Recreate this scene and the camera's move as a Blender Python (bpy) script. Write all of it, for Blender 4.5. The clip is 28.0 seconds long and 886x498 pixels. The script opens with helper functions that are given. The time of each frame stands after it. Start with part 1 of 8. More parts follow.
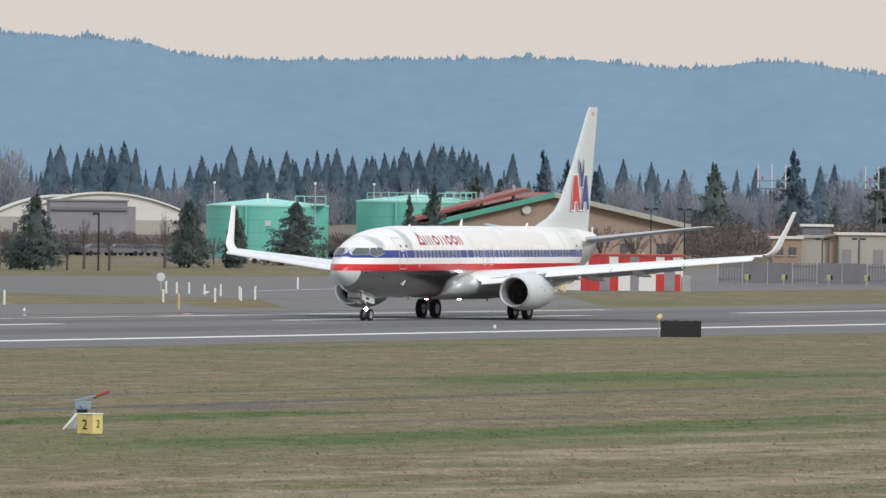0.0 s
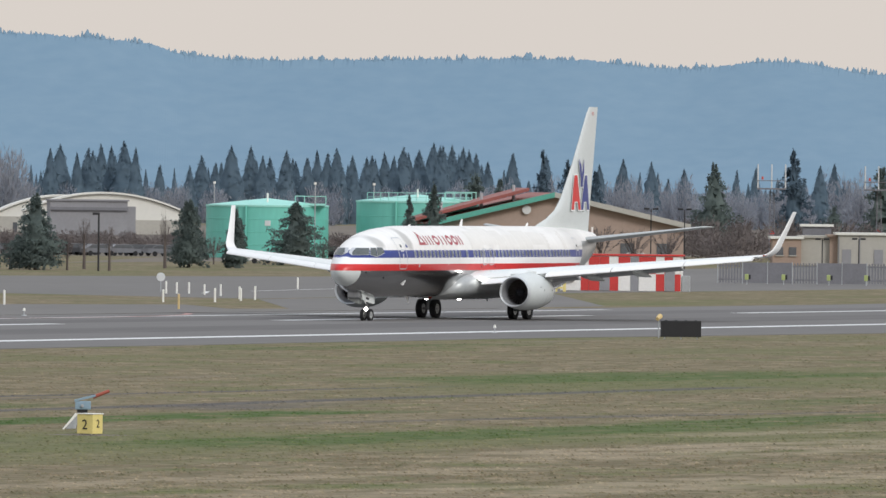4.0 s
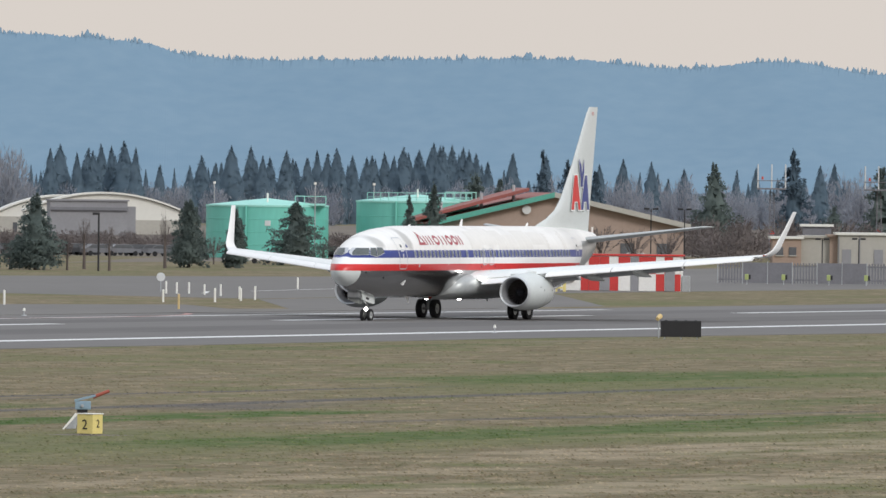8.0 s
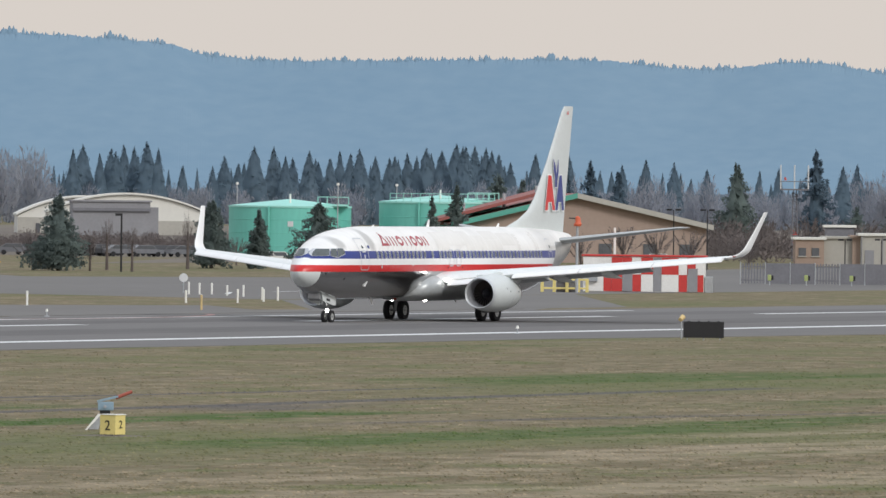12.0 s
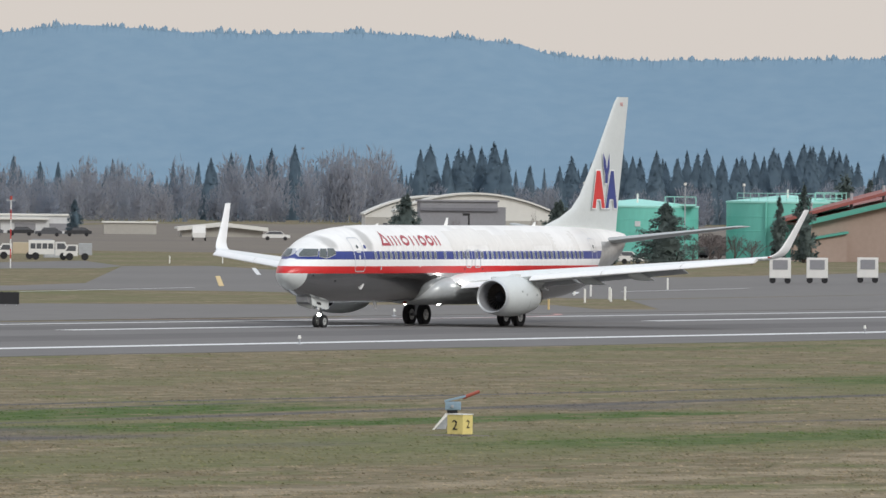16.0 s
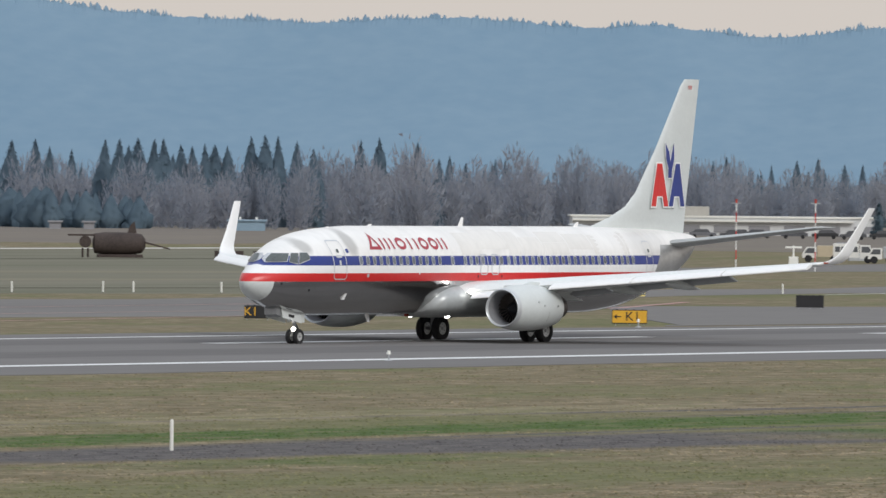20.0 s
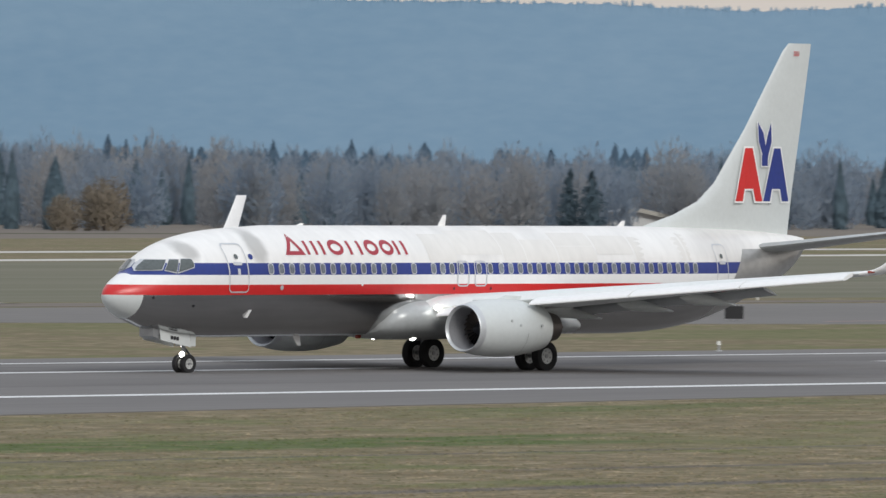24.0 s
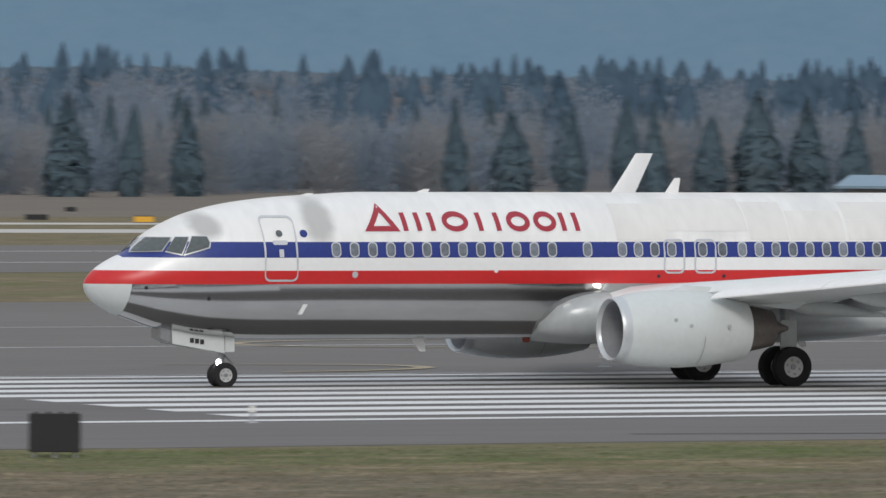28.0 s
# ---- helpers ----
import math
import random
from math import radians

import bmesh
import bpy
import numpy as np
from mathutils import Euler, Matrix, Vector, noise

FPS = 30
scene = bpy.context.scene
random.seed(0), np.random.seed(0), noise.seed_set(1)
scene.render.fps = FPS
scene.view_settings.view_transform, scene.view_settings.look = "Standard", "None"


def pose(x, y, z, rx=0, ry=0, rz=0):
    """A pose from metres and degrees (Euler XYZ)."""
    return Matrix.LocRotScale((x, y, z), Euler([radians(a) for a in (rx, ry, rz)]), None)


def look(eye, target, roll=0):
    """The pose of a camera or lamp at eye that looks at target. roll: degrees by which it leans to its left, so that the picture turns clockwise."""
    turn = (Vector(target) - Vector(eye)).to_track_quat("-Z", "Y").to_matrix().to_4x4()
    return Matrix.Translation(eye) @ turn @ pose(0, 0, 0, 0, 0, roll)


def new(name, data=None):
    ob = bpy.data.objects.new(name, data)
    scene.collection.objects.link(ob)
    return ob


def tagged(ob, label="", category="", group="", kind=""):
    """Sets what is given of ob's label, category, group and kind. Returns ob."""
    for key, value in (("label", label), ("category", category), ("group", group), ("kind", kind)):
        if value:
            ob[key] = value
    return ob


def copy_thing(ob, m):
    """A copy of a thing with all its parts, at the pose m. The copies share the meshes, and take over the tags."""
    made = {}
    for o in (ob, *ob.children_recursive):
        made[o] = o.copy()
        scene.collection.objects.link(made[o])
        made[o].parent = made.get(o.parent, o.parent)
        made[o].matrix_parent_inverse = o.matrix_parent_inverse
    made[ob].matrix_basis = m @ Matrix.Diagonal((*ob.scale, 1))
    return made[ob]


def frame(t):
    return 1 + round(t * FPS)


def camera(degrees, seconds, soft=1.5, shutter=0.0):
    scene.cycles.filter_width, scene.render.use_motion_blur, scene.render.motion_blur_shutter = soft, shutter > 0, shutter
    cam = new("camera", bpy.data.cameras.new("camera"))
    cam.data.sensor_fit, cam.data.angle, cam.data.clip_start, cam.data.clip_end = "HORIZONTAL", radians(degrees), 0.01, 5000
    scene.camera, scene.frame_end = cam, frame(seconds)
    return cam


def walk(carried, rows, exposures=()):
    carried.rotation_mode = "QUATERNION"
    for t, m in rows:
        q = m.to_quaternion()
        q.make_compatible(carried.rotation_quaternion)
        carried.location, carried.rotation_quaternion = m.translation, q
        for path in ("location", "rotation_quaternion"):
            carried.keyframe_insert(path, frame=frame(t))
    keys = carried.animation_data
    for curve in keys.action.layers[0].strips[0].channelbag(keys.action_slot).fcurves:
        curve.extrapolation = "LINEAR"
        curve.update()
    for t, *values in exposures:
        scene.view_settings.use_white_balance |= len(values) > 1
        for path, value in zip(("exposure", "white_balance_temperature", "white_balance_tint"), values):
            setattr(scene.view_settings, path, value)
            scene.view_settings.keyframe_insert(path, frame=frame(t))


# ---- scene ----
cam = camera(5.269, 28.0, soft=1.5, shutter=0.15)
EYE = Vector((0.0, 0.0, 7.39))
# seconds, azimuth from north towards east, tilt, lean (degrees)
PAN = (
    (0, 63.8141, -0.3499, 0.638),
    (8, 63.8141, -0.3499, 0.638),
    (9, 63.8141, -0.3499, 0.638),
    (9.5, 63.8134, -0.3478, 0.638),
    (10, 63.81, -0.3478, 0.638),
    (10.5, 63.8068, -0.3478, 0.638),
    (11, 63.8074, -0.3481, 0.638),
    (11.5, 63.777, -0.3468, 0.638),
    (12, 63.6787, -0.3466, 0.637),
    (12.5, 63.5167, -0.3476, 0.636),
    (13, 63.3151, -0.3497, 0.634),
    (13.5, 63.098, -0.3526, 0.632),
    (14, 62.8695, -0.3564, 0.63),
    (14.5, 62.6108, -0.3603, 0.628),
    (15, 62.3152, -0.3632, 0.626),
    (15.5, 61.9824, -0.3672, 0.623),
    (16, 61.6128, -0.3703, 0.62),
    (16.5, 61.2498, -0.3741, 0.617),
    (17, 60.8588, -0.378, 0.613),
    (17.5, 60.3591, -0.3798, 0.609),
    (18, 59.7606, -0.3863, 0.604),
    (18.5, 59.0818, -0.3869, 0.598),
    (19, 58.3776, -0.3931, 0.592),
    (19.5, 57.6337, -0.3964, 0.586),
    (20, 56.8275, -0.4004, 0.579),
    (20.5, 56.0043, -0.4064, 0.572),
    (21, 55.0544, -0.4106, 0.564),
    (21.5, 54.0357, -0.4172, 0.555),
    (22, 52.9659, -0.423, 0.546),
    (22.5, 51.8294, -0.4286, 0.536),
    (23, 50.5333, -0.4363, 0.525),
    (23.5, 48.9847, -0.4486, 0.512),
    (24, 47.168, -0.4659, 0.497),
    (24.5, 45.1863, -0.4825, 0.48),
    (25, 43.138, -0.5034, 0.463),
    (25.5, 40.8023, -0.5482, 0.443),
    (26, 38.1768, -0.6256, 0.42),
    (26.5, 35.2415, -0.6671, 0.395),
    (27, 31.8211, -0.7095, 0.366),
    (27.5, 27.9795, -0.7517, 0.334),
    (28, 23.8453, -0.7796, 0.298),
)


def aim(az, tilt, lean):
    a, e = radians(az), radians(tilt)
    way = Vector((math.sin(a) * math.cos(e), math.cos(a) * math.cos(e), math.sin(e)))
    return look(EYE, EYE + way * 100, lean)


# the clip's camera closes down slowly as it swings towards the brighter quarter
DIM = ((0.0, 0.0), (16.0, -0.05), (20.0, -0.12), (24.0, -0.17), (25.5, -0.19), (26.5, -0.28), (28.0, -0.40))
walk(cam, [(t, aim(a, e, r)) for t, a, e, r in PAN], DIM)
# seconds, place along the runway, across it, heading offset (degrees)
ROLL = (
    (0, 498.32, 243.01, 3.44),
    (8, 498.32, 243.01, 3.44),
    (9, 497.89, 242.9, 3.48),
    (9.5, 497.6, 242.91, 3.42),
    (10, 497.06, 242.94, 3.3),
    (10.5, 496.22, 242.99, 3.28),
    (11, 495.18, 243.05, 3.16),
    (11.5, 493.49, 243.06, 2.94),
    (12, 491.29, 243.06, 2.56),
    (12.5, 488.56, 243.06, 2.06),
    (13, 485.23, 243.05, 1.54),
    (13.5, 481.23, 243.04, 1.11),
    (14, 476.56, 243.03, 0.78),
    (14.5, 471.39, 243.01, 0.37),
    (15, 465.54, 242.98, 0.1),
    (15.5, 459.11, 242.95, -0.08),
    (16, 451.95, 242.93, -0.09),
    (16.5, 444.33, 242.92, -0.21),
    (17, 436.15, 242.91, -0.19),
    (17.5, 427.37, 242.91, -0.13),
    (18, 418.03, 242.9, -0.23),
    (18.5, 408.14, 242.91, -0.17),
    (19, 397.72, 242.9, -0.13),
    (19.5, 386.77, 242.89, -0.14),
    (20, 375.11, 242.88, -0),
    (20.5, 363.87, 242.91, 0.03),
    (21, 351.28, 242.94, 0.11),
    (21.5, 338.19, 242.94, 0.21),
    (22, 324.92, 242.94, 0.2),
    (22.5, 311.36, 242.94, 0.08),
    (23, 296.99, 242.94, -0.05),
    (23.5, 281.25, 242.93, -0.12),
    (24, 264.07, 242.92, -0.09),
    (24.5, 247.09, 242.91, -0.06),
    (25, 230.85, 242.93, -0.11),
    (25.5, 213.55, 242.92, -0.01),
    (26, 196.01, 242.91, -0),
    (26.5, 178.1, 242.91, -0.02),
    (27, 158.05, 242.89, -0.01),
    (27.5, 137.25, 242.87, 0.08),
    (28, 116.41, 242.82, 0.36),
)

# ---- light ----
SUN_EL, SUN_AZ = 32.0, 205.0      # behind and to the side of the camera, under thin cloud
world = bpy.data.worlds.new("world")
scene.world = world
world.use_nodes = True
wn = world.node_tree
wn.nodes.clear()
w_sky = wn.nodes.new("ShaderNodeTexSky")
w_sky.sky_type, w_sky.sun_disc = "NISHITA", False
w_sky.sun_elevation, w_sky.sun_rotation = radians(SUN_EL), radians(SUN_AZ)
w_clear = wn.nodes.new("ShaderNodeBackground")
w_clear.inputs["Strength"].default_value = 0.05
w_cloud = wn.nodes.new("ShaderNodeBackground")
w_cloud.inputs["Strength"].default_value = 1.0
# thin overcast: warm and pale at the horizon, brighter and cooler overhead
w_tc = wn.nodes.new("ShaderNodeTexCoord")
w_sep = wn.nodes.new("ShaderNodeSeparateXYZ")
w_map = wn.nodes.new("ShaderNodeMapRange")
w_map.inputs["From Min"].default_value, w_map.inputs["From Max"].default_value = 0.02, 0.75
w_col = wn.nodes.new("ShaderNodeMix")
w_col.data_type = "RGBA"
w_col.inputs[6].default_value, w_col.inputs[7].default_value = (0.757, 0.694, 0.648, 1), (0.96, 1.06, 1.20, 1)
wn.links.new(w_tc.outputs["Generated"], w_sep.inputs[0])
wn.links.new(w_sep.outputs[2], w_map.inputs[0])
wn.links.new(w_map.outputs[0], w_col.inputs[0])
wn.links.new(w_col.outputs[2], w_cloud.inputs["Color"])
w_mix = wn.nodes.new("ShaderNodeMixShader")
w_mix.inputs[0].default_value = 0.88
w_out = wn.nodes.new("ShaderNodeOutputWorld")
wn.links.new(w_sky.outputs[0], w_clear.inputs["Color"])
wn.links.new(w_clear.outputs[0], w_mix.inputs[1])
wn.links.new(w_cloud.outputs[0], w_mix.inputs[2])
wn.links.new(w_mix.outputs[0], w_out.inputs["Surface"])

sun = new("sun", bpy.data.lights.new("sun", "SUN"))
sun.data.energy, sun.data.angle, sun.data.color = 1.62, radians(16), (1.0, 0.965, 0.92)
s_way = Vector((math.sin(radians(SUN_AZ)) * math.cos(radians(SUN_EL)), math.cos(radians(SUN_AZ)) * math.cos(radians(SUN_EL)), math.sin(radians(SUN_EL))))
sun.matrix_world = look(s_way * 100, (0, 0, 0))

# ---- materials ----


def material(name, base, rough=0.6, metal=0.0, var=0.12, scale=1.0, fine=12.0, bump=0.0, stretch=(1, 1, 1), tint=None, spec=0.5, coords="Object", jitter=0.0):
    """A procedural surface: base colour varied at two scales, with a fine relief. tint: a second colour that comes in patches."""
    m = bpy.data.materials.new(name)
    m.use_nodes = True
    nt, ln = m.node_tree.nodes, m.node_tree.links
    b = nt["Principled BSDF"]
    b.inputs["Roughness"].default_value, b.inputs["Metallic"].default_value = rough, metal
    b.inputs["Specular IOR Level"].default_value = spec
    tc = nt.new("ShaderNodeTexCoord")
    mp = nt.new("ShaderNodeMapping")
    mp.inputs["Scale"].default_value = stretch
    ln.new(tc.outputs[coords], mp.inputs[0])
    n1, n2 = nt.new("ShaderNodeTexNoise"), nt.new("ShaderNodeTexNoise")
    n1.inputs["Scale"].default_value, n2.inputs["Scale"].default_value = scale, fine
    n1.inputs["Detail"].default_value, n2.inputs["Detail"].default_value = 4, 3
    ln.new(mp.outputs[0], n1.inputs[0])
    ln.new(mp.outputs[0], n2.inputs[0])
    add = nt.new("ShaderNodeMath")
    add.operation = "ADD"
    ln.new(n1.outputs[0], add.inputs[0])
    ln.new(n2.outputs[0], add.inputs[1])
    rg = nt.new("ShaderNodeMapRange")
    rg.inputs["From Min"].default_value, rg.inputs["From Max"].default_value = 0.6, 1.4
    ln.new(add.outputs[0], rg.inputs[0])
    mix = nt.new("ShaderNodeMix")
    mix.data_type = "RGBA"
    c = tint if tint else tuple(min(1, v * (1 + var)) for v in base)
    d = base if tint else tuple(v * (1 - var) for v in base)
    mix.inputs[6].default_value, mix.inputs[7].default_value = (*d, 1), (*c, 1)
    ln.new(rg.outputs[0], mix.inputs[0])
    last = mix.outputs[2]
    if jitter:
        oi = nt.new("ShaderNodeObjectInfo")
        jr = nt.new("ShaderNodeMapRange")
        jr.inputs["To Min"].default_value, jr.inputs["To Max"].default_value = 1 - jitter, 1 + jitter
        ln.new(oi.outputs["Random"], jr.inputs[0])
        hs = nt.new("ShaderNodeHueSaturation")
        ln.new(jr.outputs[0], hs.inputs["Value"])
        ln.new(last, hs.inputs["Color"])
        last = hs.outputs[0]
    ln.new(last, b.inputs["Base Color"])
    if bump:
        bp = nt.new("ShaderNodeBump")
        bp.inputs["Strength"].default_value, bp.inputs["Distance"].default_value = min(1, bump * 8), bump
        ln.new(n2.outputs[0], bp.inputs["Height"])
        ln.new(bp.outputs[0], b.inputs["Normal"])
    return m


def glowing(name, colour, strength):
    m = bpy.data.materials.new(name)
    m.use_nodes = True
    b = m.node_tree.nodes["Principled BSDF"]
    b.inputs["Base Color"].default_value = (*colour, 1)
    b.inputs["Emission Color"].default_value, b.inputs["Emission Strength"].default_value = (*colour, 1), strength
    return m


# crown of the bare metal skin, the sky's reflection paled into its base
M_METAL = material("bare_metal_sky_paled", (0.90, 0.88, 0.845), 0.34, 0.30, 0.085, 0.5, 2.2, 0.0, (1.6, 0.6, 0.35))


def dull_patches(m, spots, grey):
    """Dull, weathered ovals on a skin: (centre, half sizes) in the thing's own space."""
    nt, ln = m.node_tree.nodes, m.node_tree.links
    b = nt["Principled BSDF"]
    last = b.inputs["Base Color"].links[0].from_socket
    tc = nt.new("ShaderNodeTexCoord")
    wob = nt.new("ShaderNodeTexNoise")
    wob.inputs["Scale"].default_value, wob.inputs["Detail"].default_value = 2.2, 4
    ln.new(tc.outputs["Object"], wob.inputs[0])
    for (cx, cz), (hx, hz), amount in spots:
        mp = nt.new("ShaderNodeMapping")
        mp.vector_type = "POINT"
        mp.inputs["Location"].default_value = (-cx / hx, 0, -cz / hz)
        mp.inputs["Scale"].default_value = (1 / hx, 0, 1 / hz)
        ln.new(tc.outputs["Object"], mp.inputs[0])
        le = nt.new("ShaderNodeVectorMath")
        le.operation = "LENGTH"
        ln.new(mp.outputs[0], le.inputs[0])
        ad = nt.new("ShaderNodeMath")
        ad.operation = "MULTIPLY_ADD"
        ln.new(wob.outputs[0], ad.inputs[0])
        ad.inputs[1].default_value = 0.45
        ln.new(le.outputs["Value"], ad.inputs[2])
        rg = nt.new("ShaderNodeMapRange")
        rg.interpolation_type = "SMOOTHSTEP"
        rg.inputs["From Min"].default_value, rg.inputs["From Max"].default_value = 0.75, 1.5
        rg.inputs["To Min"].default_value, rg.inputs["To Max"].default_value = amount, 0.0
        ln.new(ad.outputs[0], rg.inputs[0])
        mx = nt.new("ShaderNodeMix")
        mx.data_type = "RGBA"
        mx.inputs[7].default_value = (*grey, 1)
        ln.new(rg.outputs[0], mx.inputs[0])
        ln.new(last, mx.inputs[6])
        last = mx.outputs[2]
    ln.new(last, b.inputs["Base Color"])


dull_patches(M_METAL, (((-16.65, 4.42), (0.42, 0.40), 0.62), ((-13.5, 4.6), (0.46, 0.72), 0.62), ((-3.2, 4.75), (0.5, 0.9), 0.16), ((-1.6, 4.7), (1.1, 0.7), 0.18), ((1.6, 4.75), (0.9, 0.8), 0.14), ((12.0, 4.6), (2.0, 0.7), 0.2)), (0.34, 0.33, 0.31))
# same bare metal, its base darkened for the ground mirrored below
M_BELLY = material("polished_belly_ground_toned", (0.46, 0.46, 0.46), 0.13, 1.0, 0.08, 0.5, 3.0, 0.0, (0.3, 1, 1))
M_TAILM = material("dull_tail_metal", (0.50, 0.50, 0.49), 0.36, 0.7, 0.16, 0.9, 5.0, 0.0, (0.5, 1, 1))
M_DULLP = material("duller_crown_panel", (0.800, 0.776, 0.734), 0.42, 0.22, 0.07, 0.6, 3.0, 0.0, (1.2, 0.6, 0.4))
M_GREYP = material("light_grey_paint", (0.60, 0.63, 0.62), 0.35, 0.0, 0.05, 0.8, 6.0)
# wing grey lightened, the sky's sheen on top put into the colour
M_WINGP = material("wing_paint_sky_paled", (0.76, 0.78, 0.77), 0.3, 0.0, 0.05, 0.8, 6.0)
M_FAIR = material("fairing_grey_paint", (0.44, 0.46, 0.46), 0.34, 0.15, 0.10, 0.9, 6.0)
M_WHITEP = material("white_paint", (0.84, 0.84, 0.83), 0.3, 0.0, 0.04, 0.8, 6.0)
M_BLUEP = material("dark_blue_paint", (0.018, 0.038, 0.22), 0.3, 0.0, 0.12, 0.8, 6.0)
M_REDP = material("red_paint", (0.60, 0.022, 0.022), 0.32, 0.0, 0.08, 0.8, 6.0)
M_LIP = material("inlet_lip_metal", (0.58, 0.60, 0.61), 0.38, 0.35, 0.05, 1.0, 8.0)
M_DARK = material("dark_inlet", (0.035, 0.035, 0.04), 0.5, 0.3, 0.15, 2.0, 12.0)
M_HOT = material("exhaust_metal", (0.16, 0.14, 0.13), 0.45, 0.8, 0.2, 2.0, 12.0)
M_TYRE = material("tyre_rubber", (0.018, 0.018, 0.020), 0.85, 0.0, 0.2, 4.0, 30.0)
M_RIM = material("wheel_rim_paint", (0.55, 0.56, 0.55), 0.4, 0.2, 0.1, 4.0, 20.0)
M_STRUT = material("gear_steel", (0.32, 0.33, 0.34), 0.35, 0.6, 0.15, 4.0, 20.0)
M_GLASS = material("cockpit_glass", (0.10, 0.115, 0.115), 0.08, 0.0, 0.2, 2.0, 8.0)
M_PANE = material("cabin_window_glass", (0.16, 0.18, 0.21), 0.25, 0.0, 0.35, 3.0, 9.0, jitter=0.35)
M_SEAL = material("window_frame_metal", (0.62, 0.63, 0.65), 0.35, 0.4, 0.06, 3.0, 9.0)
M_LAMP = glowing("landing_light_lens", (1.0, 0.97, 0.90), 12.0)
M_WLAMP = glowing("wing_light_lens", (1.0, 0.98, 0.94), 9.0)
M_BEACON = material("beacon_lens", (0.30, 0.05, 0.03), 0.2)
M_TITLE = material("dark_red_title_paint", (0.36, 0.028, 0.045), 0.32, 0.0, 0.08, 0.8, 6.0)
M_DUCT = material("inlet_duct_grey", (0.27, 0.275, 0.29), 0.5, 0.1, 0.15, 2.0, 12.0)

# ---- mesh helpers ----


def part(name, bm, mat, parent=None, label="", smooth=False):
    """Links a bmesh as one mesh object under a thing or under a part."""
    bmesh.ops.recalc_face_normals(bm, faces=bm.faces)
    me = bpy.data.meshes.new(name)
    bm.to_mesh(me)
    bm.free()
    me.materials.append(mat)
    if smooth:
        me.shade_smooth()
        me.set_sharp_from_angle(angle=radians(38))
    ob = new(name, me)
    ob.parent = parent
    return tagged(ob, label)


def thing(name, m, label, category, group="", kind=""):
    e = new(name)
    e.empty_display_size = 0.2
    e.matrix_basis = m
    return tagged(e, label, category, group, kind)


def add_box(bm, lo, hi, bevel=0.0):
    c = [(a + b) / 2 for a, b in zip(lo, hi)]
    s = [b - a for a, b in zip(lo, hi)]
    r = bmesh.ops.create_cube(bm, size=1, matrix=Matrix.Translation(c) @ Matrix.Diagonal((*s, 1)))
    if bevel:
        es = list({e for v in r["verts"] for e in v.link_edges})
        bmesh.ops.bevel(bm, geom=es, offset=bevel, segments=2, profile=0.7, affect="EDGES")
    return bm


def box(lo, hi, bevel=0.0):
    return add_box(bmesh.new(), lo, hi, bevel)


def add_rod(bm, a, b, r0, r1=None, n=8):
    a, b = Vector(a), Vector(b)
    d = b - a
    m = Matrix.Translation((a + b) / 2) @ d.to_track_quat("Z", "Y").to_matrix().to_4x4()
    bmesh.ops.create_cone(bm, cap_ends=True, segments=n, radius1=r0, radius2=r0 if r1 is None else r1, depth=d.length, matrix=m)
    return bm


def rod(a, b, r0, r1=None, n=8):
    return add_rod(bmesh.new(), a, b, r0, r1, n)


def skin(rings, closed=True, cap=True):
    """A surface through rings of equal length."""
    bm = bmesh.new()
    vs = [[bm.verts.new(p) for p in r] for r in rings]
    n = len(rings[0])
    for i in range(len(vs) - 1):
        for j in range(n if closed else n - 1):
            k = (j + 1) % n
            q = [vs[i][j], vs[i][k], vs[i + 1][k], vs[i + 1][j]]
            try:
                bm.faces.new(q)
            except ValueError:
                pass
    if cap and closed:
        for r in (vs[0], vs[-1]):
            if (r[0].co - r[n // 2].co).length > 1e-4:
                bm.faces.new(r)
    bmesh.ops.remove_doubles(bm, verts=bm.verts, dist=1e-4)
    return bm


def turned(profile, axis_y=0.0, axis_z=0.0, n=40, squash=None):
    """A body of revolution about a line along x: (x, radius) pairs. squash(x, angle): factor on the radius."""
    rings = []
    for x, r in profile:
        ring = []
        for j in range(n):
            t = 2 * math.pi * j / n
            k = squash(x, t) if squash else 1.0
            ring.append((x, axis_y + r * k * math.cos(t), axis_z + r * k * math.sin(t)))
        rings.append(ring)
    return skin(rings, cap=False)


def lerp_table(table, x):
    for (x0, *v0), (x1, *v1) in zip(table, table[1:]):
        if x <= x1:
            k = max(0.0, (x - x0) / (x1 - x0))
            return [a + (b - a) * k for a, b in zip(v0, v1)]
    return list(table[-1][1:])


def smooth_table(table, x):
    """As lerp_table, through a cubic that meets the values smoothly."""
    n = len(table)
    for i in range(n - 1):
        x0, x1 = table[i][0], table[i + 1][0]
        if x <= x1 or i == n - 2:
            h = x1 - x0
            s = min(1.0, max(0.0, (x - x0) / h))
            out = []
            for c in range(1, len(table[0])):
                p0, p1 = table[i][c], table[i + 1][c]
                m0 = (p1 - table[i - 1][c]) / (x1 - table[i - 1][0]) if i > 0 else (p1 - p0) / h
                m1 = (table[i + 2][c] - p0) / (table[i + 2][0] - x0) if i < n - 2 else (p1 - p0) / h
                out.append((2 * s**3 - 3 * s**2 + 1) * p0 + (s**3 - 2 * s**2 + s) * h * m0 + (3 * s**2 - 2 * s**3) * p1 + (s**3 - s**2) * h * m1)
            return out
    return list(table[-1][1:])


# ---- the airliner ----
MG = 19.7        # main gear, metres aft of the nose
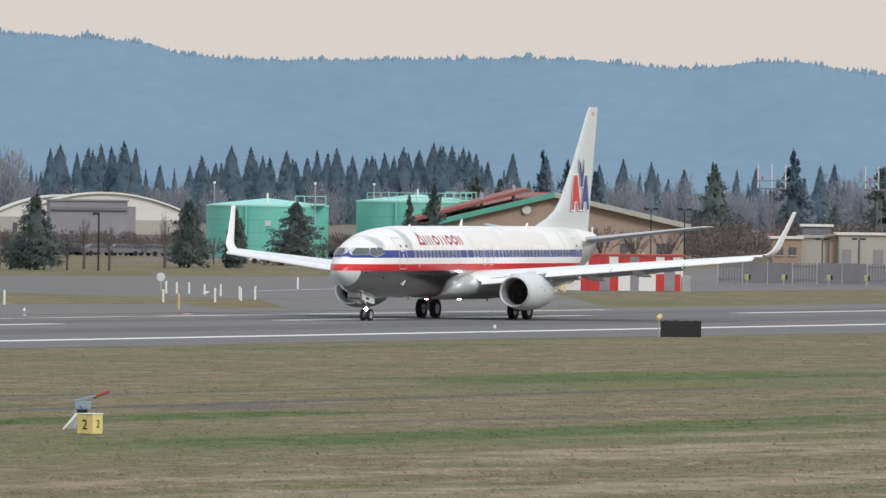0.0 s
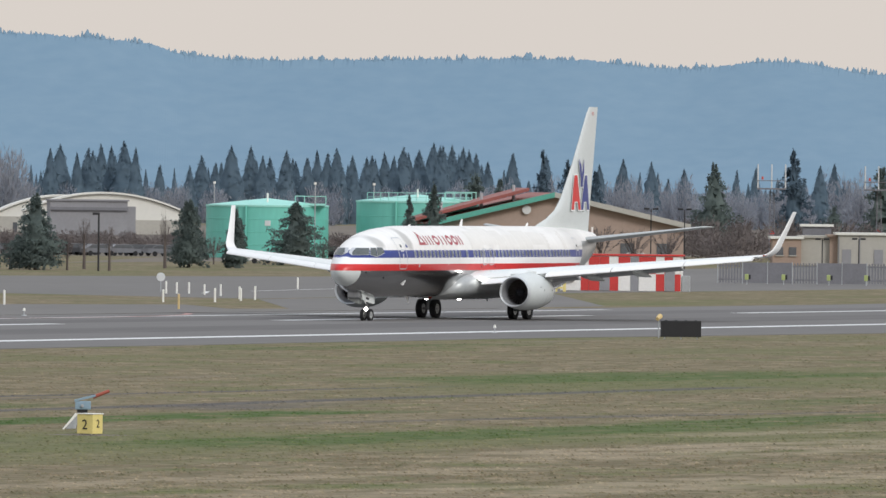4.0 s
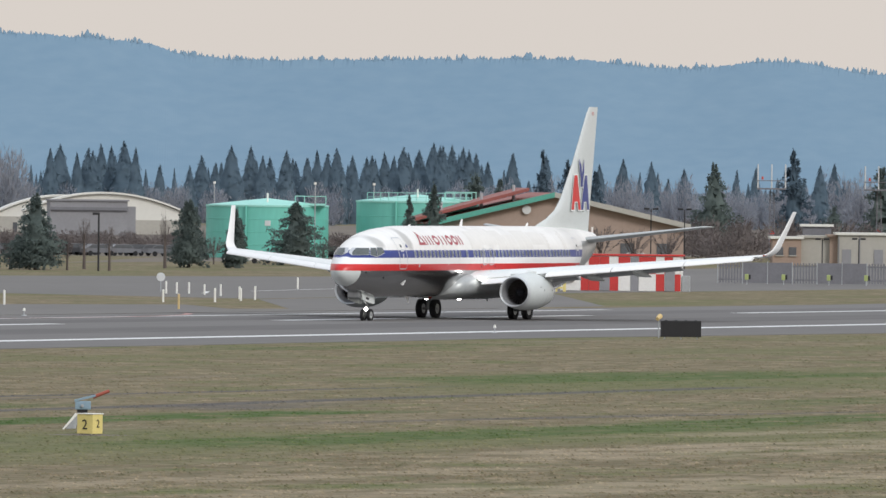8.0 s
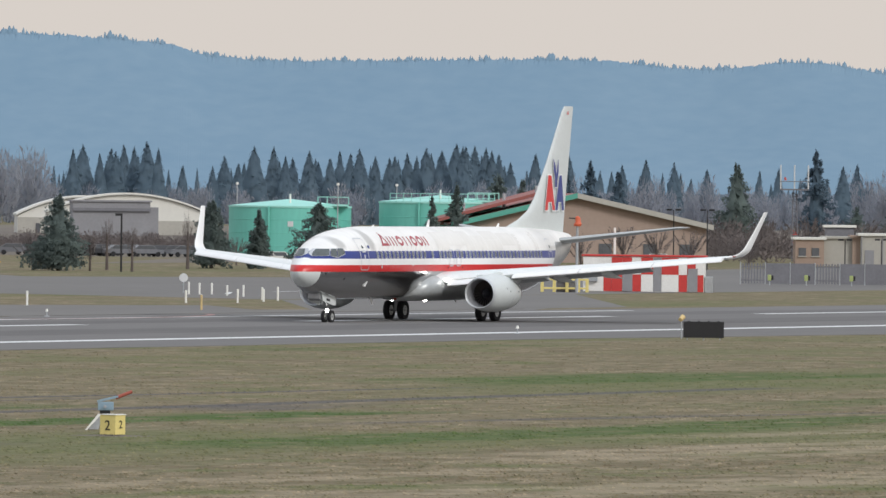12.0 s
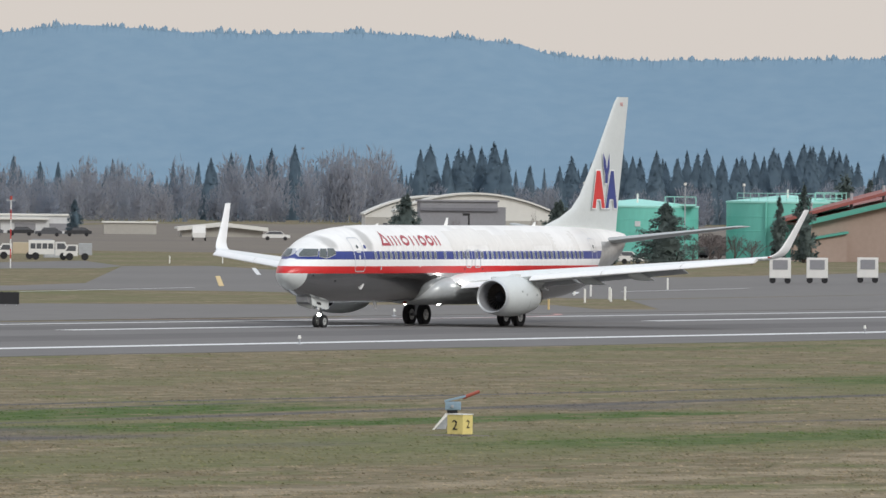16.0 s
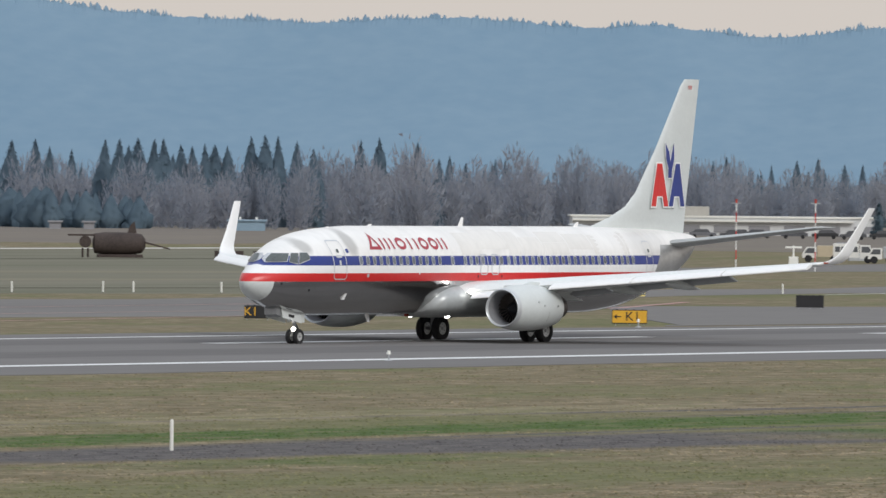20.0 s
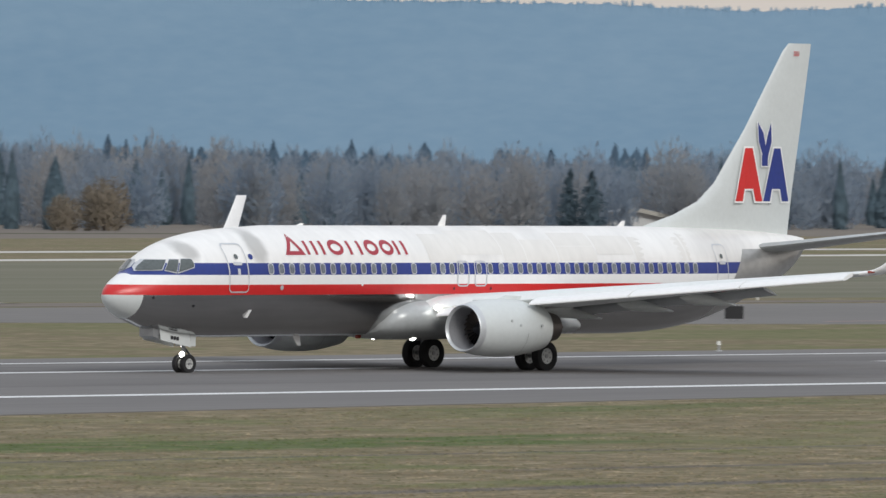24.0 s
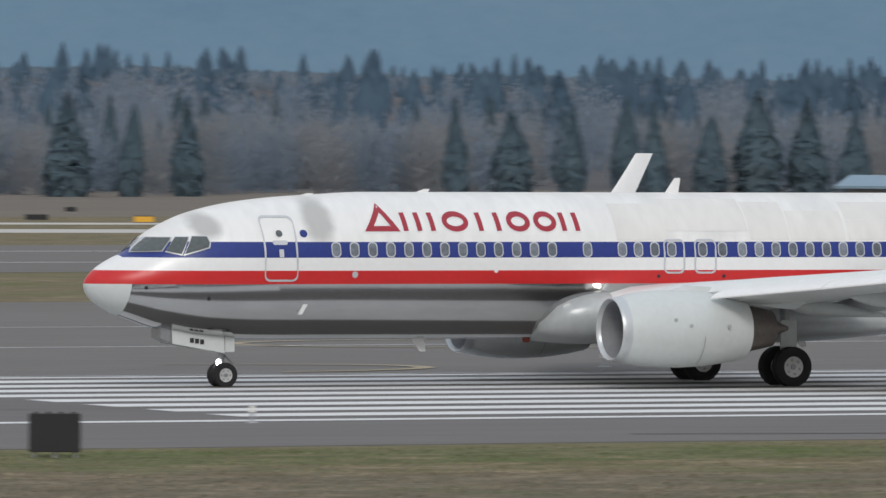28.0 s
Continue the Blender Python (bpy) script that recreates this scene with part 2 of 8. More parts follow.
# aft of the nose: top, bottom, height of the widest line, half width
BODY = (
    (-0.08, 2.84, 2.76, 2.80, 0.03), (0.0, 3.02, 2.55, 2.79, 0.24), (0.3, 3.30, 2.28, 2.80, 0.52), (0.7, 3.53, 2.05, 2.82, 0.80),
    (1.2, 3.78, 1.87, 2.88, 1.05), (1.75, 4.24, 1.68, 2.98, 1.26), (2.4, 4.58, 1.53, 3.10, 1.44), (3.0, 4.80, 1.42, 3.20, 1.57),
    (4.05, 5.04, 1.33, 3.32, 1.72), (5.25, 5.19, 1.30, 3.41, 1.82), (6.75, 5.29, 1.30, 3.46, 1.87), (8.1, 5.35, 1.30, 3.47, 1.88),
    (27.0, 5.35, 1.30, 3.47, 1.88), (29.0, 5.34, 1.38, 3.49, 1.84), (31.0, 5.31, 1.62, 3.55, 1.70), (33.0, 5.26, 2.10, 3.70, 1.38),
    (35.2, 5.18, 2.86, 3.95, 0.98), (36.6, 5.08, 3.42, 4.20, 0.70), (37.5, 5.00, 3.95, 4.45, 0.42), (38.0, 4.92, 4.45, 4.68, 0.22),
)


def body_ring(a, n=48):
    if 8.1 <= a <= 27.0:
        top, bot, mid, w = 5.35, 1.30, 3.47, 1.88
    else:
        top, bot, mid, w = smooth_table(BODY, a)
    ring = []
    for j in range(n):
        t = 2 * math.pi * j / n
        c, s = math.cos(t), math.sin(t)
        ring.append((a - MG, -w * c, mid + ((top - mid) if s > 0 else (mid - bot)) * s))
    return ring


def body_side(a, z):
    """Half width of the body at height z."""
    top, bot, mid, w = (5.35, 1.30, 3.47, 1.88) if 8.1 <= a <= 27.0 else smooth_table(BODY, a)
    k = (z - mid) / ((top - mid) if z > mid else (mid - bot))
    return w * math.sqrt(max(0.0, 1 - k * k))


def body_patch(a0, z0, a1, z1, side, lift, corner=0.0, n=5, thick=0.0):
    """A rounded panel that follows the body's side; side -1 is the port side."""
    pts = []
    w, h = (a1 - a0) / 2, (z1 - z0) / 2
    ca, cz = (a0 + a1) / 2, (z0 + z1) / 2
    r = min(corner, w, h)
    for qx, qz, t0 in ((1, 1, 0), (-1, 1, 90), (-1, -1, 180), (1, -1, 270)):
        for i in range(n + 1 if r else 1):
            t = radians(t0 + 90 * i / n) if r else 0
            pts.append((ca + qx * (w - r) + r * math.cos(t), cz + qz * (h - r) + r * math.sin(t)) if r else (ca + qx * w, cz + qz * h))
    return pts


def panel(pts, side, lift, rows=6, cols=1):
    """A thin panel from an outline on the body's side, split in height so that it follows the curve."""
    bm = bmesh.new()
    f = bm.faces.new([bm.verts.new((a, 0, z)) for a, z in pts])
    zs = [z for _, z in pts]
    lo, hi = min(zs), max(zs)
    for i in range(1, rows):
        bmesh.ops.bisect_plane(bm, geom=bm.verts[:] + bm.edges[:] + bm.faces[:], plane_co=(0, 0, lo + (hi - lo) * i / rows), plane_no=(0, 0, 1))
    xs = [a for a, _ in pts]
    for i in range(1, cols):
        bmesh.ops.bisect_plane(bm, geom=bm.verts[:] + bm.edges[:] + bm.faces[:], plane_co=(min(xs) + (max(xs) - min(xs)) * i / cols, 0, 0), plane_no=(1, 0, 0))
    nose = 0.7 if cols > 1 else 0.0
    for v in bm.verts:
        a, z = v.co.x, v.co.z
        v.co = (a - MG - nose * lift, side * (body_side(a, z) + lift), z + nose * lift)
    return bm


def frame_panel(pts, width, side, lift, rows=8):
    """A band along an outline on the body's side."""
    ca, cz = sum(p[0] for p in pts) / len(pts), sum(p[1] for p in pts) / len(pts)
    bm = bmesh.new()
    n = len(pts)
    full = []
    for i in range(n):
        (a0, z0), (a1, z1) = pts[i], pts[(i + 1) % n]
        k = max(1, int(math.hypot(a1 - a0, z1 - z0) / 0.2))
        full += [(a0 + (a1 - a0) * j / k, z0 + (z1 - z0) * j / k) for j in range(k)]
    out, inn = [], []
    for a, z in full:
        d = math.hypot(a - ca, z - cz)
        k = max(0.0, 1 - width * 1.25 / d)
        i_a, i_z = ca + (a - ca) * k, cz + (z - cz) * k
        out.append(bm.verts.new((a - MG, side * (body_side(a, z) + lift), z)))
        inn.append(bm.verts.new((i_a - MG, side * (body_side(i_a, i_z) + lift), i_z)))
    m = len(full)
    for i in range(m):
        bm.faces.new((out[i], out[(i + 1) % m], inn[(i + 1) % m], inn[i]))
    return bm


def foil(le, te, up, thick, n=9):
    """A wing section as a ring of points, from trailing edge over the top to the leading edge and back below."""
    le, te, up = Vector(le), Vector(te), Vector(up).normalized()
    c = (te - le).length
    ring = []
    xs = [0.5 * (1 + math.cos(math.pi * i / n)) for i in range(n + 1)]
    prof = [5 * thick * (0.2969 * math.sqrt(x) - 0.126 * x - 0.3516 * x**2 + 0.2843 * x**3 - 0.1015 * x**4) for x in xs]
    for x, y in zip(xs, prof):
        ring.append(le + (te - le) * x + up * (y * c * 1.1 + 0.01))
    for x, y in list(zip(xs, prof))[::-1][1:]:
        ring.append(le + (te - le) * x - up * (y * c * 0.9))
    return ring


WING = (  # distance from the centreline: leading edge, trailing edge (aft), height, thickness
    (1.0, 14.1, 21.7, 2.30, 0.12), (1.9, 14.7, 21.7, 2.34, 0.13), (2.6, 15.15, 21.75, 2.40, 0.13), (4.83, 16.0, 21.8, 2.62, 0.12),
    (5.9, 16.45, 21.9, 2.72, 0.12), (9.0, 18.05, 22.4, 3.02, 0.115), (13.0, 20.1, 23.05, 3.42, 0.11), (16.6, 21.95, 23.65, 3.78, 0.10),
)


def wing_at(b):
    return lerp_table(WING, b)


def airliner(m, label, paint, group=""):
    """A twin-engined narrow-body airliner on its wheels. paint: materials by role. Returns the thing and what turns on it."""
    A = thing("airliner", m, label, "aircraft", group)
    turning = []
    # body, cut along the stripes
    steps = [-0.08, -0.04, 0.0, 0.1, 0.2, 0.3, 0.45, 0.6, 0.75, 0.9] + [1.05 + 0.2 * i for i in range(36)] + [8.3 + 0.8 * i for i in range(24)] + [27.2 + 0.35 * i for i in range(14)] + [32.0 + 0.09 * i for i in range(23)] + [34.3 + 0.37 * i for i in range(10)] + [38.0]
    bm = skin([body_ring(a) for a in steps])
    for z in paint["cuts"]:
        bmesh.ops.bisect_plane(bm, geom=bm.verts[:] + bm.edges[:] + bm.faces[:], plane_co=(0, 0, z), plane_no=(0, 0, 1))
    for a, z, k in paint["slants"]:
        bmesh.ops.bisect_plane(bm, geom=bm.verts[:] + bm.edges[:] + bm.faces[:], plane_co=(a - MG, 0, z), plane_no=(1, 0, -k))
    split = {}
    for f in bm.faces:
        c = f.calc_center_median()
        split.setdefault(paint["zone"](c.x + MG, c.z), []).append(f)
    for zone, faces in split.items():
        b2 = bmesh.new()
        seen = {}
        for f in faces:
            vs = []
            for v in f.verts:
                key = tuple(round(q, 5) for q in v.co)
                if key not in seen:
                    seen[key] = b2.verts.new(v.co)
                vs.append(seen[key])
            try:
                b2.faces.new(vs)
            except ValueError:
                pass
        name, mat, lab = paint["zones"][zone]
        part(name, b2, mat, A, lab, True)
    bm.free()
    # wing box fairing under the body
    fair = []
    for i in range(33):
        k = i / 32
        a = 13.0 + 11.0 * k
        g = math.sqrt(max(0.0, 1 - (1 - min(1, k / 0.17)) ** 2)) * (1 if k < 0.6 else math.cos((k - 0.6) / 0.4 * math.pi / 2) ** 0.8)
        top, low, wide = 1.9 + 0.95 * g, 1.38 - 0.24 * g, 1.2 + 0.98 * g
        fair.append([(a - MG, wide * math.copysign(abs(math.cos(t)) ** 0.8, math.cos(t)), (top + low) / 2 + (top - low) / 2 * math.copysign(abs(math.sin(t)) ** 0.8, math.sin(t))) for t in [2 * math.pi * j / 36 for j in range(36)]])
    part("belly_fairing", skin(fair), paint["fairing"], A, "", True)
    # cockpit windows
    panes = (((1.16, 3.72), (1.78, 3.74), (2.09, 4.09), (1.60, 4.09)), ((1.88, 3.73), (2.26, 3.64), (2.52, 4.10), (2.20, 4.10)), ((2.34, 3.64), (3.0, 3.83), (3.04, 3.95), (3.0, 4.12), (2.62, 4.12)))
    for s in (-1, 1):
        for p in panes:
            ca, cz = sum(q[0] for q in p) / len(p), sum(q[1] for q in p) / len(p)
            f = part("cockpit_window", panel([(ca + (a - ca) * 1.10, cz + (z - cz) * 1.14) for a, z in p], s, 0.020, 8, 8), M_SEAL, A, "pale metal frame round a cockpit window")
            part("pane", panel(p, s, 0.038, 8, 8), M_GLASS, f, "dark cockpit glass")
    # cabin windows
    w_at = [6.58 + 0.539 * i for i in range(13)] + [14.12, 15.18, 15.67, 16.17, 16.69, 17.64, 18.25] + [18.86 + 0.522 * i for i in range(22)]
    for s in (-1, 1):
        if s == 1 and paint.get("one_side"):
            continue
        for a in w_at:
            f = part("cabin_window", panel(body_patch(a - 0.142, 3.58, a + 0.142, 4.00, s, 0, 0.12), s, 0.010, 3), M_SEAL, A)
            part("pane", panel(body_patch(a - 0.112, 3.615, a + 0.112, 3.965, s, 0, 0.10), s, 0.018, 3), M_PANE, f)
        # doors and exits
        for a0, a1, z0, z1, nm in ((4.50, 5.46, 2.92, 4.72, "front_door"), (31.2, 31.98, 3.05, 4.70, "rear_door"), (16.44, 17.09, 3.12, 4.08, "wing_exit"), (17.38, 18.06, 3.12, 4.08, "wing_exit")):
            d = part(nm, frame_panel(body_patch(a0, z0, a1, z1, s, 0, 0.16), 0.045, s, 0.014), M_SEAL, A, "pale outline of a closed door")
            if nm.endswith("door"):
                cm = (a0 + a1) / 2
                part("door_handle", panel(body_patch(cm - 0.22, 3.92, cm + 0.2, 4.04, s, 0, 0.05), s, 0.020, 2), M_SEAL, d)
                part("door_window", panel(body_patch(cm - 0.09, 4.14, cm + 0.09, 4.32, s, 0, 0.08), s, 0.018, 2), M_GLASS, d)
    # wings
    for s in (-1, 1):
        rings = []
        for b, le, te, z, th in WING:
            rings.append(foil((le - MG, s * b, z), (te - MG, s * b, z + 0.02), (0, -s * 0.1, 1), th))
        # blended winglet
        b, z, t, went = 16.6, 3.78, radians(6), 0.0
        for i in range(1, 11):
            step = 0.16 if i < 7 else 0.49
            t = min(radians(77), t + (radians(12.2) if i < 7 else 0.0))
            b, z, went = b + step * math.cos(t), z + step * math.sin(t), went + step
            k = went / 2.92
            rings.append(foil((21.95 + 2.85 * k ** 0.75 - MG, s * b, z), (23.65 + 1.72 * k - MG, s * b, z), (0, -s * math.sin(t), math.cos(t)), 0.10 - 0.03 * k))
        w = part("wing", skin(rings[:8]), M_WINGP, A, "grey swept wing with slats out", True)
        part("winglet", skin(rings[7:]), paint["winglet"], w, "upswept winglet", True)
        for b0, b1 in ((5.9, 9.2), (9.25, 12.9), (12.95, 16.4)):
            rs = []
            for b in (b0, b1):
                le, te, z, th = wing_at(b)
                rs.append(foil((le - 0.50 - MG, s * b, z - 0.20), (le + 0.35 - MG, s * b, z + 0.10), (0.35, 0, 1), 0.20))
            part("slat", skin(rs), M_WHITEP, w, "extended leading-edge slat", True)
        rs = []
        for b in (2.55, 4.0):
            le, te, z, th = wing_at(b)
            rs.append(foil((le - 0.55 - MG, s * b, z - 0.34), (le + 0.45 - MG, s * b, z + 0.02), (0.4, 0, 1), 0.18))
        part("slat", skin(rs), M_WHITEP, w, "extended leading-edge flap", True)
        for b0, b1 in ((2.2, 5.5), (5.8, 11.6)):
            rs = []
            for b in (b0, b1):
                le, te, z, th = wing_at(b)
                c = 1.25 - 0.05 * (b - 2)
                rs.append(foil((te - 0.35 - MG, s * b, z - 0.10), (te + c - 0.35 - MG, s * b, z - 0.36), (0.2, 0, 1), 0.13))
            part("flap", skin(rs), M_FAIR, w, "partly lowered trailing-edge flap", True)
        for b in (3.6, 6.9, 9.6):
            le, te, z, th = wing_at(b)
            rs = []
            for i in range(9):
                k = i / 8
                r = max(0.01, 0.20 * min(1.0, k * 4) ** 0.6 * (1 - k ** 2.4))
                a = te - 2.4 + 3.15 * k
                rs.append([(a - MG, s * b + r * 0.8 * math.cos(t), z - 0.26 - 0.30 * k ** 1.5 + r * 1.15 * math.sin(t)) for t in [2 * math.pi * j / 12 for j in range(12)]])
            part("flap_track_fairing", skin(rs), M_GREYP, w, "pointed flap track fairing", True)
        # engine
        y, zc, a0 = s * 5.1, 1.63, 13.28
        flat = lambda x, t: 1.0 - 0.07 * max(0.0, -math.sin(t)) ** 2
        cowl = [(a0 + 0.279, 0.931), (a0 + 0.5, 0.99), (a0 + 0.85, 1.05), (a0 + 1.4, 1.09), (a0 + 2.1, 1.10), (a0 + 2.8, 1.06), (a0 + 3.4, 0.97), (a0 + 3.95, 0.86), (a0 + 3.92, 0.82), (a0 + 3.3, 0.84)]
        e = part("engine", turned([(x - MG, r) for x, r in cowl], y, zc, 48, flat), paint["cowl"], A, "engine nacelle", True)
        lip = [(a0 + 0.12, 0.80), (a0 + 0.04, 0.83), (a0, 0.87), (a0 + 0.05, 0.905), (a0 + 0.14, 0.915), (a0 + 0.279, 0.931)]
        part("inlet_lip", turned([(x - MG, r) for x, r in lip], y, zc, 48, flat), M_LIP, e, "pale metal inlet lip", True)
        part("inlet_duct", turned([(x - MG, r) for x, r in ((a0 + 1.06, 0.75), (a0 + 0.5, 0.765), (a0 + 0.121, 0.801))], y, zc, 48, flat), M_DUCT, e, "grey inlet duct", True)
        seam = [[(a0 + dx - MG, y - 1.104 * flat(0, t) * math.cos(t), zc + 1.104 * flat(0, t) * math.sin(t)) for t in [radians(-62 + 6 * q) for q in range(10)]] for dx in (2.36, 2.39)]
        part("cowl_seam", skin(seam, closed=False), M_FAIR, e, "thin cowl seam")
        for da, dz in ((1.5, 0.30), (1.95, 0.14), (3.1, 0.12)):
            q = 1.1 * math.sqrt(max(0.0, 1 - (dz / 1.1) ** 2))
            part("cowl_mark", rod((a0 + da - MG, y - q * 0.985, zc + dz), (a0 + da - MG, y - q * 1.012, zc + dz), 0.055, 0.055, 10), M_FAIR, e)
        part("fan", turned([(a0 + 0.55 - MG, 0.02), (a0 + 0.7 - MG, 0.14), (a0 + 1.0 - MG, 0.28), (a0 + 1.05 - MG, 0.78)], y, zc, 32), M_DARK, e, "dark fan and spinner", True)
        for i in range(24):
            t = 2 * math.pi * i / 24
            c, q = math.cos(t), math.sin(t)
            bl = bmesh.new()
            bl.faces.new([bl.verts.new((a0 + dx - MG, y + r * c - w_ * q, zc + r * q + w_ * c)) for dx, r, w_ in ((0.86, 0.28, -0.03), (0.98, 0.28, 0.03), (1.02, 0.74, 0.10), (0.84, 0.74, -0.06))])
            part("fan_blade", bl, M_HOT, e)
        core = [(a0 + 3.2, 0.70), (a0 + 4.05, 0.66), (a0 + 4.85, 0.50), (a0 + 4.84, 0.46), (a0 + 4.4, 0.46)]
        part("exhaust_nozzle", turned([(x - MG, r) for x, r in core], y, zc + 0.04, 32), M_HOT, e, "dark exhaust nozzle", True)
        part("exhaust_cone", turned([(a0 + 4.2 - MG, 0.32), (a0 + 4.8 - MG, 0.30), (a0 + 5.4 - MG, 0.05), (a0 + 5.42 - MG, 0.0)], y, zc + 0.04, 24), M_HOT, e, "", True)
        pyl = [foil((a0 + 1.2 - MG, y, zc + 0.95), (a0 + 5.6 - MG, y, zc + 0.55), (0, 1, 0), 0.08), foil((a0 + 1.9 - MG, y, zc + 1.12), (a0 + 6.2 - MG, y, zc + 0.85), (0, 1, 0), 0.075), foil((15.6 - MG, y, 2.86), (a0 + 6.6 - MG, y, 2.55), (0, 1, 0), 0.07)]
        part("pylon", skin(pyl), paint["cowl"], e, "engine pylon", True)
        part("strake", box((a0 + 1.3 - MG, y - s * 0.72 - 0.012, zc + 0.70), (a0 + 2.3 - MG, y - s * 0.72 + 0.012, zc + 1.05), 0.005), paint["cowl"], e)
        part("position_light", rod((22.3 - MG, s * 16.75, 3.84), (22.55 - MG, s * 16.85, 3.86), 0.05, 0.04, 8), M_BEACON if s < 0 else M_GLASS, w, "wing tip position light")
        # wing root landing light
        le, te, z, th = wing_at(2.1)
        part("wing_landing_light", skin([[(14.85 - MG - 0.10 * k, s * 2.42 + (0.17 - 0.05 * k) * math.cos(t), 2.36 + (0.11 - 0.03 * k) * math.sin(t)) for t in [2 * math.pi * j / 16 for j in range(16)]] for k in (0, 1)]), M_WLAMP, A, "lit landing light in the wing root")
        # tailplane
        rs = [foil((33.9 - MG, s * 0.3, 4.48), (37.75 - MG, s * 0.3, 4.48), (0, -s * 0.12, 1), 0.10), foil((34.7 - MG, s * 1.3, 4.60), (38.1 - MG, s * 1.3, 4.60), (0, -s * 0.12, 1), 0.10), foil((37.85 - MG, s * 7.0, 5.36), (39.3 - MG, s * 7.0, 5.36), (0, -s * 0.12, 1), 0.09), foil((38.4 - MG, s * 7.17, 5.39), (39.35 - MG, s * 7.17, 5.39), (0, -s * 0.12, 1), 0.05)]
        part("tailplane", skin(rs), paint["tailplane"], A, "grey tailplane", True)
        # main gear
        g = part("main_gear", rod((MG - MG, s * 2.86, 0.56), (0.05, s * 2.75, 2.5), 0.13, 0.15, 12), M_STRUT, A, "main landing gear leg")
        part("gear_brace", rod((0.05, s * 2.8, 1.5), (0.1, s * 1.4, 2.1), 0.07, 0.07, 8), M_STRUT, g)
        part("gear_axle", rod((0, s * 2.3, 0.56), (0, s * 3.42, 0.56), 0.08, 0.08, 10), M_STRUT, g)
        part("gear_door", box((-0.22, s * 3.02 - 0.02, 1.05), (0.28, s * 3.02 + 0.02, 1.85), 0.02), M_FAIR, g, "grey gear leg door")
        for b in (2.43, 3.29):
            turning.append(wheel(A, g, (0, s * b, 0.56), 0.56, 0.36, 0.29))
        part("taxi_light", turned([(14.95 - MG, 0.0), (14.97 - MG, 0.15), (15.05 - MG, 0.14)], s * 1.0, 1.27, 16), M_LAMP, A, "lit landing light under the belly")
        part("light_housing", turned([(15.0 - MG, 0.17), (15.3 - MG, 0.16), (15.5 - MG, 0.05)], s * 1.0, 1.28, 16), M_STRUT, A, "", True)
    # fin
    fin = [foil((le - MG, 0, z), (te - MG, 0, z0), (0, 1, 0), th) for le, z, te, z0, th in ((28.6, 5.30, 37.15, 4.95, 0.03), (30.5, 5.78, 37.2, 5.35, 0.045), (31.9, 6.30, 37.3, 6.0, 0.075), (32.85, 7.0, 37.42, 6.8, 0.085), (34.6, 9.08, 37.85, 9.0, 0.085), (36.8, 12.1, 38.42, 12.1, 0.08), (37.15, 12.42, 38.47, 12.42, 0.05))]
    f = part("fin", skin(fin), paint["fin"], A, "tall tail fin", True)
    part("rudder_hinge", box((37.35 - 1.45 - MG, -0.26, 6.2), (37.35 - 1.43 - MG, 0.26, 6.25)), M_FAIR, f)
    part("tail_exhaust", rod((37.9 - MG, 0, 4.75), (38.12 - MG, 0, 4.74), 0.17, 0.12, 14), M_HOT, A, "dark exhaust at the tail end")
    for a, z, h, nm in ((17.35, 5.33, 0.42, "antenna_blade"), (27.3, 5.33, 0.22, "antenna_blade"), (9.7, 5.33, 0.10, "antenna_blade"), (6.2, 5.24, 0.07, "antenna_blade")):
        part(nm, skin([foil((a - MG, 0, z), (a + 0.42 - MG, 0, z), (0, 1, 0), 0.10), foil((a + 0.30 - MG, 0, z + h), (a + 0.48 - MG, 0, z + h), (0, 1, 0), 0.10)]), M_WHITEP, A, "white blade antenna", True)
    for a, h in ((9.6, 0.36), (21.3, 0.3)):
        part("belly_antenna", skin([foil((a - MG, 0, 1.34), (a + 0.42 - MG, 0, 1.34), (0, 1, 0), 0.10), foil((a + 0.30 - MG, 0, 1.32 - h), (a + 0.48 - MG, 0, 1.32 - h), (0, 1, 0), 0.10)]), M_WHITEP, A, "white blade antenna below the belly", True)
    part("beacon", turned([(13.0 - MG, 0.0), (13.05 - MG, 0.09), (13.2 - MG, 0.09), (13.25 - MG, 0.0)], 0, 1.28, 12), M_BEACON, A, "orange belly beacon", True)
    # nose gear
    n = part("nose_gear", rod((4.0 - MG, 0, 0.35), (3.93 - MG, 0, 1.5), 0.075, 0.09, 12), M_STRUT, A, "nose landing gear leg")
    part("gear_brace", rod((3.96 - MG, 0, 0.95), (3.1 - MG, 0, 1.5), 0.045, 0.045, 8), M_STRUT, n)
    part("torque_link", skin([[(4.06 - MG, -0.07, 0.9), (4.06 - MG, 0.07, 0.9), (4.06 - MG, 0.07, 0.86), (4.06 - MG, -0.07, 0.86)], [(4.34 - MG, -0.04, 0.66), (4.34 - MG, 0.04, 0.66), (4.34 - MG, 0.04, 0.62), (4.34 - MG, -0.04, 0.62)], [(4.07 - MG, -0.07, 0.42), (4.07 - MG, 0.07, 0.42), (4.07 - MG, 0.07, 0.38), (4.07 - MG, -0.07, 0.38)]]), M_STRUT, n)
    part("gear_axle", rod((4.0 - MG, -0.3, 0.35), (4.0 - MG, 0.3, 0.35), 0.05, 0.05, 10), M_STRUT, n)
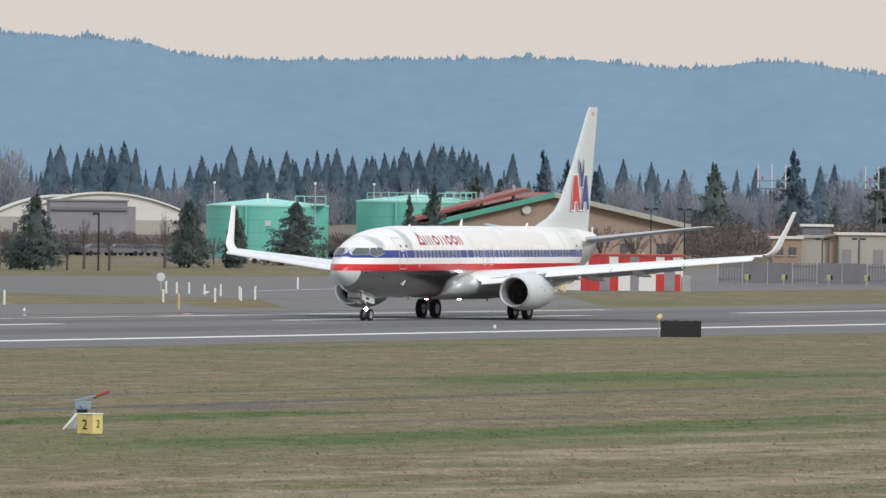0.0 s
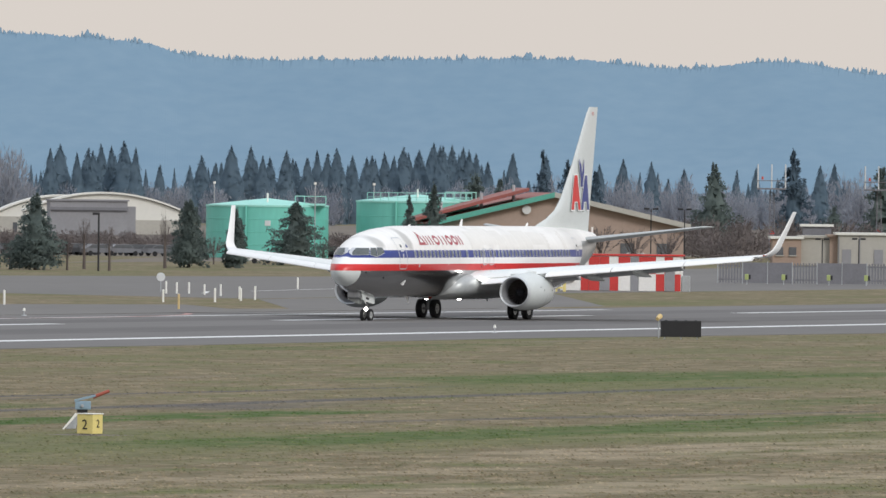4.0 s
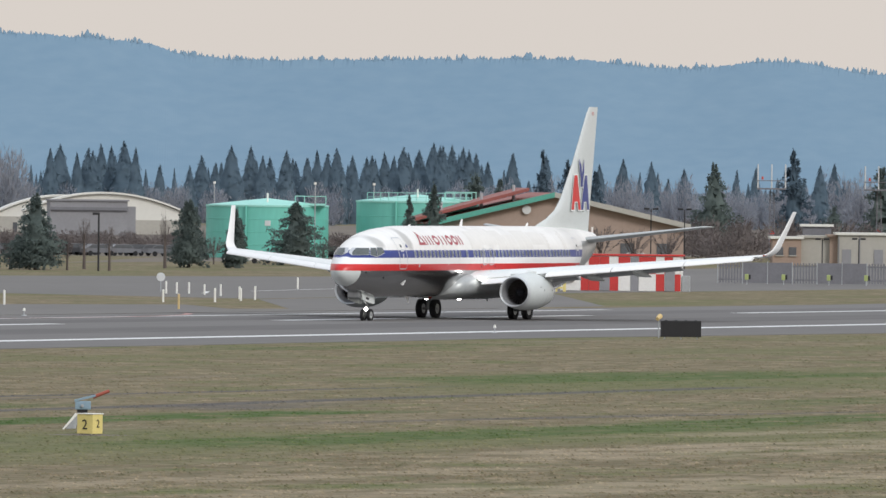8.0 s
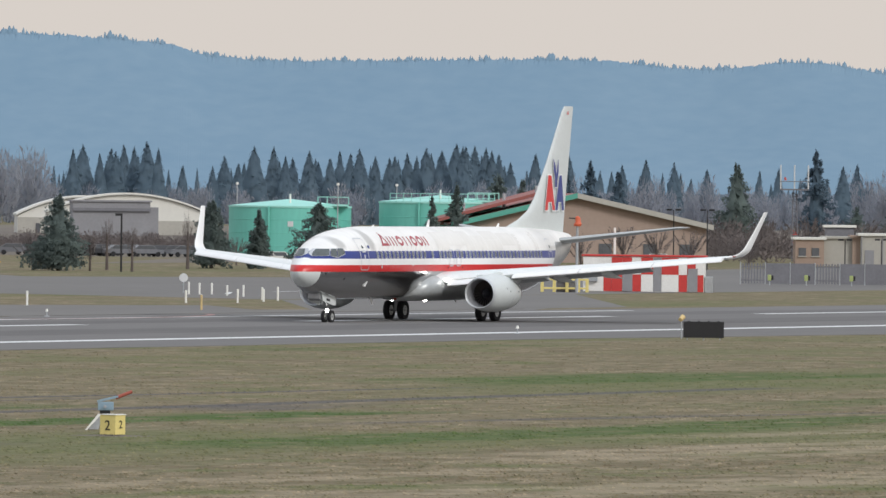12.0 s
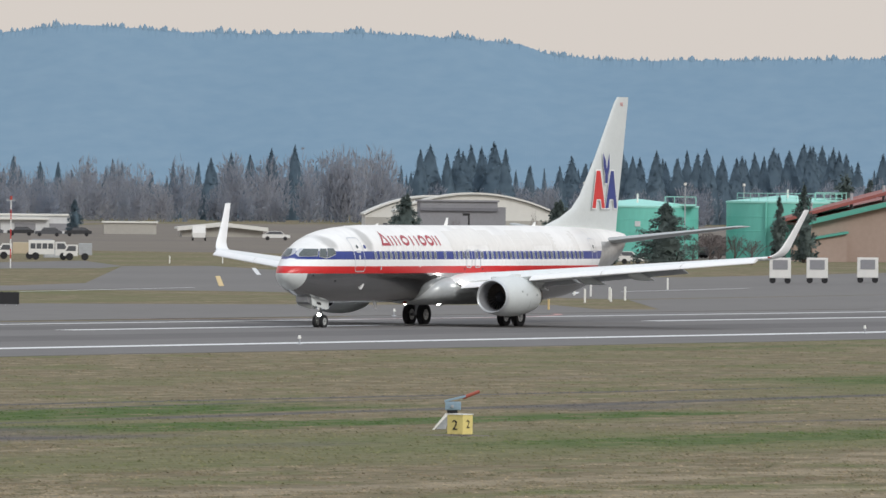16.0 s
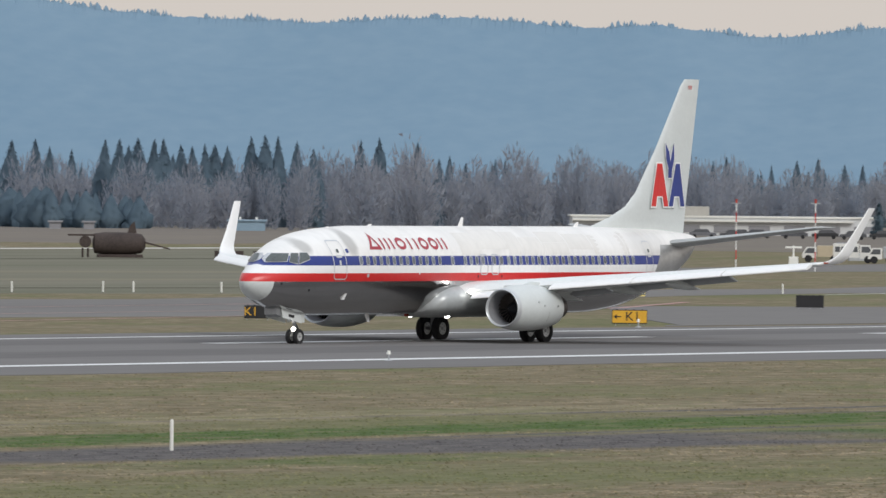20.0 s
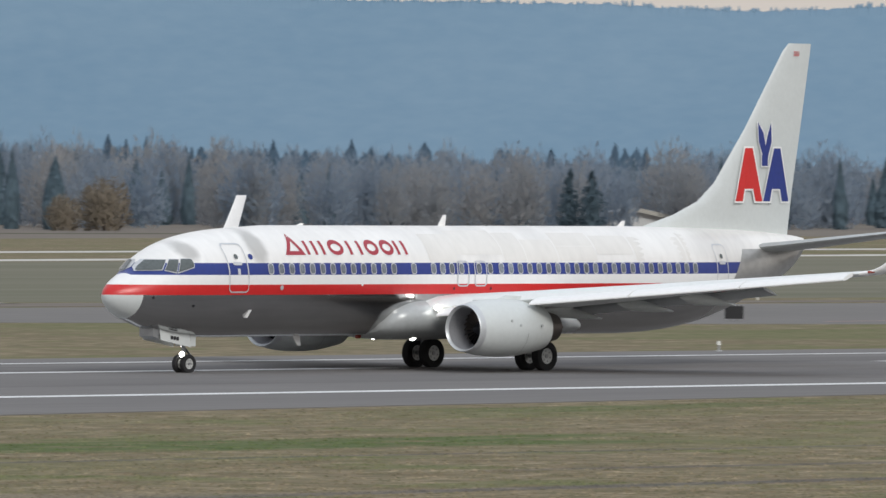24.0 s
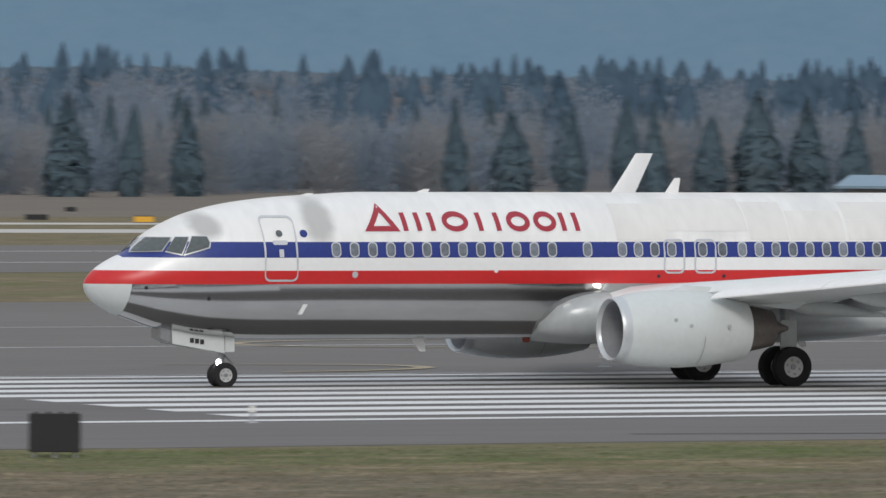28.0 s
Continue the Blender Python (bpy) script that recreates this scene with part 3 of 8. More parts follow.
    for s in (-1, 1):
        turning.append(wheel(A, n, (4.0 - MG, s * 0.20, 0.345), 0.345, 0.20, 0.19))
        d = part("nose_gear_door", skin([[(2.34 - MG, s * 0.44 - 0.015, 1.22), (2.34 - MG, s * 0.44 + 0.015, 1.22), (2.34 - MG, s * 0.38 + 0.015, 1.62), (2.34 - MG, s * 0.38 - 0.015, 1.62)], [(3.88 - MG, s * 0.44 - 0.015, 0.95), (3.88 - MG, s * 0.44 + 0.015, 0.95), (3.88 - MG, s * 0.38 + 0.015, 1.42), (3.88 - MG, s * 0.38 - 0.015, 1.42)]]), paint["cowl"], A, "open nose gear door")
        part("rear_gear_door", box((3.92 - MG, s * 0.38 - 0.012, 0.98), (4.2 - MG, s * 0.38 + 0.012, 1.40), 0.01), paint["cowl"], A, "small open gear door")
        if paint.get("bars"):
            for i in range(3):
                part("code_bar", box((2.86 + 0.15 * i - MG, s * 0.447 - 0.01, 1.24 - 0.02 * i), (2.97 + 0.15 * i - MG, s * 0.447 + 0.01, 1.37 - 0.02 * i)), M_DARK, d)
    # solid dark block stands for the shaded opening of the well
    part("wheel_well_block", box((2.25 - MG, -0.34, 1.36), (4.2 - MG, 0.34, 1.52)), M_DARK, A, "dark block in place of the open wheel well's shade")
    part("well_front", skin([[(2.04 - MG, -0.34, 1.36), (2.04 - MG, 0.34, 1.36), (2.04 - MG, 0.34, 1.66), (2.04 - MG, -0.34, 1.66)], [(2.36 - MG, -0.36, 1.24), (2.36 - MG, 0.36, 1.24), (2.36 - MG, 0.36, 1.6), (2.36 - MG, -0.36, 1.6)]]), M_STRUT, A, "dark wheel well front")
    part("taxi_light", turned([(3.85 - MG, 0.0), (3.86 - MG, 0.10), (3.93 - MG, 0.09)], 0, 0.68, 16), M_LAMP, n, "lit taxi light on the nose leg")
    if paint.get("extra"):
        paint["extra"](A, f)
    return A, turning


def wheel(A, leg, at, r, w, rim):
    """A wheel that turns on its thing: an empty-free mesh tyre with its rim as a sub-part."""
    x, y, z = at
    prof = [(-w / 2 * 0.75, rim), (-w / 2, rim + (r - rim) * 0.45), (-w / 2 * 0.86, r * 0.965), (-w / 2 * 0.5, r), (w / 2 * 0.5, r), (w / 2 * 0.86, r * 0.965), (w / 2, rim + (r - rim) * 0.45), (w / 2 * 0.75, rim)]
    rings = [[(q * math.cos(t), p, q * math.sin(t)) for t in [2 * math.pi * j / 32 for j in range(32)]] for p, q in prof]
    ty = part("tyre", skin(rings, cap=False), M_TYRE, A, "black tyre", True)
    ty.location = at
    rr = [[(q * math.cos(t), p, q * math.sin(t)) for t in [2 * math.pi * j / 24 for j in range(24)]] for p, q in ((-w / 2 * 0.5, 0.02), (-w / 2 * 0.55, rim * 0.55), (-w / 2 * 0.72, rim), (w / 2 * 0.72, rim), (w / 2 * 0.55, rim * 0.55), (w / 2 * 0.5, 0.02))]
    rm = part("rim", skin(rr), M_RIM, ty, "pale grey wheel rim", True)
    for i in range(6):
        t = 2 * math.pi * i / 6
        for q in (-1, 1):
            bm = bmesh.new()
            bmesh.ops.create_cone(bm, cap_ends=True, segments=8, radius1=rim * 0.13, radius2=rim * 0.13, depth=0.02, matrix=Matrix.Translation((rim * 0.68 * math.cos(t), q * (w / 2 * 0.62), rim * 0.68 * math.sin(t))) @ Matrix.Rotation(radians(90), 4, "X"))
            part("rim_hole", bm, M_STRUT, ty)
    return ty, r


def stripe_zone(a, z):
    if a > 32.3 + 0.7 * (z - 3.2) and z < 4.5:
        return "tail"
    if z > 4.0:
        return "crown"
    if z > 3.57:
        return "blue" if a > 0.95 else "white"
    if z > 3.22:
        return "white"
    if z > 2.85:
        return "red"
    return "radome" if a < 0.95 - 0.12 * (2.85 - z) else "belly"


def livery(A, fin):
    """Plain marks in the airline's colours: a row of red blocks on the body, two wedges and a bird shape on the fin."""
    for s in (-1, 1):
        def stroke(path, closed=False):
            """A red band along a path, on a broader white one."""
            for w, lift, mat, nm, lab in ((0.245, 0.006, M_WHITEP, "title_edge", "white edge of a red title shape"), (0.145, 0.014, M_TITLE, "title_shape", "dark red title shape")):
                bm = bmesh.new()
                n = len(path)
                grow = 0.05 if w > 0.2 else 0.0
                sides = []
                for i, (a, z) in enumerate(path):
                    before, after = path[i - 1] if i or closed else path[0], path[(i + 1) % n] if i < n - 1 or closed else path[-1]
                    d0, d1 = Vector((a - before[0], z - before[1])), Vector((after[0] - a, after[1] - z))
                    d = ((d0.normalized() if d0.length else d1.normalized()) + (d1.normalized() if d1.length else d0.normalized())).normalized()
                    cut = max(0.45, d.dot(d1.normalized() if d1.length else d0.normalized()))
                    end = 0.0 if closed else (-grow if i == 0 else grow if i == n - 1 else 0.0)
                    o = Vector((-d.y, d.x)) * w / 2 / cut
                    sides.append([(a + k * o.x + end * d.x, z + k * o.y + end * d.y) for k in (1, -1)])
                vs = [[bm.verts.new((p - MG, s * (body_side(p, q) + lift), q)) for p, q in pair] for pair in sides]
                for i in range(n if closed else n - 1):
                    k = (i + 1) % n
                    bm.faces.new((vs[i][0], vs[i][1], vs[k][1], vs[k][0]))
                part(nm, bm, mat, A, lab)

        def ring(x, w):
            stroke([(x + w / 2 + (w / 2 - 0.07) * math.cos(t), 4.56 + 0.205 * math.sin(t)) for t in [2 * math.pi * i / 24 for i in range(24)]], True)

        def bar(x, lo, hi):
            stroke([(x - 0.05 * (lo + (hi - lo) * i / 4 - 4.5), lo + (hi - lo) * i / 4) for i in range(5)])

        tri = [(7.64, 4.36), (8.06, 4.93), (8.42, 4.36)]
        stroke([(tri[i][0] + (tri[(i + 1) % 3][0] - tri[i][0]) * k / 6, tri[i][1] + (tri[(i + 1) % 3][1] - tri[i][1]) * k / 6) for i in range(3) for k in range(6)], True)
        for x in (8.72, 9.13, 9.54, 10.98, 11.52, 13.50, 13.90):
            bar(x, 4.30, 4.80)
        for x, w in ((9.86, 0.78), (11.80, 0.70), (12.62, 0.68)):
            ring(x, w)
        # crown panels in a duller tone; the aft ones bring the crown's tone down there
        for a0_, a1_, z0_, z1_ in ((15.05, 16.55, 4.04, 5.05), (16.6, 19.1, 4.30, 5.18), (20.4, 22.1, 4.04, 4.85), (24.4, 26.4, 4.30, 5.0), (22.2, 24.3, 4.05, 4.6), (26.5, 29.4, 4.05, 4.95), (29.5, 32.0, 4.52, 5.1), (19.15, 20.35, 4.05, 5.1), (22.2, 24.3, 4.62, 5.1), (29.5, 32.0, 4.05, 4.50)):
            part("skin_panel", panel([(a0_, z0_), (a1_, z0_), (a1_, z1_), (a0_, z1_)], s, 0.004, 10), M_DULLP, A, "duller metal skin panel", True)
        part("skin_disc", panel(body_patch(7.04, 3.02, 7.22, 3.2, s, 0, 0.09), s, 0.016, 2), M_SEAL, A)
        part("skin_lamp", panel(body_patch(11.29, 3.15, 11.41, 3.27, s, 0, 0.06), s, 0.016, 2), M_WHITEP, A)
        part("round_badge", panel(body_patch(5.57, 4.13, 5.79, 4.33, s, 0, 0.1), s, 0.016, 2), M_BLUEP, A, "small blue round badge")
        part("door_card", panel(body_patch(4.92, 3.58, 5.05, 3.80, s, 0, 0.02), s, 0.016, 2), M_SEAL, A)
        part("drain_mast", skin([[(5.72 - MG, s * 1.57, 2.30), (5.86 - MG, s * 1.57, 2.30), (5.86 - MG, s * 1.50, 2.30), (5.72 - MG, s * 1.50, 2.30)], [(5.62 - MG, s * 1.50, 2.02), (5.72 - MG, s * 1.50, 2.02), (5.72 - MG, s * 1.40, 2.02), (5.62 - MG, s * 1.40, 2.02)]]), M_WHITEP, A, "small white drain mast")
        for a_, z_ in ((1.3, 2.75), (3.0, 2.45), (16.3, 3.05), (18.3, 3.05)):
            part("skin_port", panel(body_patch(a_ - 0.05, z_ - 0.05, a_ + 0.05, z_ + 0.05, s, 0, 0.05), s, 0.012, 2), M_DARK, A)
        for a0, mat, nm in ((33.8, M_REDP, "red_wedge"), (35.5, M_BLUEP, "blue_wedge")):
            for grow, m2, off, n2 in ((0.07, M_WHITEP, 0.010, "wedge_edge"), (0.0, mat, 0.020, nm)):
                bm = bmesh.new()
                out = ((0.0 - grow, 6.32 - grow), (0.44 + grow, 6.32 - grow), (0.56 + grow, 6.80 - grow), (1.08 - grow, 6.80 - grow), (1.22 - grow, 6.32 - grow), (1.66 + grow, 6.32 - grow), (1.06 + grow, 8.36 + grow), (0.66 - grow, 8.36 + grow))
                for q in ((0, 1, 2, 7), (2, 3, 6, 7), (3, 4, 5, 6)):
                    bm.faces.new([bm.verts.new((a0 + out[k][0] - MG, s * (fin_half(a0 + out[k][0], out[k][1]) + off), out[k][1])) for k in q])
                part(n2, bm, m2, fin, "wedge-shaped tail mark")
        for grow, m2, off, n2 in ((0.05, M_WHITEP, 0.018, "bird_edge"), (0.0, M_BLUEP, 0.024, "bird_shape")):
            bm = bmesh.new()
            for pts in (((35.42, 9.36), (35.72, 8.95), (35.92, 8.2), (35.82, 7.72), (35.62, 8.2), (35.44, 8.6)), ((36.18, 9.36), (36.22, 8.6), (36.02, 8.1), (35.90, 7.75), (35.80, 8.3), (35.98, 8.9)), ((35.62, 8.1), (36.0, 8.1), (35.98, 7.68), (35.62, 7.68))):
                c0, c1 = sum(p[0] for p in pts) / len(pts), sum(p[1] for p in pts) / len(pts)
                bm.faces.new([bm.verts.new((p - 0.22 + math.copysign(grow, p - c0) - MG, s * (fin_half(p - 0.22, q) + off), q + math.copysign(grow, q - c1))) for p, q in pts])
            part(n2, bm, m2, fin, "blue bird-like tail mark")
        for i in range(4):
            bm = bmesh.new()
            pts = ((37.35, 11.94 + 0.05 * i), (37.7, 11.94 + 0.05 * i), (37.7, 11.96 + 0.05 * i), (37.35, 11.96 + 0.05 * i))
            bm.faces.new([bm.verts.new((p - MG, s * (fin_half(p, q) + 0.008), q)) for p, q in pts])
            part("flag_stripe", bm, M_REDP, fin)


def fin_half(a, z):
    le = 32.85 + (z - 7.0) * (36.8 - 32.85) / 5.1 if z > 7 else 31.9 + (z - 6.3) * 1.36
    te = 37.3 + (z - 6.0) * 1.12 / 6.1
    c = te - le
    x = min(1, max(0.0, (a - le) / c))
    return 1.1 * c * 5 * 0.086 * (0.2969 * math.sqrt(x) - 0.126 * x - 0.3516 * x**2 + 0.2843 * x**3 - 0.1015 * x**4) + 0.012


PAINT = {
    "cuts": (4.5, 4.33, 4.17, 4.0, 3.57, 3.22, 2.85), "slants": ((32.3, 3.2, 0.7), (0.95, 2.85, 0.12)), "zone": stripe_zone,
    "zones": {"crown": ("fuselage_top", M_METAL, "bare metal upper fuselage, paled for the sky, dulled in patches"), "belly": ("fuselage_belly", M_BELLY, "polished bare metal lower fuselage, darkened for the ground it mirrors"), "tail": ("tail_skin", M_TAILM, "dull bare metal tail skin"), "blue": ("blue_stripe", M_BLUEP, "dark blue window stripe"), "white": ("white_stripe", M_WHITEP, "white stripe"), "red": ("red_stripe", M_REDP, "red stripe"), "radome": ("radome", M_GREYP, "light grey radome")},
    "fairing": M_FAIR, "cowl": M_GREYP, "winglet": M_WHITEP, "tailplane": M_FAIR, "fin": M_GREYP, "wing": M_WINGP, "bars": True, "extra": livery,
}
jet, jet_turning = airliner(pose(498.3, 243.0, 0, 0, 0, 3.4), "bare-metal airliner with red, white and blue stripes rolling on the runway", PAINT)

# ---- ground ----
LOW = -1.3       # the field beyond the runway lies a little lower


def ground_z(x, y):
    k = min(1.0, max(0.0, (y - 262.0) / 40.0))
    return LOW * k * k * (3 - 2 * k)


def polar(az, d):
    return (d * math.sin(radians(az)), d * math.cos(radians(az)))


def spot(az, d, dz=0.0, turn=0.0):
    """A pose on the ground at that azimuth and distance, its y axis pointing away from the viewer."""
    x, y = polar(az, d)
    return pose(x, y, ground_z(x, y) + dz, 0, 0, -az + turn)


def on(x, y, turn=0.0, dz=0.0):
    return pose(x, y, ground_z(x, y) + dz, 0, 0, turn)


def skew(x):
    """Bends the runway's markings nearer towards its western end, to fit the camera's view."""
    return -4.4 * max(0.0, min(1.0, (205.0 - x) / 120.0)) ** 1.2


def field_material(name="winter_grass", islands=False):
    m = material(name, (0.128, 0.115, 0.052), 0.95, 0.0, 0.2, 0.02, 0.9, 0.0, (1, 1, 1), None, 0.1)
    nt, ln = m.node_tree.nodes, m.node_tree.links
    b = nt["Principled BSDF"]
    tc = nt.new("ShaderNodeTexCoord")

    def mown(scale, sx, sy, detail=5):
        mp = nt.new("ShaderNodeMapping")
        mp.inputs["Scale"].default_value = (sy * 2.2, sx * 0.6, 1)      # long along the runway, as the mower goes
        ln.new(tc.outputs["Object"], mp.inputs[0])
        n = nt.new("ShaderNodeTexNoise")
        n.inputs["Scale"].default_value, n.inputs["Detail"].default_value = scale, detail
        ln.new(mp.outputs[0], n.inputs[0])
        return n.outputs[0]

    def noise_at(scale, sx, sy, detail=4):
        mp = nt.new("ShaderNodeMapping")
        mp.inputs["Scale"].default_value = (sx, sy, 1)
        mp.inputs["Rotation"].default_value = (0, 0, radians(-9))
        ln.new(tc.outputs["Object"], mp.inputs[0])
        n = nt.new("ShaderNodeTexNoise")
        n.inputs["Scale"].default_value, n.inputs["Detail"].default_value = scale, detail
        ln.new(mp.outputs[0], n.inputs[0])
        return n.outputs[0]

    def ramp(src, lo, hi):
        r = nt.new("ShaderNodeMapRange")
        r.inputs["From Min"].default_value, r.inputs["From Max"].default_value = lo, hi
        ln.new(src, r.inputs[0])
        return r.outputs[0]

    def math_(op, a, b_):
        n = nt.new("ShaderNodeMath")
        n.operation = op
        for sock, v in ((n.inputs[0], a), (n.inputs[1], b_)):
            if isinstance(v, (int, float)):
                sock.default_value = v
            else:
                ln.new(v, sock)
        return n.outputs[0]

    def blend(fac, a, b_):
        x = nt.new("ShaderNodeMix")
        x.data_type = "RGBA"
        for sock, v in ((x.inputs[6], a), (x.inputs[7], b_)):
            if isinstance(v, tuple):
                sock.default_value = (*v, 1)
            else:
                ln.new(v, sock)
        ln.new(fac, x.inputs[0])
        return x.outputs[2]

    sep = nt.new("ShaderNodeSeparateXYZ")
    ln.new(tc.outputs["Object"], sep.inputs[0])

    wob = [math_("SUBTRACT", noise_at(sc, 0.5, 1.5, 6), 0.5) for sc in (0.06, 0.11)]
    clump = ramp(mown(1.0, 1.2, 0.16, 6), 0.30, 0.50)

    def strip(x0, x1, y0, y1, half, amount, ragged=1.0):
        """1 inside a strip that runs along the field from (x0, y0) to (x1, y1), ragged at its edges and fading out at its ends."""
        along = math_("SUBTRACT", sep.outputs[0], x0)
        yy = math_("SUBTRACT", sep.outputs[1], math_("ADD", math_("MULTIPLY", along, (y1 - y0) / (x1 - x0)), y0))
        dist = math_("ABSOLUTE", math_("ADD", yy, math_("MULTIPLY", wob[x0 % 2], half * 1.8 * ragged)), 0)
        ends = math_("ABSOLUTE", math_("ADD", math_("SUBTRACT", sep.outputs[0], (x0 + x1) / 2), math_("MULTIPLY", wob[1 - x0 % 2], 24)), 0)
        inside = math_("MULTIPLY", ramp(dist, half * 1.12, half * 0.7), ramp(ends, (x1 - x0) / 2, (x1 - x0) / 2 - 9))
        return math_("MULTIPLY", inside, amount)

    straw = blend(ramp(mown(1.0, 0.8, 0.14, 6), 0.36, 0.64), (0.165, 0.129, 0.081), (0.280, 0.226, 0.150))
    tuft = blend(ramp(mown(1.0, 3.6, 0.42, 5), 0.42, 0.62), straw, (0.130, 0.118, 0.068))
    dull = blend(ramp(mown(1.0, 2.6, 0.35, 5), 0.36, 0.64), (0.108, 0.119, 0.050), (0.172, 0.165, 0.088))
    green = blend(ramp(mown(1.0, 2.6, 0.35, 5), 0.36, 0.64), (0.050, 0.090, 0.024), (0.096, 0.132, 0.047))
    soil = blend(ramp(mown(1.0, 2.2, 0.4, 5), 0.36, 0.64), (0.082, 0.077, 0.078), (0.132, 0.121, 0.115))
    patch = blend(ramp(noise_at(0.03, 0.6, 1.6, 6), 0.51, 0.66), tuft, dull)
    last = blend(ramp(mown(1.0, 0.30, 0.06, 7), 0.54, 0.66), patch, dull)
    # green strips, then strips of bare soil: from x, to x, y at both ends, half width, strength
    for row in ((206, 288, 157, 157, 3.6, 1.0), (243, 292, 147, 143.5, 2.9, 1.0), (238, 304, 128.4, 127.6, 3.0, 0.8), (326, 372, 165, 160, 5.5, 0.8), (385, 425, 204, 201, 2.6, 0.55), (166, 204, 181, 178, 4.2, 0.8), (211, 246, 200, 204, 2.2, 0.5), (60, 174, 191, 194, 5.0, 0.5), (195, 228, 140.5, 141.5, 2.0, 0.5), (300, 330, 140, 138, 3.0, 0.45), (120, 160, 172, 170, 2.6, 0.45)):
        last = blend(math_("MULTIPLY", strip(*row), clump), last, green)
    for row in ((196, 249, 149.0, 146.0, 4.4, 1.0), (140, 200, 151.2, 151.2, 0.8, 0.7), (258, 340, 152.4, 151.6, 0.9, 0.85), (281, 300, 149.6, 150.4, 2.6, 0.75), (268, 296, 138, 134, 0.7, 0.6), (252, 300, 161.2, 160.2, 0.5, 0.6), (232, 246, 134, 134, 1.6, 0.5), (40, 132, 178, 172, 9.0, 0.3), (254, 327, 166.5, 159.5, 0.55, 0.95), (150, 262, 172.5, 166.5, 0.4, 0.6), (262, 300, 164.6, 163.0, 0.3, 0.6), (276, 302, 136.5, 131.5, 0.45, 0.8), (222, 262, 152.6, 152.0, 0.5, 0.8), (170, 215, 161, 157.5, 0.6, 0.6)):
        last = blend(strip(*row), last, soil)
    # pale dry straw on the near field
    for row in ((236, 292, 117.0, 111.0, 3.6, 0.7), (202, 262, 104.5, 97.5, 3.4, 0.7), (180, 236, 116.0, 111.0, 1.6, 0.5), (262, 318, 123.0, 117.5, 1.6, 0.6), (200, 284, 170.0, 168.0, 3.4, 0.4)):
        last = blend(math_("MULTIPLY", strip(*row), ramp(mown(1.0, 0.8, 0.14, 6), 0.34, 0.56)), last, (0.315, 0.258, 0.180))
    bare = blend(ramp(noise_at(0.07, 0.25, 1.8, 6), 0.64, 0.74), last, (0.205, 0.172, 0.130))
    if islands:      # blades differ in brightness one by one
        geo = nt.new("ShaderNodeNewGeometry")
        hs = nt.new("ShaderNodeHueSaturation")
        ln.new(ramp(geo.outputs["Random Per Island"], 0.0, 1.0), hs.inputs["Value"])
        val = hs.inputs["Value"].links[0].from_node
        val.inputs["To Min"].default_value, val.inputs["To Max"].default_value = 0.74, 1.3
        ln.new(bare, hs.inputs["Color"])
        bare = hs.outputs[0]
    ln.new(bare, b.inputs["Base Color"])
    return m


M_FIELD = field_material()
M_BLADES = field_material("winter_grass_blades", True)
M_ASPH = material("runway_asphalt", (0.178, 0.170, 0.165), 0.95, 0.0, 0.14, 0.05, 1.2, 0.0, (0.12, 1, 1), None, 0.1)
M_RUBBER = material("rubber_marked_asphalt", (0.156, 0.149, 0.145), 0.95, 0.0, 0.22, 0.06, 1.6, 0.0, (0.06, 1, 1), None, 0.1)
M_TAXI = material("taxiway_asphalt", (0.168, 0.159, 0.151), 0.9, 0.0, 0.13, 0.03, 0.8, 0.0, (0.25, 1, 1), None, 0.2)
M_PALE = material("pale_concrete", (0.52, 0.50, 0.47), 0.9, 0.0, 0.10, 0.05, 0.8, 0.0, (0.25, 1, 1), None, 0.2)
M_MARK = material("white_marking_paint", (0.70, 0.70, 0.69), 0.8, 0.0, 0.10, 0.4, 3.0)
M_YMARK = material("yellow_marking_paint", (0.62, 0.46, 0.22), 0.8, 0.0, 0.2, 0.2, 2.0)
M_RMARK = material("faded_red_marking_paint", (0.42, 0.24, 0.22), 0.8, 0.0, 0.2, 0.2, 2.0)
# far grass is greyed: distance haze put into its colour
M_FARG = material("far_grass_haze_greyed", (0.128, 0.132, 0.092), 0.95, 0.0, 0.2, 0.03, 0.12, 0.0, (0.12, 1, 1), (0.200, 0.184, 0.142), 0.1)
M_DKGRASS = material("dark_grass", (0.075, 0.074, 0.056), 0.95, 0.0, 0.25, 0.05, 0.5, 0.0, (0.2, 1, 1), (0.11, 0.105, 0.075), 0.1)
M_STRAWB = material("straw_coloured_grass", (0.185, 0.172, 0.122), 0.95, 0.0, 0.2, 0.04, 0.3, 0.0, (0.15, 1, 1), (0.225, 0.202, 0.150), 0.1)
M_FAINTY = material("worn_yellow_paint", (0.36, 0.30, 0.20), 0.8, 0.0, 0.2, 0.2, 2.0)
M_EARTH = material("brown_winter_field", (0.155, 0.134, 0.122), 0.95, 0.0, 0.2, 0.02, 0.4, 0.0, (0.4, 1, 1), (0.206, 0.182, 0.146), 0.1)


def sheet(name, xs, ys, mat, z, label, category, kind="structure", skewed=False):
    bm = bmesh.new()
    grid = [[bm.verts.new((x, y + (skew(x) if skewed else 0), ground_z(x, y) + z)) for y in ys] for x in xs]
    for i in range(len(xs) - 1):
        for j in range(len(ys) - 1):
            bm.faces.new((grid[i][j], grid[i + 1][j], grid[i + 1][j + 1], grid[i][j + 1]))
    return tagged(part(name, bm, mat), label, category, "", kind)


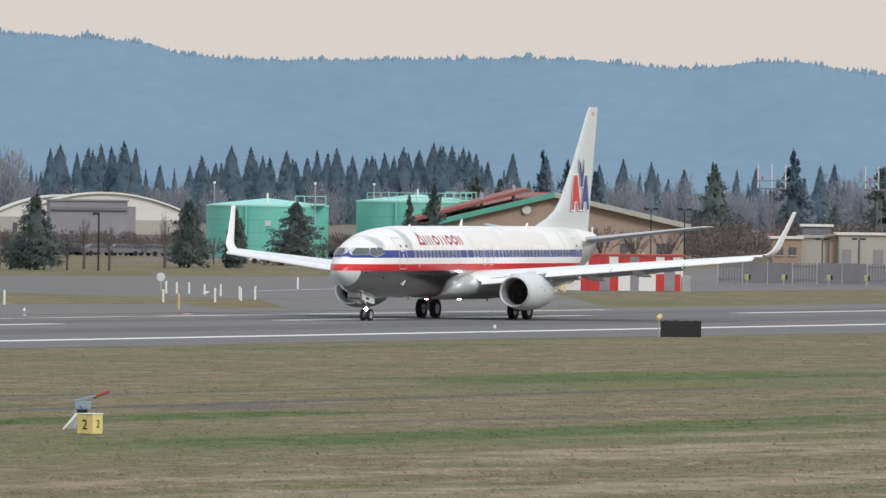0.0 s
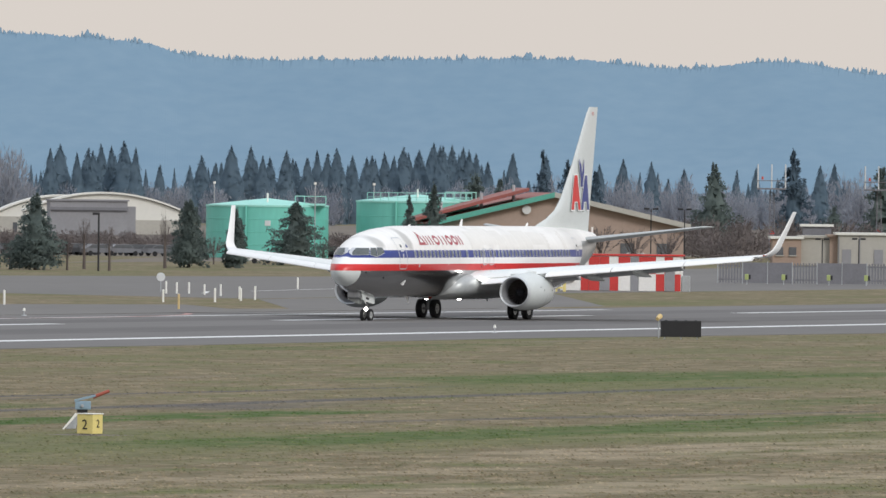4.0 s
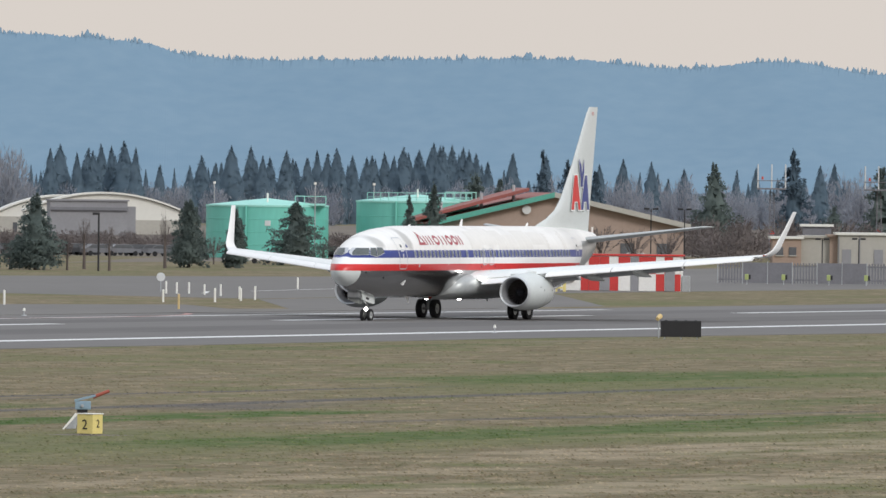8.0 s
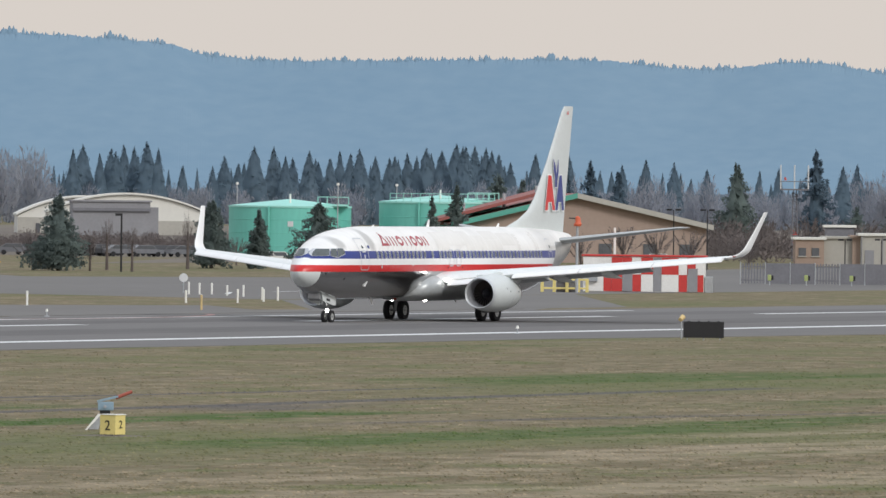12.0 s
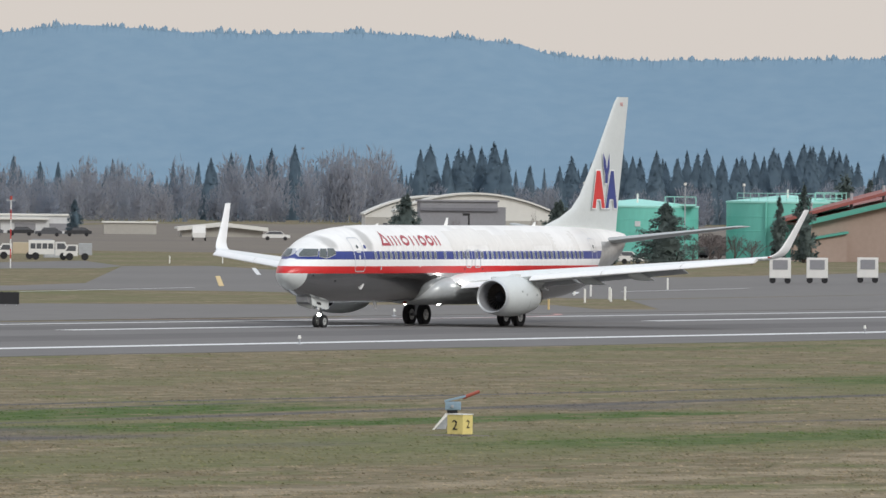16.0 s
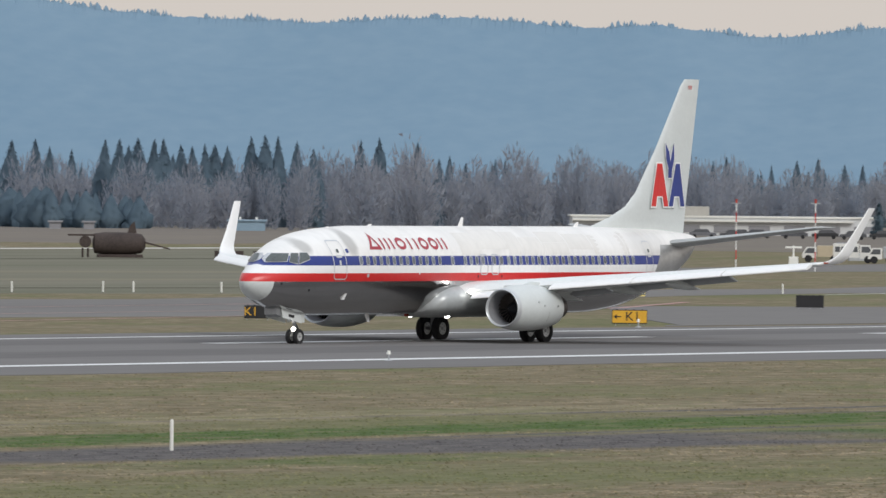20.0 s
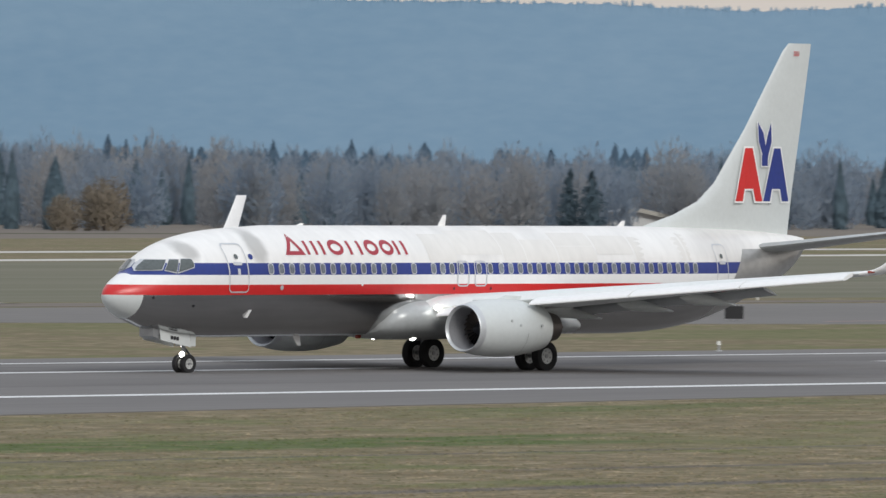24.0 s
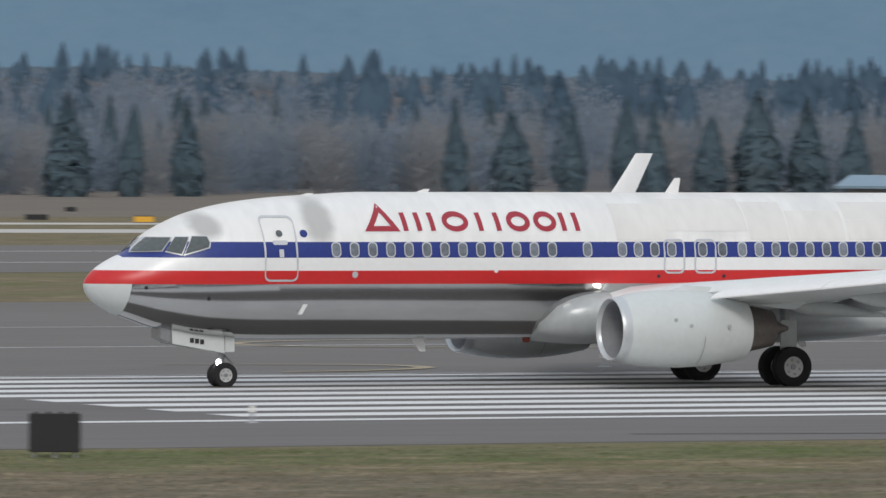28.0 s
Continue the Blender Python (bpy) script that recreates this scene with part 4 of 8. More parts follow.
def plate(name, pts, mat, z, label, category="pavement", rim=0.0):
    """A paved area by its corners, cut so that it follows the fall of the ground."""
    bm = bmesh.new()
    bm.faces.new([bm.verts.new((x, y, 0)) for x, y in pts])
    for i in range(11):
        bmesh.ops.bisect_plane(bm, geom=bm.verts[:] + bm.edges[:] + bm.faces[:], plane_co=(0, 262 + 4 * i, 0), plane_no=(0, 1, 0))
    bmesh.ops.triangulate(bm, faces=bm.faces)
    for v in bm.verts:
        v.co.z = ground_z(v.co.x, v.co.y) + z
    ob = part(name, bm, mat)
    if ob.data.polygons and ob.data.polygons[0].normal.z < 0:
        ob.data.flip_normals()
    return tagged(skirt(ob), label, category, "", "structure")


def skirt(ob):
    """Closes a paved sheet down to the ground along its rim."""
    bm = bmesh.new()
    bm.from_mesh(ob.data)
    rim = [e for e in bm.edges if e.is_boundary]
    low = {}
    for e in rim:
        for v in e.verts:
            if v not in low:
                low[v] = bm.verts.new((v.co.x, v.co.y, v.co.z - 0.08))
    for e in rim:
        a, b = e.verts
        bm.faces.new((a, b, low[b], low[a]))
    bm.to_mesh(ob.data)
    bm.free()
    return ob


def span(a, b, n):
    return [a + (b - a) * i / n for i in range(n + 1)]


sheet("ground", [-6000, -500] + span(0, 600, 12) + [900, 1500, 6000], [-3000, -200, 60, 140, 200, 240] + span(262, 302, 10) + [340, 500, 1200, 6000], M_FIELD, 0, "flat airfield grass, straw brown with green patches", "ground")
RX = span(-40, 900, 94)
rough = random.Random(3)


def near_edge(x):
    """Where the runway's near shoulder meets the grass."""
    return 209.5 - 6.5 * max(0.0, min(1.0, (260.0 - x) / 70.0)) - 5.5 * max(0.0, min(1.0, (x - 430.0) / 60.0))


def runway_sheet():
    bm = bmesh.new()
    rows = []
    for i, x in enumerate(RX):
        near = near_edge(x) + rough.uniform(-0.5, 0.5)
        ys = [near, 216, 232, 252, 261 + 2.5 * (x < 420) + rough.uniform(-0.3, 0.3)]
        rows.append([bm.verts.new((x, y + skew(x), ground_z(x, y) + 0.026)) for y in ys])
    for a, b in zip(rows, rows[1:]):
        for j in range(4):
            bm.faces.new((a[j], b[j], b[j + 1], a[j + 1]))
    return tagged(skirt(part("runway", bm, M_ASPH)), "grey asphalt runway with rubber marks", "runway", "", "structure")


runway_sheet()
sheet("rubber_streak", span(40, 620, 29), [229, 233, 237], M_RUBBER, 0.030, "dark rubber streaks along the runway", "runway", skewed=True)
sheet("rubber_streak", span(40, 620, 29), [246.5, 249.5, 252.5], M_RUBBER, 0.030, "dark rubber streaks along the runway", "runway", skewed=True)
plate("taxiway", ((673, 398), (682, 390), (681, 374), (672, 347), (744, 354), (817, 356), (1093, 476), (950, 452), (849, 431), (813, 447), (890, 509), (873, 510)), M_TAXI, 0.006, "grey taxiway apron beside the field", "taxiway")
plate("taxiway", ((600, 306), (669, 345), (739, 353), (640, 300), (540, 261), (470, 261)), M_TAXI, 0.009, "grey taxiway joining the runway", "taxiway")
plate("service_road", ((800, 500), (830, 520), (926, 546), (873, 510), (848, 498)), M_TAXI, 0.012, "grey service road across the field", "road")
plate("taxiway", ((500, 349), (560, 372), (637, 394), (665, 398), (673, 398), (727, 426), (694, 416), (674, 418), (560, 396)), M_TAXI, 0.015, "grey taxiway crossing the field", "taxiway")
plate("taxiway", ((526, 338), (508, 345), (485, 349), (446, 353), (400, 372), (370, 386), (300, 382), (342, 435), (405, 423), (525, 419), (556, 401), (591, 390), (606, 386), (575, 362)), M_TAXI, 0.018, "grey parallel taxiway", "taxiway")
plate("taxiway", ((425, 264), (500, 309), (538, 338), (575, 362), (592, 353), (610, 342), (630, 331), (612, 318), (640, 306), (600, 290), (545, 264)), M_TAXI, 0.030, "grey turn-off from the runway", "taxiway")
plate("taxiway", ((300, 350), (272, 345), (229, 318), (190, 262), (20, 258), (60, 330), (120, 405), (162, 417), (270, 433), (298, 417), (335, 427)), M_TAXI, 0.021, "wide grey asphalt taxiway with faint lines", "taxiway")
plate("taxiway", ((-50, 430), (193, 497), (331, 530), (480, 560), (382, 613), (233, 601), (-50, 560)), M_TAXI, 0.024, "far grey taxiway", "taxiway")
plate("taxiway_far", ((-100, 660), (259, 668), (500, 636), (602, 629), (848, 677), (1047, 691), (1047, 699), (848, 686), (602, 639), (500, 646), (259, 690), (-100, 684)), M_PALE, 0.006, "pale concrete far taxiway", "taxiway")
plate("taxiway_far", ((-100, 716), (281, 718), (440, 703), (565, 715), (665, 692), (914, 728), (985, 709), (985, 716), (914, 738), (665, 702), (565, 725), (440, 713), (281, 730), (-100, 730)), M_PALE, 0.010, "pale concrete far taxiway", "taxiway")
plate("far_field", ((300, 445), (420, 440), (540, 440), (610, 412), (655, 412), (690, 430), (760, 466), (790, 500), (830, 540), (900, 600), (1010, 660), (1040, 686), (848, 672), (602, 624), (500, 630), (420, 618), (480, 568), (331, 538)), M_FARG, 0.003, "mown winter grass of the far field, greyed for haze", "field")
plate("far_field", ((-200, 780), (420, 770), (700, 800), (1000, 880), (1300, 1000), (1250, 1250), (700, 1150), (-200, 1080)), M_EARTH, 0.006, "brown winter field before the woods", "field")
plate("far_field", ((960, 520), (1060, 560), (1080, 720), (1800, 1050), (2300, 1000), (1300, 560)), M_EARTH, 0.006, "brown winter field behind the parked cars", "field")
plate("far_field", ((1010, 884), (1060, 735), (1100, 745), (1900, 1105), (1900, 1500), (1260, 1252), (1310, 1000)), M_EARTH, 0.006, "brown winter field before the far woods", "field")
plate("bare_ground", ((330, 431), (440, 424), (520, 424), (520, 428), (440, 436), (330, 440)), M_EARTH, 0.030, "bare brown strip beside the taxiway", "field")


def line(name, x0, y0, x1, y1, w, mat=None, z=0.034, skewed=True, label="white painted runway line", grow=0.0):
    """A painted strip along the ground, w metres wide; grow widens it eastwards to fit the camera's view."""
    n = max(1, int(math.hypot(x1 - x0, y1 - y0) / 8))
    d = Vector((x1 - x0, y1 - y0)).normalized()
    o = Vector((-d.y, d.x)) * w / 2
    bm = bmesh.new()
    prev = None
    for i in range(n + 1):
        x, y = x0 + (x1 - x0) * i / n, y0 + (y1 - y0) * i / n
        k = skew(x) if skewed else 0
        g = 1.0 if not grow else 1.0 + grow * min(1.0, max(0.0, (x - 120) / 250))
        q = [bm.verts.new((x + g * s * o.x, y + g * s * o.y + k, ground_z(x + g * s * o.x, y + g * s * o.y) + z)) for s in (1, -1)]
        if prev:
            bm.faces.new((prev[0], prev[1], q[1], q[0]))
        prev = q
    return tagged(part(name, bm, mat or M_MARK), label, "marking", "", "structure")


def curve_line(name, cx, cy, rx, ry, a0, a1, w, mat, label):
    """A painted arc on the ground."""
    bm = bmesh.new()
    prev = None
    for i in range(25):
        t = radians(a0 + (a1 - a0) * i / 24)
        q = []
        for k in (-0.5, 0.5):
            x, y = cx + (rx + k * w) * math.cos(t), cy + (ry + k * w) * math.sin(t)
            q.append(bm.verts.new((x, y, ground_z(x, y) + 0.042)))
        if prev:
            bm.faces.new((prev[0], prev[1], q[1], q[0]))
        prev = q
    return tagged(part(name, bm, mat), label, "marking", "", "structure")


line("edge_line", 0, 219.5, 850, 219.5, 1.15, grow=0.55)
line("edge_line", 0, 256.6, 545, 256.6, 0.75, grow=0.25)
for x0, x1 in ((478, 518), (414, 452), (356, 393), (290, 327), (228, 262), (172, 205), (540, 578), (600, 640)):
    line("centre_line_dash", x0, 245.2, x1, 245.2, 0.9, grow=0.5, label="white centre line dash")
line("threshold_bar", 144.2, 220.2, 144.2, 258.0, 3.0, z=0.038, label="broad white threshold bar")
for i in range(9):
    line("threshold_stripe", 91, 223.4 + 4.1 * i, 137, 223.4 + 4.1 * i, 2.15, label="white threshold stripe")
for y in (225.0, 240.0, 254.0):
    for s in (-1, 1):
        line("arrow_stroke", 147.6, y, 161.5, y + s * 2.2, 0.8, z=0.036 + 0.004 * s, label="white stroke of an arrowhead")
line("arrow_stroke", 150, 250.3, 205, 250.3, 0.8, label="white guide line")
line("guide_line", 160, 226.3, 215, 226.3, 0.45, label="white guide line")
line("shoulder_line", 130, 268, 300, 302, 0.5, M_MARK, 0.030, False, "thin white taxiway line")
line("shoulder_line", 120, 290, 330, 292, 0.4, M_RMARK, 0.034, False, "faded red taxiway line")
line("shoulder_line", 60, 284, 200, 287, 0.6, M_MARK, 0.038, False, "white taxiway line")
line("taxi_line", 60, 330, 250, 345, 0.4, M_MARK, 0.030, False, "thin pale taxiway line")
line("taxi_line", 80, 365, 250, 372, 0.4, M_MARK, 0.030, False, "thin pale taxiway line")
line("taxi_line", 330, 437, 372, 471, 0.6, M_MARK, 0.030, False, "white line on the far taxiway")
for i in range(5):
    line("far_threshold_stripe", 352 + 1.5 * i, 440 + 6.5 * i, 430 + 1.5 * i, 436 + 6.5 * i, 2.2, M_MARK, 0.030, False, "white stripe of a far threshold")
line("far_edge_line", 60, 528, 420, 535, 0.9, M_MARK, 0.030, False, "white edge line of a far taxiway")
line("far_edge_line", 60, 572, 420, 577, 0.9, M_MARK, 0.030, False, "white edge line of a far taxiway")
for x0, x1, y in ((420, 600, 352), (430, 590, 368), (470, 560, 340)):
    line("taxi_line", x0, y, x1, y + 14, 0.5, M_RMARK, 0.030, False, "faded reddish taxiway line")
for x0, y0, x1, y1 in ((720, 372, 760, 380), (700, 366, 712, 372), (806.6, 456, 871.3, 493.2), (816.5, 453.9, 881, 491.5), (655, 392, 700, 402)):
    line("taxi_dash", x0, y0, x1, y1, 0.45, M_MARK, 0.030, False, "short white taxiway mark")
line("taxi_dash", 712.6, 406.5, 790.9, 451.6, 0.45, M_YMARK, 0.030, False, "short yellow taxiway mark")
curve_line("lead_off_line", 152, 338, 11, 6.5, 75, 280, 0.7, M_FAINTY, "curved yellow lead-off line")
curve_line("lead_off_line", 106, 261, 8.5, 5.0, -75, 75, 0.6, M_FAINTY, "curved yellow lead-off line")
curve_line("lead_off_line", 476, 268, 26, 12, 200, 330, 0.5, M_RMARK, "curved faded lead-off line")
line("taxi_line", 540.8, 349.5, 569, 357.0, 0.9, M_RMARK, 0.034, False, "faded pinkish taxiway line")
line("taxi_line", 569, 357.0, 602, 372.0, 0.7, M_RMARK, 0.034, False, "faded pinkish taxiway line")
line("lead_off_line", 541.6, 359.5, 566.7, 373.3, 0.6, M_FAINTY, 0.046, False, "worn orange lead-off line")
line("lead_off_line", 541.6, 359.5, 549.7, 359.0, 0.9, M_RMARK, 0.050, False, "worn pinkish lead-off line")
line("lead_off_line", 549.7, 359.0, 548.0, 352.3, 0.8, M_RMARK, 0.050, False, "worn pinkish lead-off line")
line("shoulder_line", 225, 338.6, 330, 346.0, 0.5, M_MARK, 0.046, False, "white taxiway line")
for x0, y0, x1, y1 in ((545, 460, 613, 442.4), (613, 442.4, 665, 429)):
    line("dark_grass_line", x0, y0, x1, y1, 3.2, M_DKGRASS, 0.020, False, "dark line in the grass")
line("dark_grass_line", 790, 606, 905, 596, 4.5, M_DKGRASS, 0.020, False, "dark line in the grass")
for x0, y0, x1, y1, w in ((640, 486, 735, 462, 10), (705, 522, 790, 502, 13), (690, 466, 745, 452, 6)):
    line("grass_band", x0, y0, x1, y1, w, M_STRAWB, 0.012, False, "straw-coloured mown band of grass")
line("field_road", 560, 880, 980, 900, 14, M_DKGRASS, 0.012, False, "dark track along the edge of the woods")
line("crack", 95, 208, 118, 203, 0.5, M_RUBBER, 0.034, True, "dark tar seam")

# ---- hills and woods ----


# far hills: haze is put into the colour, and that colour also glows
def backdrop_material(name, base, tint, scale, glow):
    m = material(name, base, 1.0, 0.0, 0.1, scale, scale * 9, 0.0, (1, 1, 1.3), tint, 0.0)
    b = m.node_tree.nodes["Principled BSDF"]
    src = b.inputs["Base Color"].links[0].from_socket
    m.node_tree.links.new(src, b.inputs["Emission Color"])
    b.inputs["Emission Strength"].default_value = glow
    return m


M_HILL = backdrop_material("forest_hill_haze_painted", (0.123, 0.190, 0.254), (0.148, 0.214, 0.274), 0.010, 0.45)
def shade_hills_westward(m, x0, x1, low):
    """Puts light and haze into the hills' colour: darker and bluer in the west, paler in the east."""
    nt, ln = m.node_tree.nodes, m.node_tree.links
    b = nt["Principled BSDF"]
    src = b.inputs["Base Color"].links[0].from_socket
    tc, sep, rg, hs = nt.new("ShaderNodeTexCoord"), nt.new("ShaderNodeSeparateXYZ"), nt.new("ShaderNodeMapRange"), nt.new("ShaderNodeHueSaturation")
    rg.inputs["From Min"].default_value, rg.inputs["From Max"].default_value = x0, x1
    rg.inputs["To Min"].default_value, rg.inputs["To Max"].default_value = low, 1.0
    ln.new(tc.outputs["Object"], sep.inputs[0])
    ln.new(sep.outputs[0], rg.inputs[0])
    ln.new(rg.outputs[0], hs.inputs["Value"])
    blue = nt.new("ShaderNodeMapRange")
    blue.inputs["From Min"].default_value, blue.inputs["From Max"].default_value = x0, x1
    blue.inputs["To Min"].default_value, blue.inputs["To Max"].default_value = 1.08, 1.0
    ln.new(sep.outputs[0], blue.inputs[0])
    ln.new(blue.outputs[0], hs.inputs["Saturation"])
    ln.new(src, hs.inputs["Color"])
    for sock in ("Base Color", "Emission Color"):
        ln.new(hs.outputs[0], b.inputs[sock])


shade_hills_westward(M_HILL, 2500, 3700, 0.84)
M_FOOT = backdrop_material("foothill_haze_painted", (0.080, 0.108, 0.135), (0.105, 0.122, 0.140), 0.02, 0.35)
# far and middle trees have distance haze mixed into their colours, bluer and greyer
M_FCON = material("far_needles_haze_tinted", (0.129, 0.186, 0.236), 0.95, 0.0, 0.3, 0.06, 0.6, tint=(0.161, 0.221, 0.267), spec=0.05)
M_MCON = material("middle_needles_haze_tinted", (0.132, 0.190, 0.229), 0.95, 0.0, 0.3, 0.06, 0.6, tint=(0.165, 0.225, 0.258), spec=0.05)
M_FBARE = material("far_twigs_haze_tinted", (0.307, 0.358, 0.438), 0.95, 0.0, 0.3, 0.05, 1.1, stretch=(1, 1, 0.45), tint=(0.471, 0.457, 0.477), spec=0.05)
M_MBARE = material("edge_twigs_haze_tinted", (0.325, 0.375, 0.428), 0.95, 0.0, 0.3, 0.05, 1.4, stretch=(1, 1, 0.45), tint=(0.522, 0.493, 0.466), spec=0.05)
M_GBARE = material("twigs_haze_greyed", (0.295, 0.380, 0.484), 0.95, 0.0, 0.3, 0.05, 1.4, stretch=(1, 1, 0.45), tint=(0.430, 0.468, 0.507), spec=0.05)
M_SCON = material("slope_needles_haze_tinted", (0.115, 0.178, 0.245), 0.95, 0.0, 0.3, 0.06, 0.6, tint=(0.140, 0.205, 0.265), spec=0.05)
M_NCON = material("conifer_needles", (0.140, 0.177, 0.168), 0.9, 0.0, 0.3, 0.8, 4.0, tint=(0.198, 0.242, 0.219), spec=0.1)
M_BARK = material("bark", (0.105, 0.085, 0.075), 0.95, 0.0, 0.25, 2.0, 12.0)


def thin_twigs(m, share):
    """Lets light pass through the mass of twigs from behind."""
    nt, ln = m.node_tree.nodes, m.node_tree.links
    b = nt["Principled BSDF"]
    tr, mix = nt.new("ShaderNodeBsdfTranslucent"), nt.new("ShaderNodeMixShader")
    ln.new(b.inputs["Base Color"].links[0].from_socket, tr.inputs["Color"])
    mix.inputs[0].default_value = share
    ln.new(b.outputs[0], mix.inputs[1])
    ln.new(tr.outputs[0], mix.inputs[2])
    ln.new(mix.outputs[0], nt["Material Output"].inputs["Surface"])


for m in (M_FBARE, M_MBARE, M_GBARE):
    thin_twigs(m, 0.65)
for m in (M_FCON, M_MCON, M_SCON, M_NCON):
    thin_twigs(m, 0.45)

RIDGE = ((15, 1.75), (24, 1.62), (32, 1.45), (40, 1.27), (46, 1.03), (48.1, 1.00), (49.2, 0.975), (50.4, 1.04), (51.6, 1.05), (53, 1.09), (54.2, 1.085), (54.9, 1.00), (56.0, 0.945), (56.8, 0.985), (57.7, 0.93), (58.05, 0.95), (58.8, 0.88), (59.4, 0.942), (60.2, 0.905), (61.2, 0.91), (62.0, 0.862), (62.3, 0.79), (63.1, 0.772), (64.5, 0.792), (65.2, 0.742), (65.8, 0.792), (66.4, 0.725), (68, 0.69), (74, 0.62))
FOOT = ((15, 0.31), (22, 0.30), (24, 0.26), (28, 0.24), (33, 0.18), (38, 0.16), (42, 0.13), (46, 0.08), (50, 0.02), (74, 0.0))
EDGE = ((15, 1050), (21, 1080), (25, 1120), (31, 1200), (36, 1300), (41, 1380), (45, 1420), (49, 1520), (52, 1690), (54, 1790), (57, 1800), (58.6, 2200), (62, 2350), (72, 2350))


def ridge(name, table, d, depth, mat, bump, step, label):
    """A wooded ridge: from its foot up to a skyline roughened by treetops."""
    rnd = random.Random(5 + int(d))
    bm = bmesh.new()
    rows = []
    az = 14.0
    while az < 75:
        e = smooth_table(table, az)[0]
        crest = d * math.tan(radians(e)) + 7.4
        tip = crest - 0.25 * bump + 0.25 * rnd.uniform(-0.6, 1.0) * bump + 0.35 * bump * noise.noise(Vector((az * 1.3, d, 0))) + 0.3 * bump * noise.noise(Vector((az * 6.1, d, 3)))
        col = []
        for k, h in ((0.0, 0.0), (0.25, 0.16), (0.55, 0.46), (0.8, 0.74), (0.97, 0.955), (1.0, None)):
            x, y = polar(az, d - depth * (1 - k))
            zz = tip if h is None else LOW - 0.5 + (crest - LOW) * h + (3.0 * noise.noise(Vector((az * 0.9, k * 3, d))) * k)
            col.append(bm.verts.new((x, y, zz)))
        rows.append(col)
        az += step * rnd.uniform(0.7, 1.3)
    for c0, c1 in zip(rows, rows[1:]):
        for j in range(5):
            bm.faces.new((c0[j], c0[j + 1], c1[j + 1], c1[j]))
    return tagged(part(name, bm, mat), label, "hills", "", "structure")


ridge("backdrop_hills", RIDGE, 4600, 260, M_HILL, 2.2, 0.013, "forested ridge along the horizon, its blue haze painted in")
ridge("backdrop_foothills", FOOT, 3500, 300, M_FOOT, 3.4, 0.008, "dark wooded foothills, haze painted in")


def array_mesh(name, v, f, mat, normals=None):
    """A mesh from arrays of corners and triangles; normals: soft shading directions, as for foliage."""
    if normals is not None:
        face = np.cross(v[f[:, 1]] - v[f[:, 0]], v[f[:, 2]] - v[f[:, 0]])
        wrong = (face * normals[f].sum(1)).sum(-1) < 0
        f = np.where(wrong[:, None], f[:, ::-1], f)
    me = bpy.data.meshes.new(name)
    me.vertices.add(len(v))
    me.vertices.foreach_set("co", np.ascontiguousarray(v, dtype=np.float32).ravel())
    me.loops.add(f.size)
    me.loops.foreach_set("vertex_index", np.ascontiguousarray(f, dtype=np.int32).ravel())
    me.polygons.add(len(f))
    me.polygons.foreach_set("loop_start", np.arange(0, f.size, 3, dtype=np.int32))
    me.update(calc_edges=True)
    me.materials.append(mat)
    me.polygons.foreach_set("use_smooth", np.ones(len(f), dtype=bool))
    if normals is not None:
        me.normals_split_custom_set_from_vertices(normals.tolist())
    return me


def stuff_mesh(name, v, f, mat, label, category, normals=None):
    return tagged(new(name, array_mesh(name, v, f, mat, normals)), label, category, "", "stuff")


def unit(v):
    return v / np.maximum(1e-9, np.linalg.norm(v, axis=-1, keepdims=True))


def slivers(p, q, r, rng):
    """Thin triangles from points p to points q, r wide at the root."""
    side = unit(np.cross(q - p, rng.normal(0, 1, p.shape))) * np.asarray(r)[:, None]
    v = np.stack([p - side, p + side, q], 1).reshape(-1, 3)
    return v, np.arange(len(v)).reshape(-1, 3)


def join(*sets):
    v, f, n = [], [], 0
    for a, b in sets:
        v.append(a)
        f.append(b + n)
        n += len(a)
    return np.concatenate(v), np.concatenate(f)


def lumpy_body(rng, sides, rings, shape, ragged, reach, top):
    """A closed uneven body of revolution about the z axis, for the dense inside of a crown."""
    k = np.linspace(0.0, 1.0, rings)
    lump = 1 + rng.normal(0, ragged * 0.5, (rings, 1)) + rng.normal(0, ragged, (rings, sides))
    th = np.linspace(0, 2 * np.pi, sides, endpoint=False)[None, :] + rng.uniform(-0.2, 0.2, (rings, sides))
    r = shape(k)[:, None] * lump * reach
    v = np.stack([r * np.cos(th), r * np.sin(th), (k[:, None] + rng.normal(0, 0.012, (rings, sides))) * top], -1).reshape(-1, 3)
    f = []
    for i in range(rings - 1):
        for j in range(sides):
            a, b = i * sides + j, i * sides + (j + 1) % sides
            f += [(a, b, a + sides), (b, b + sides, a + sides)]
    return v, np.array(f)


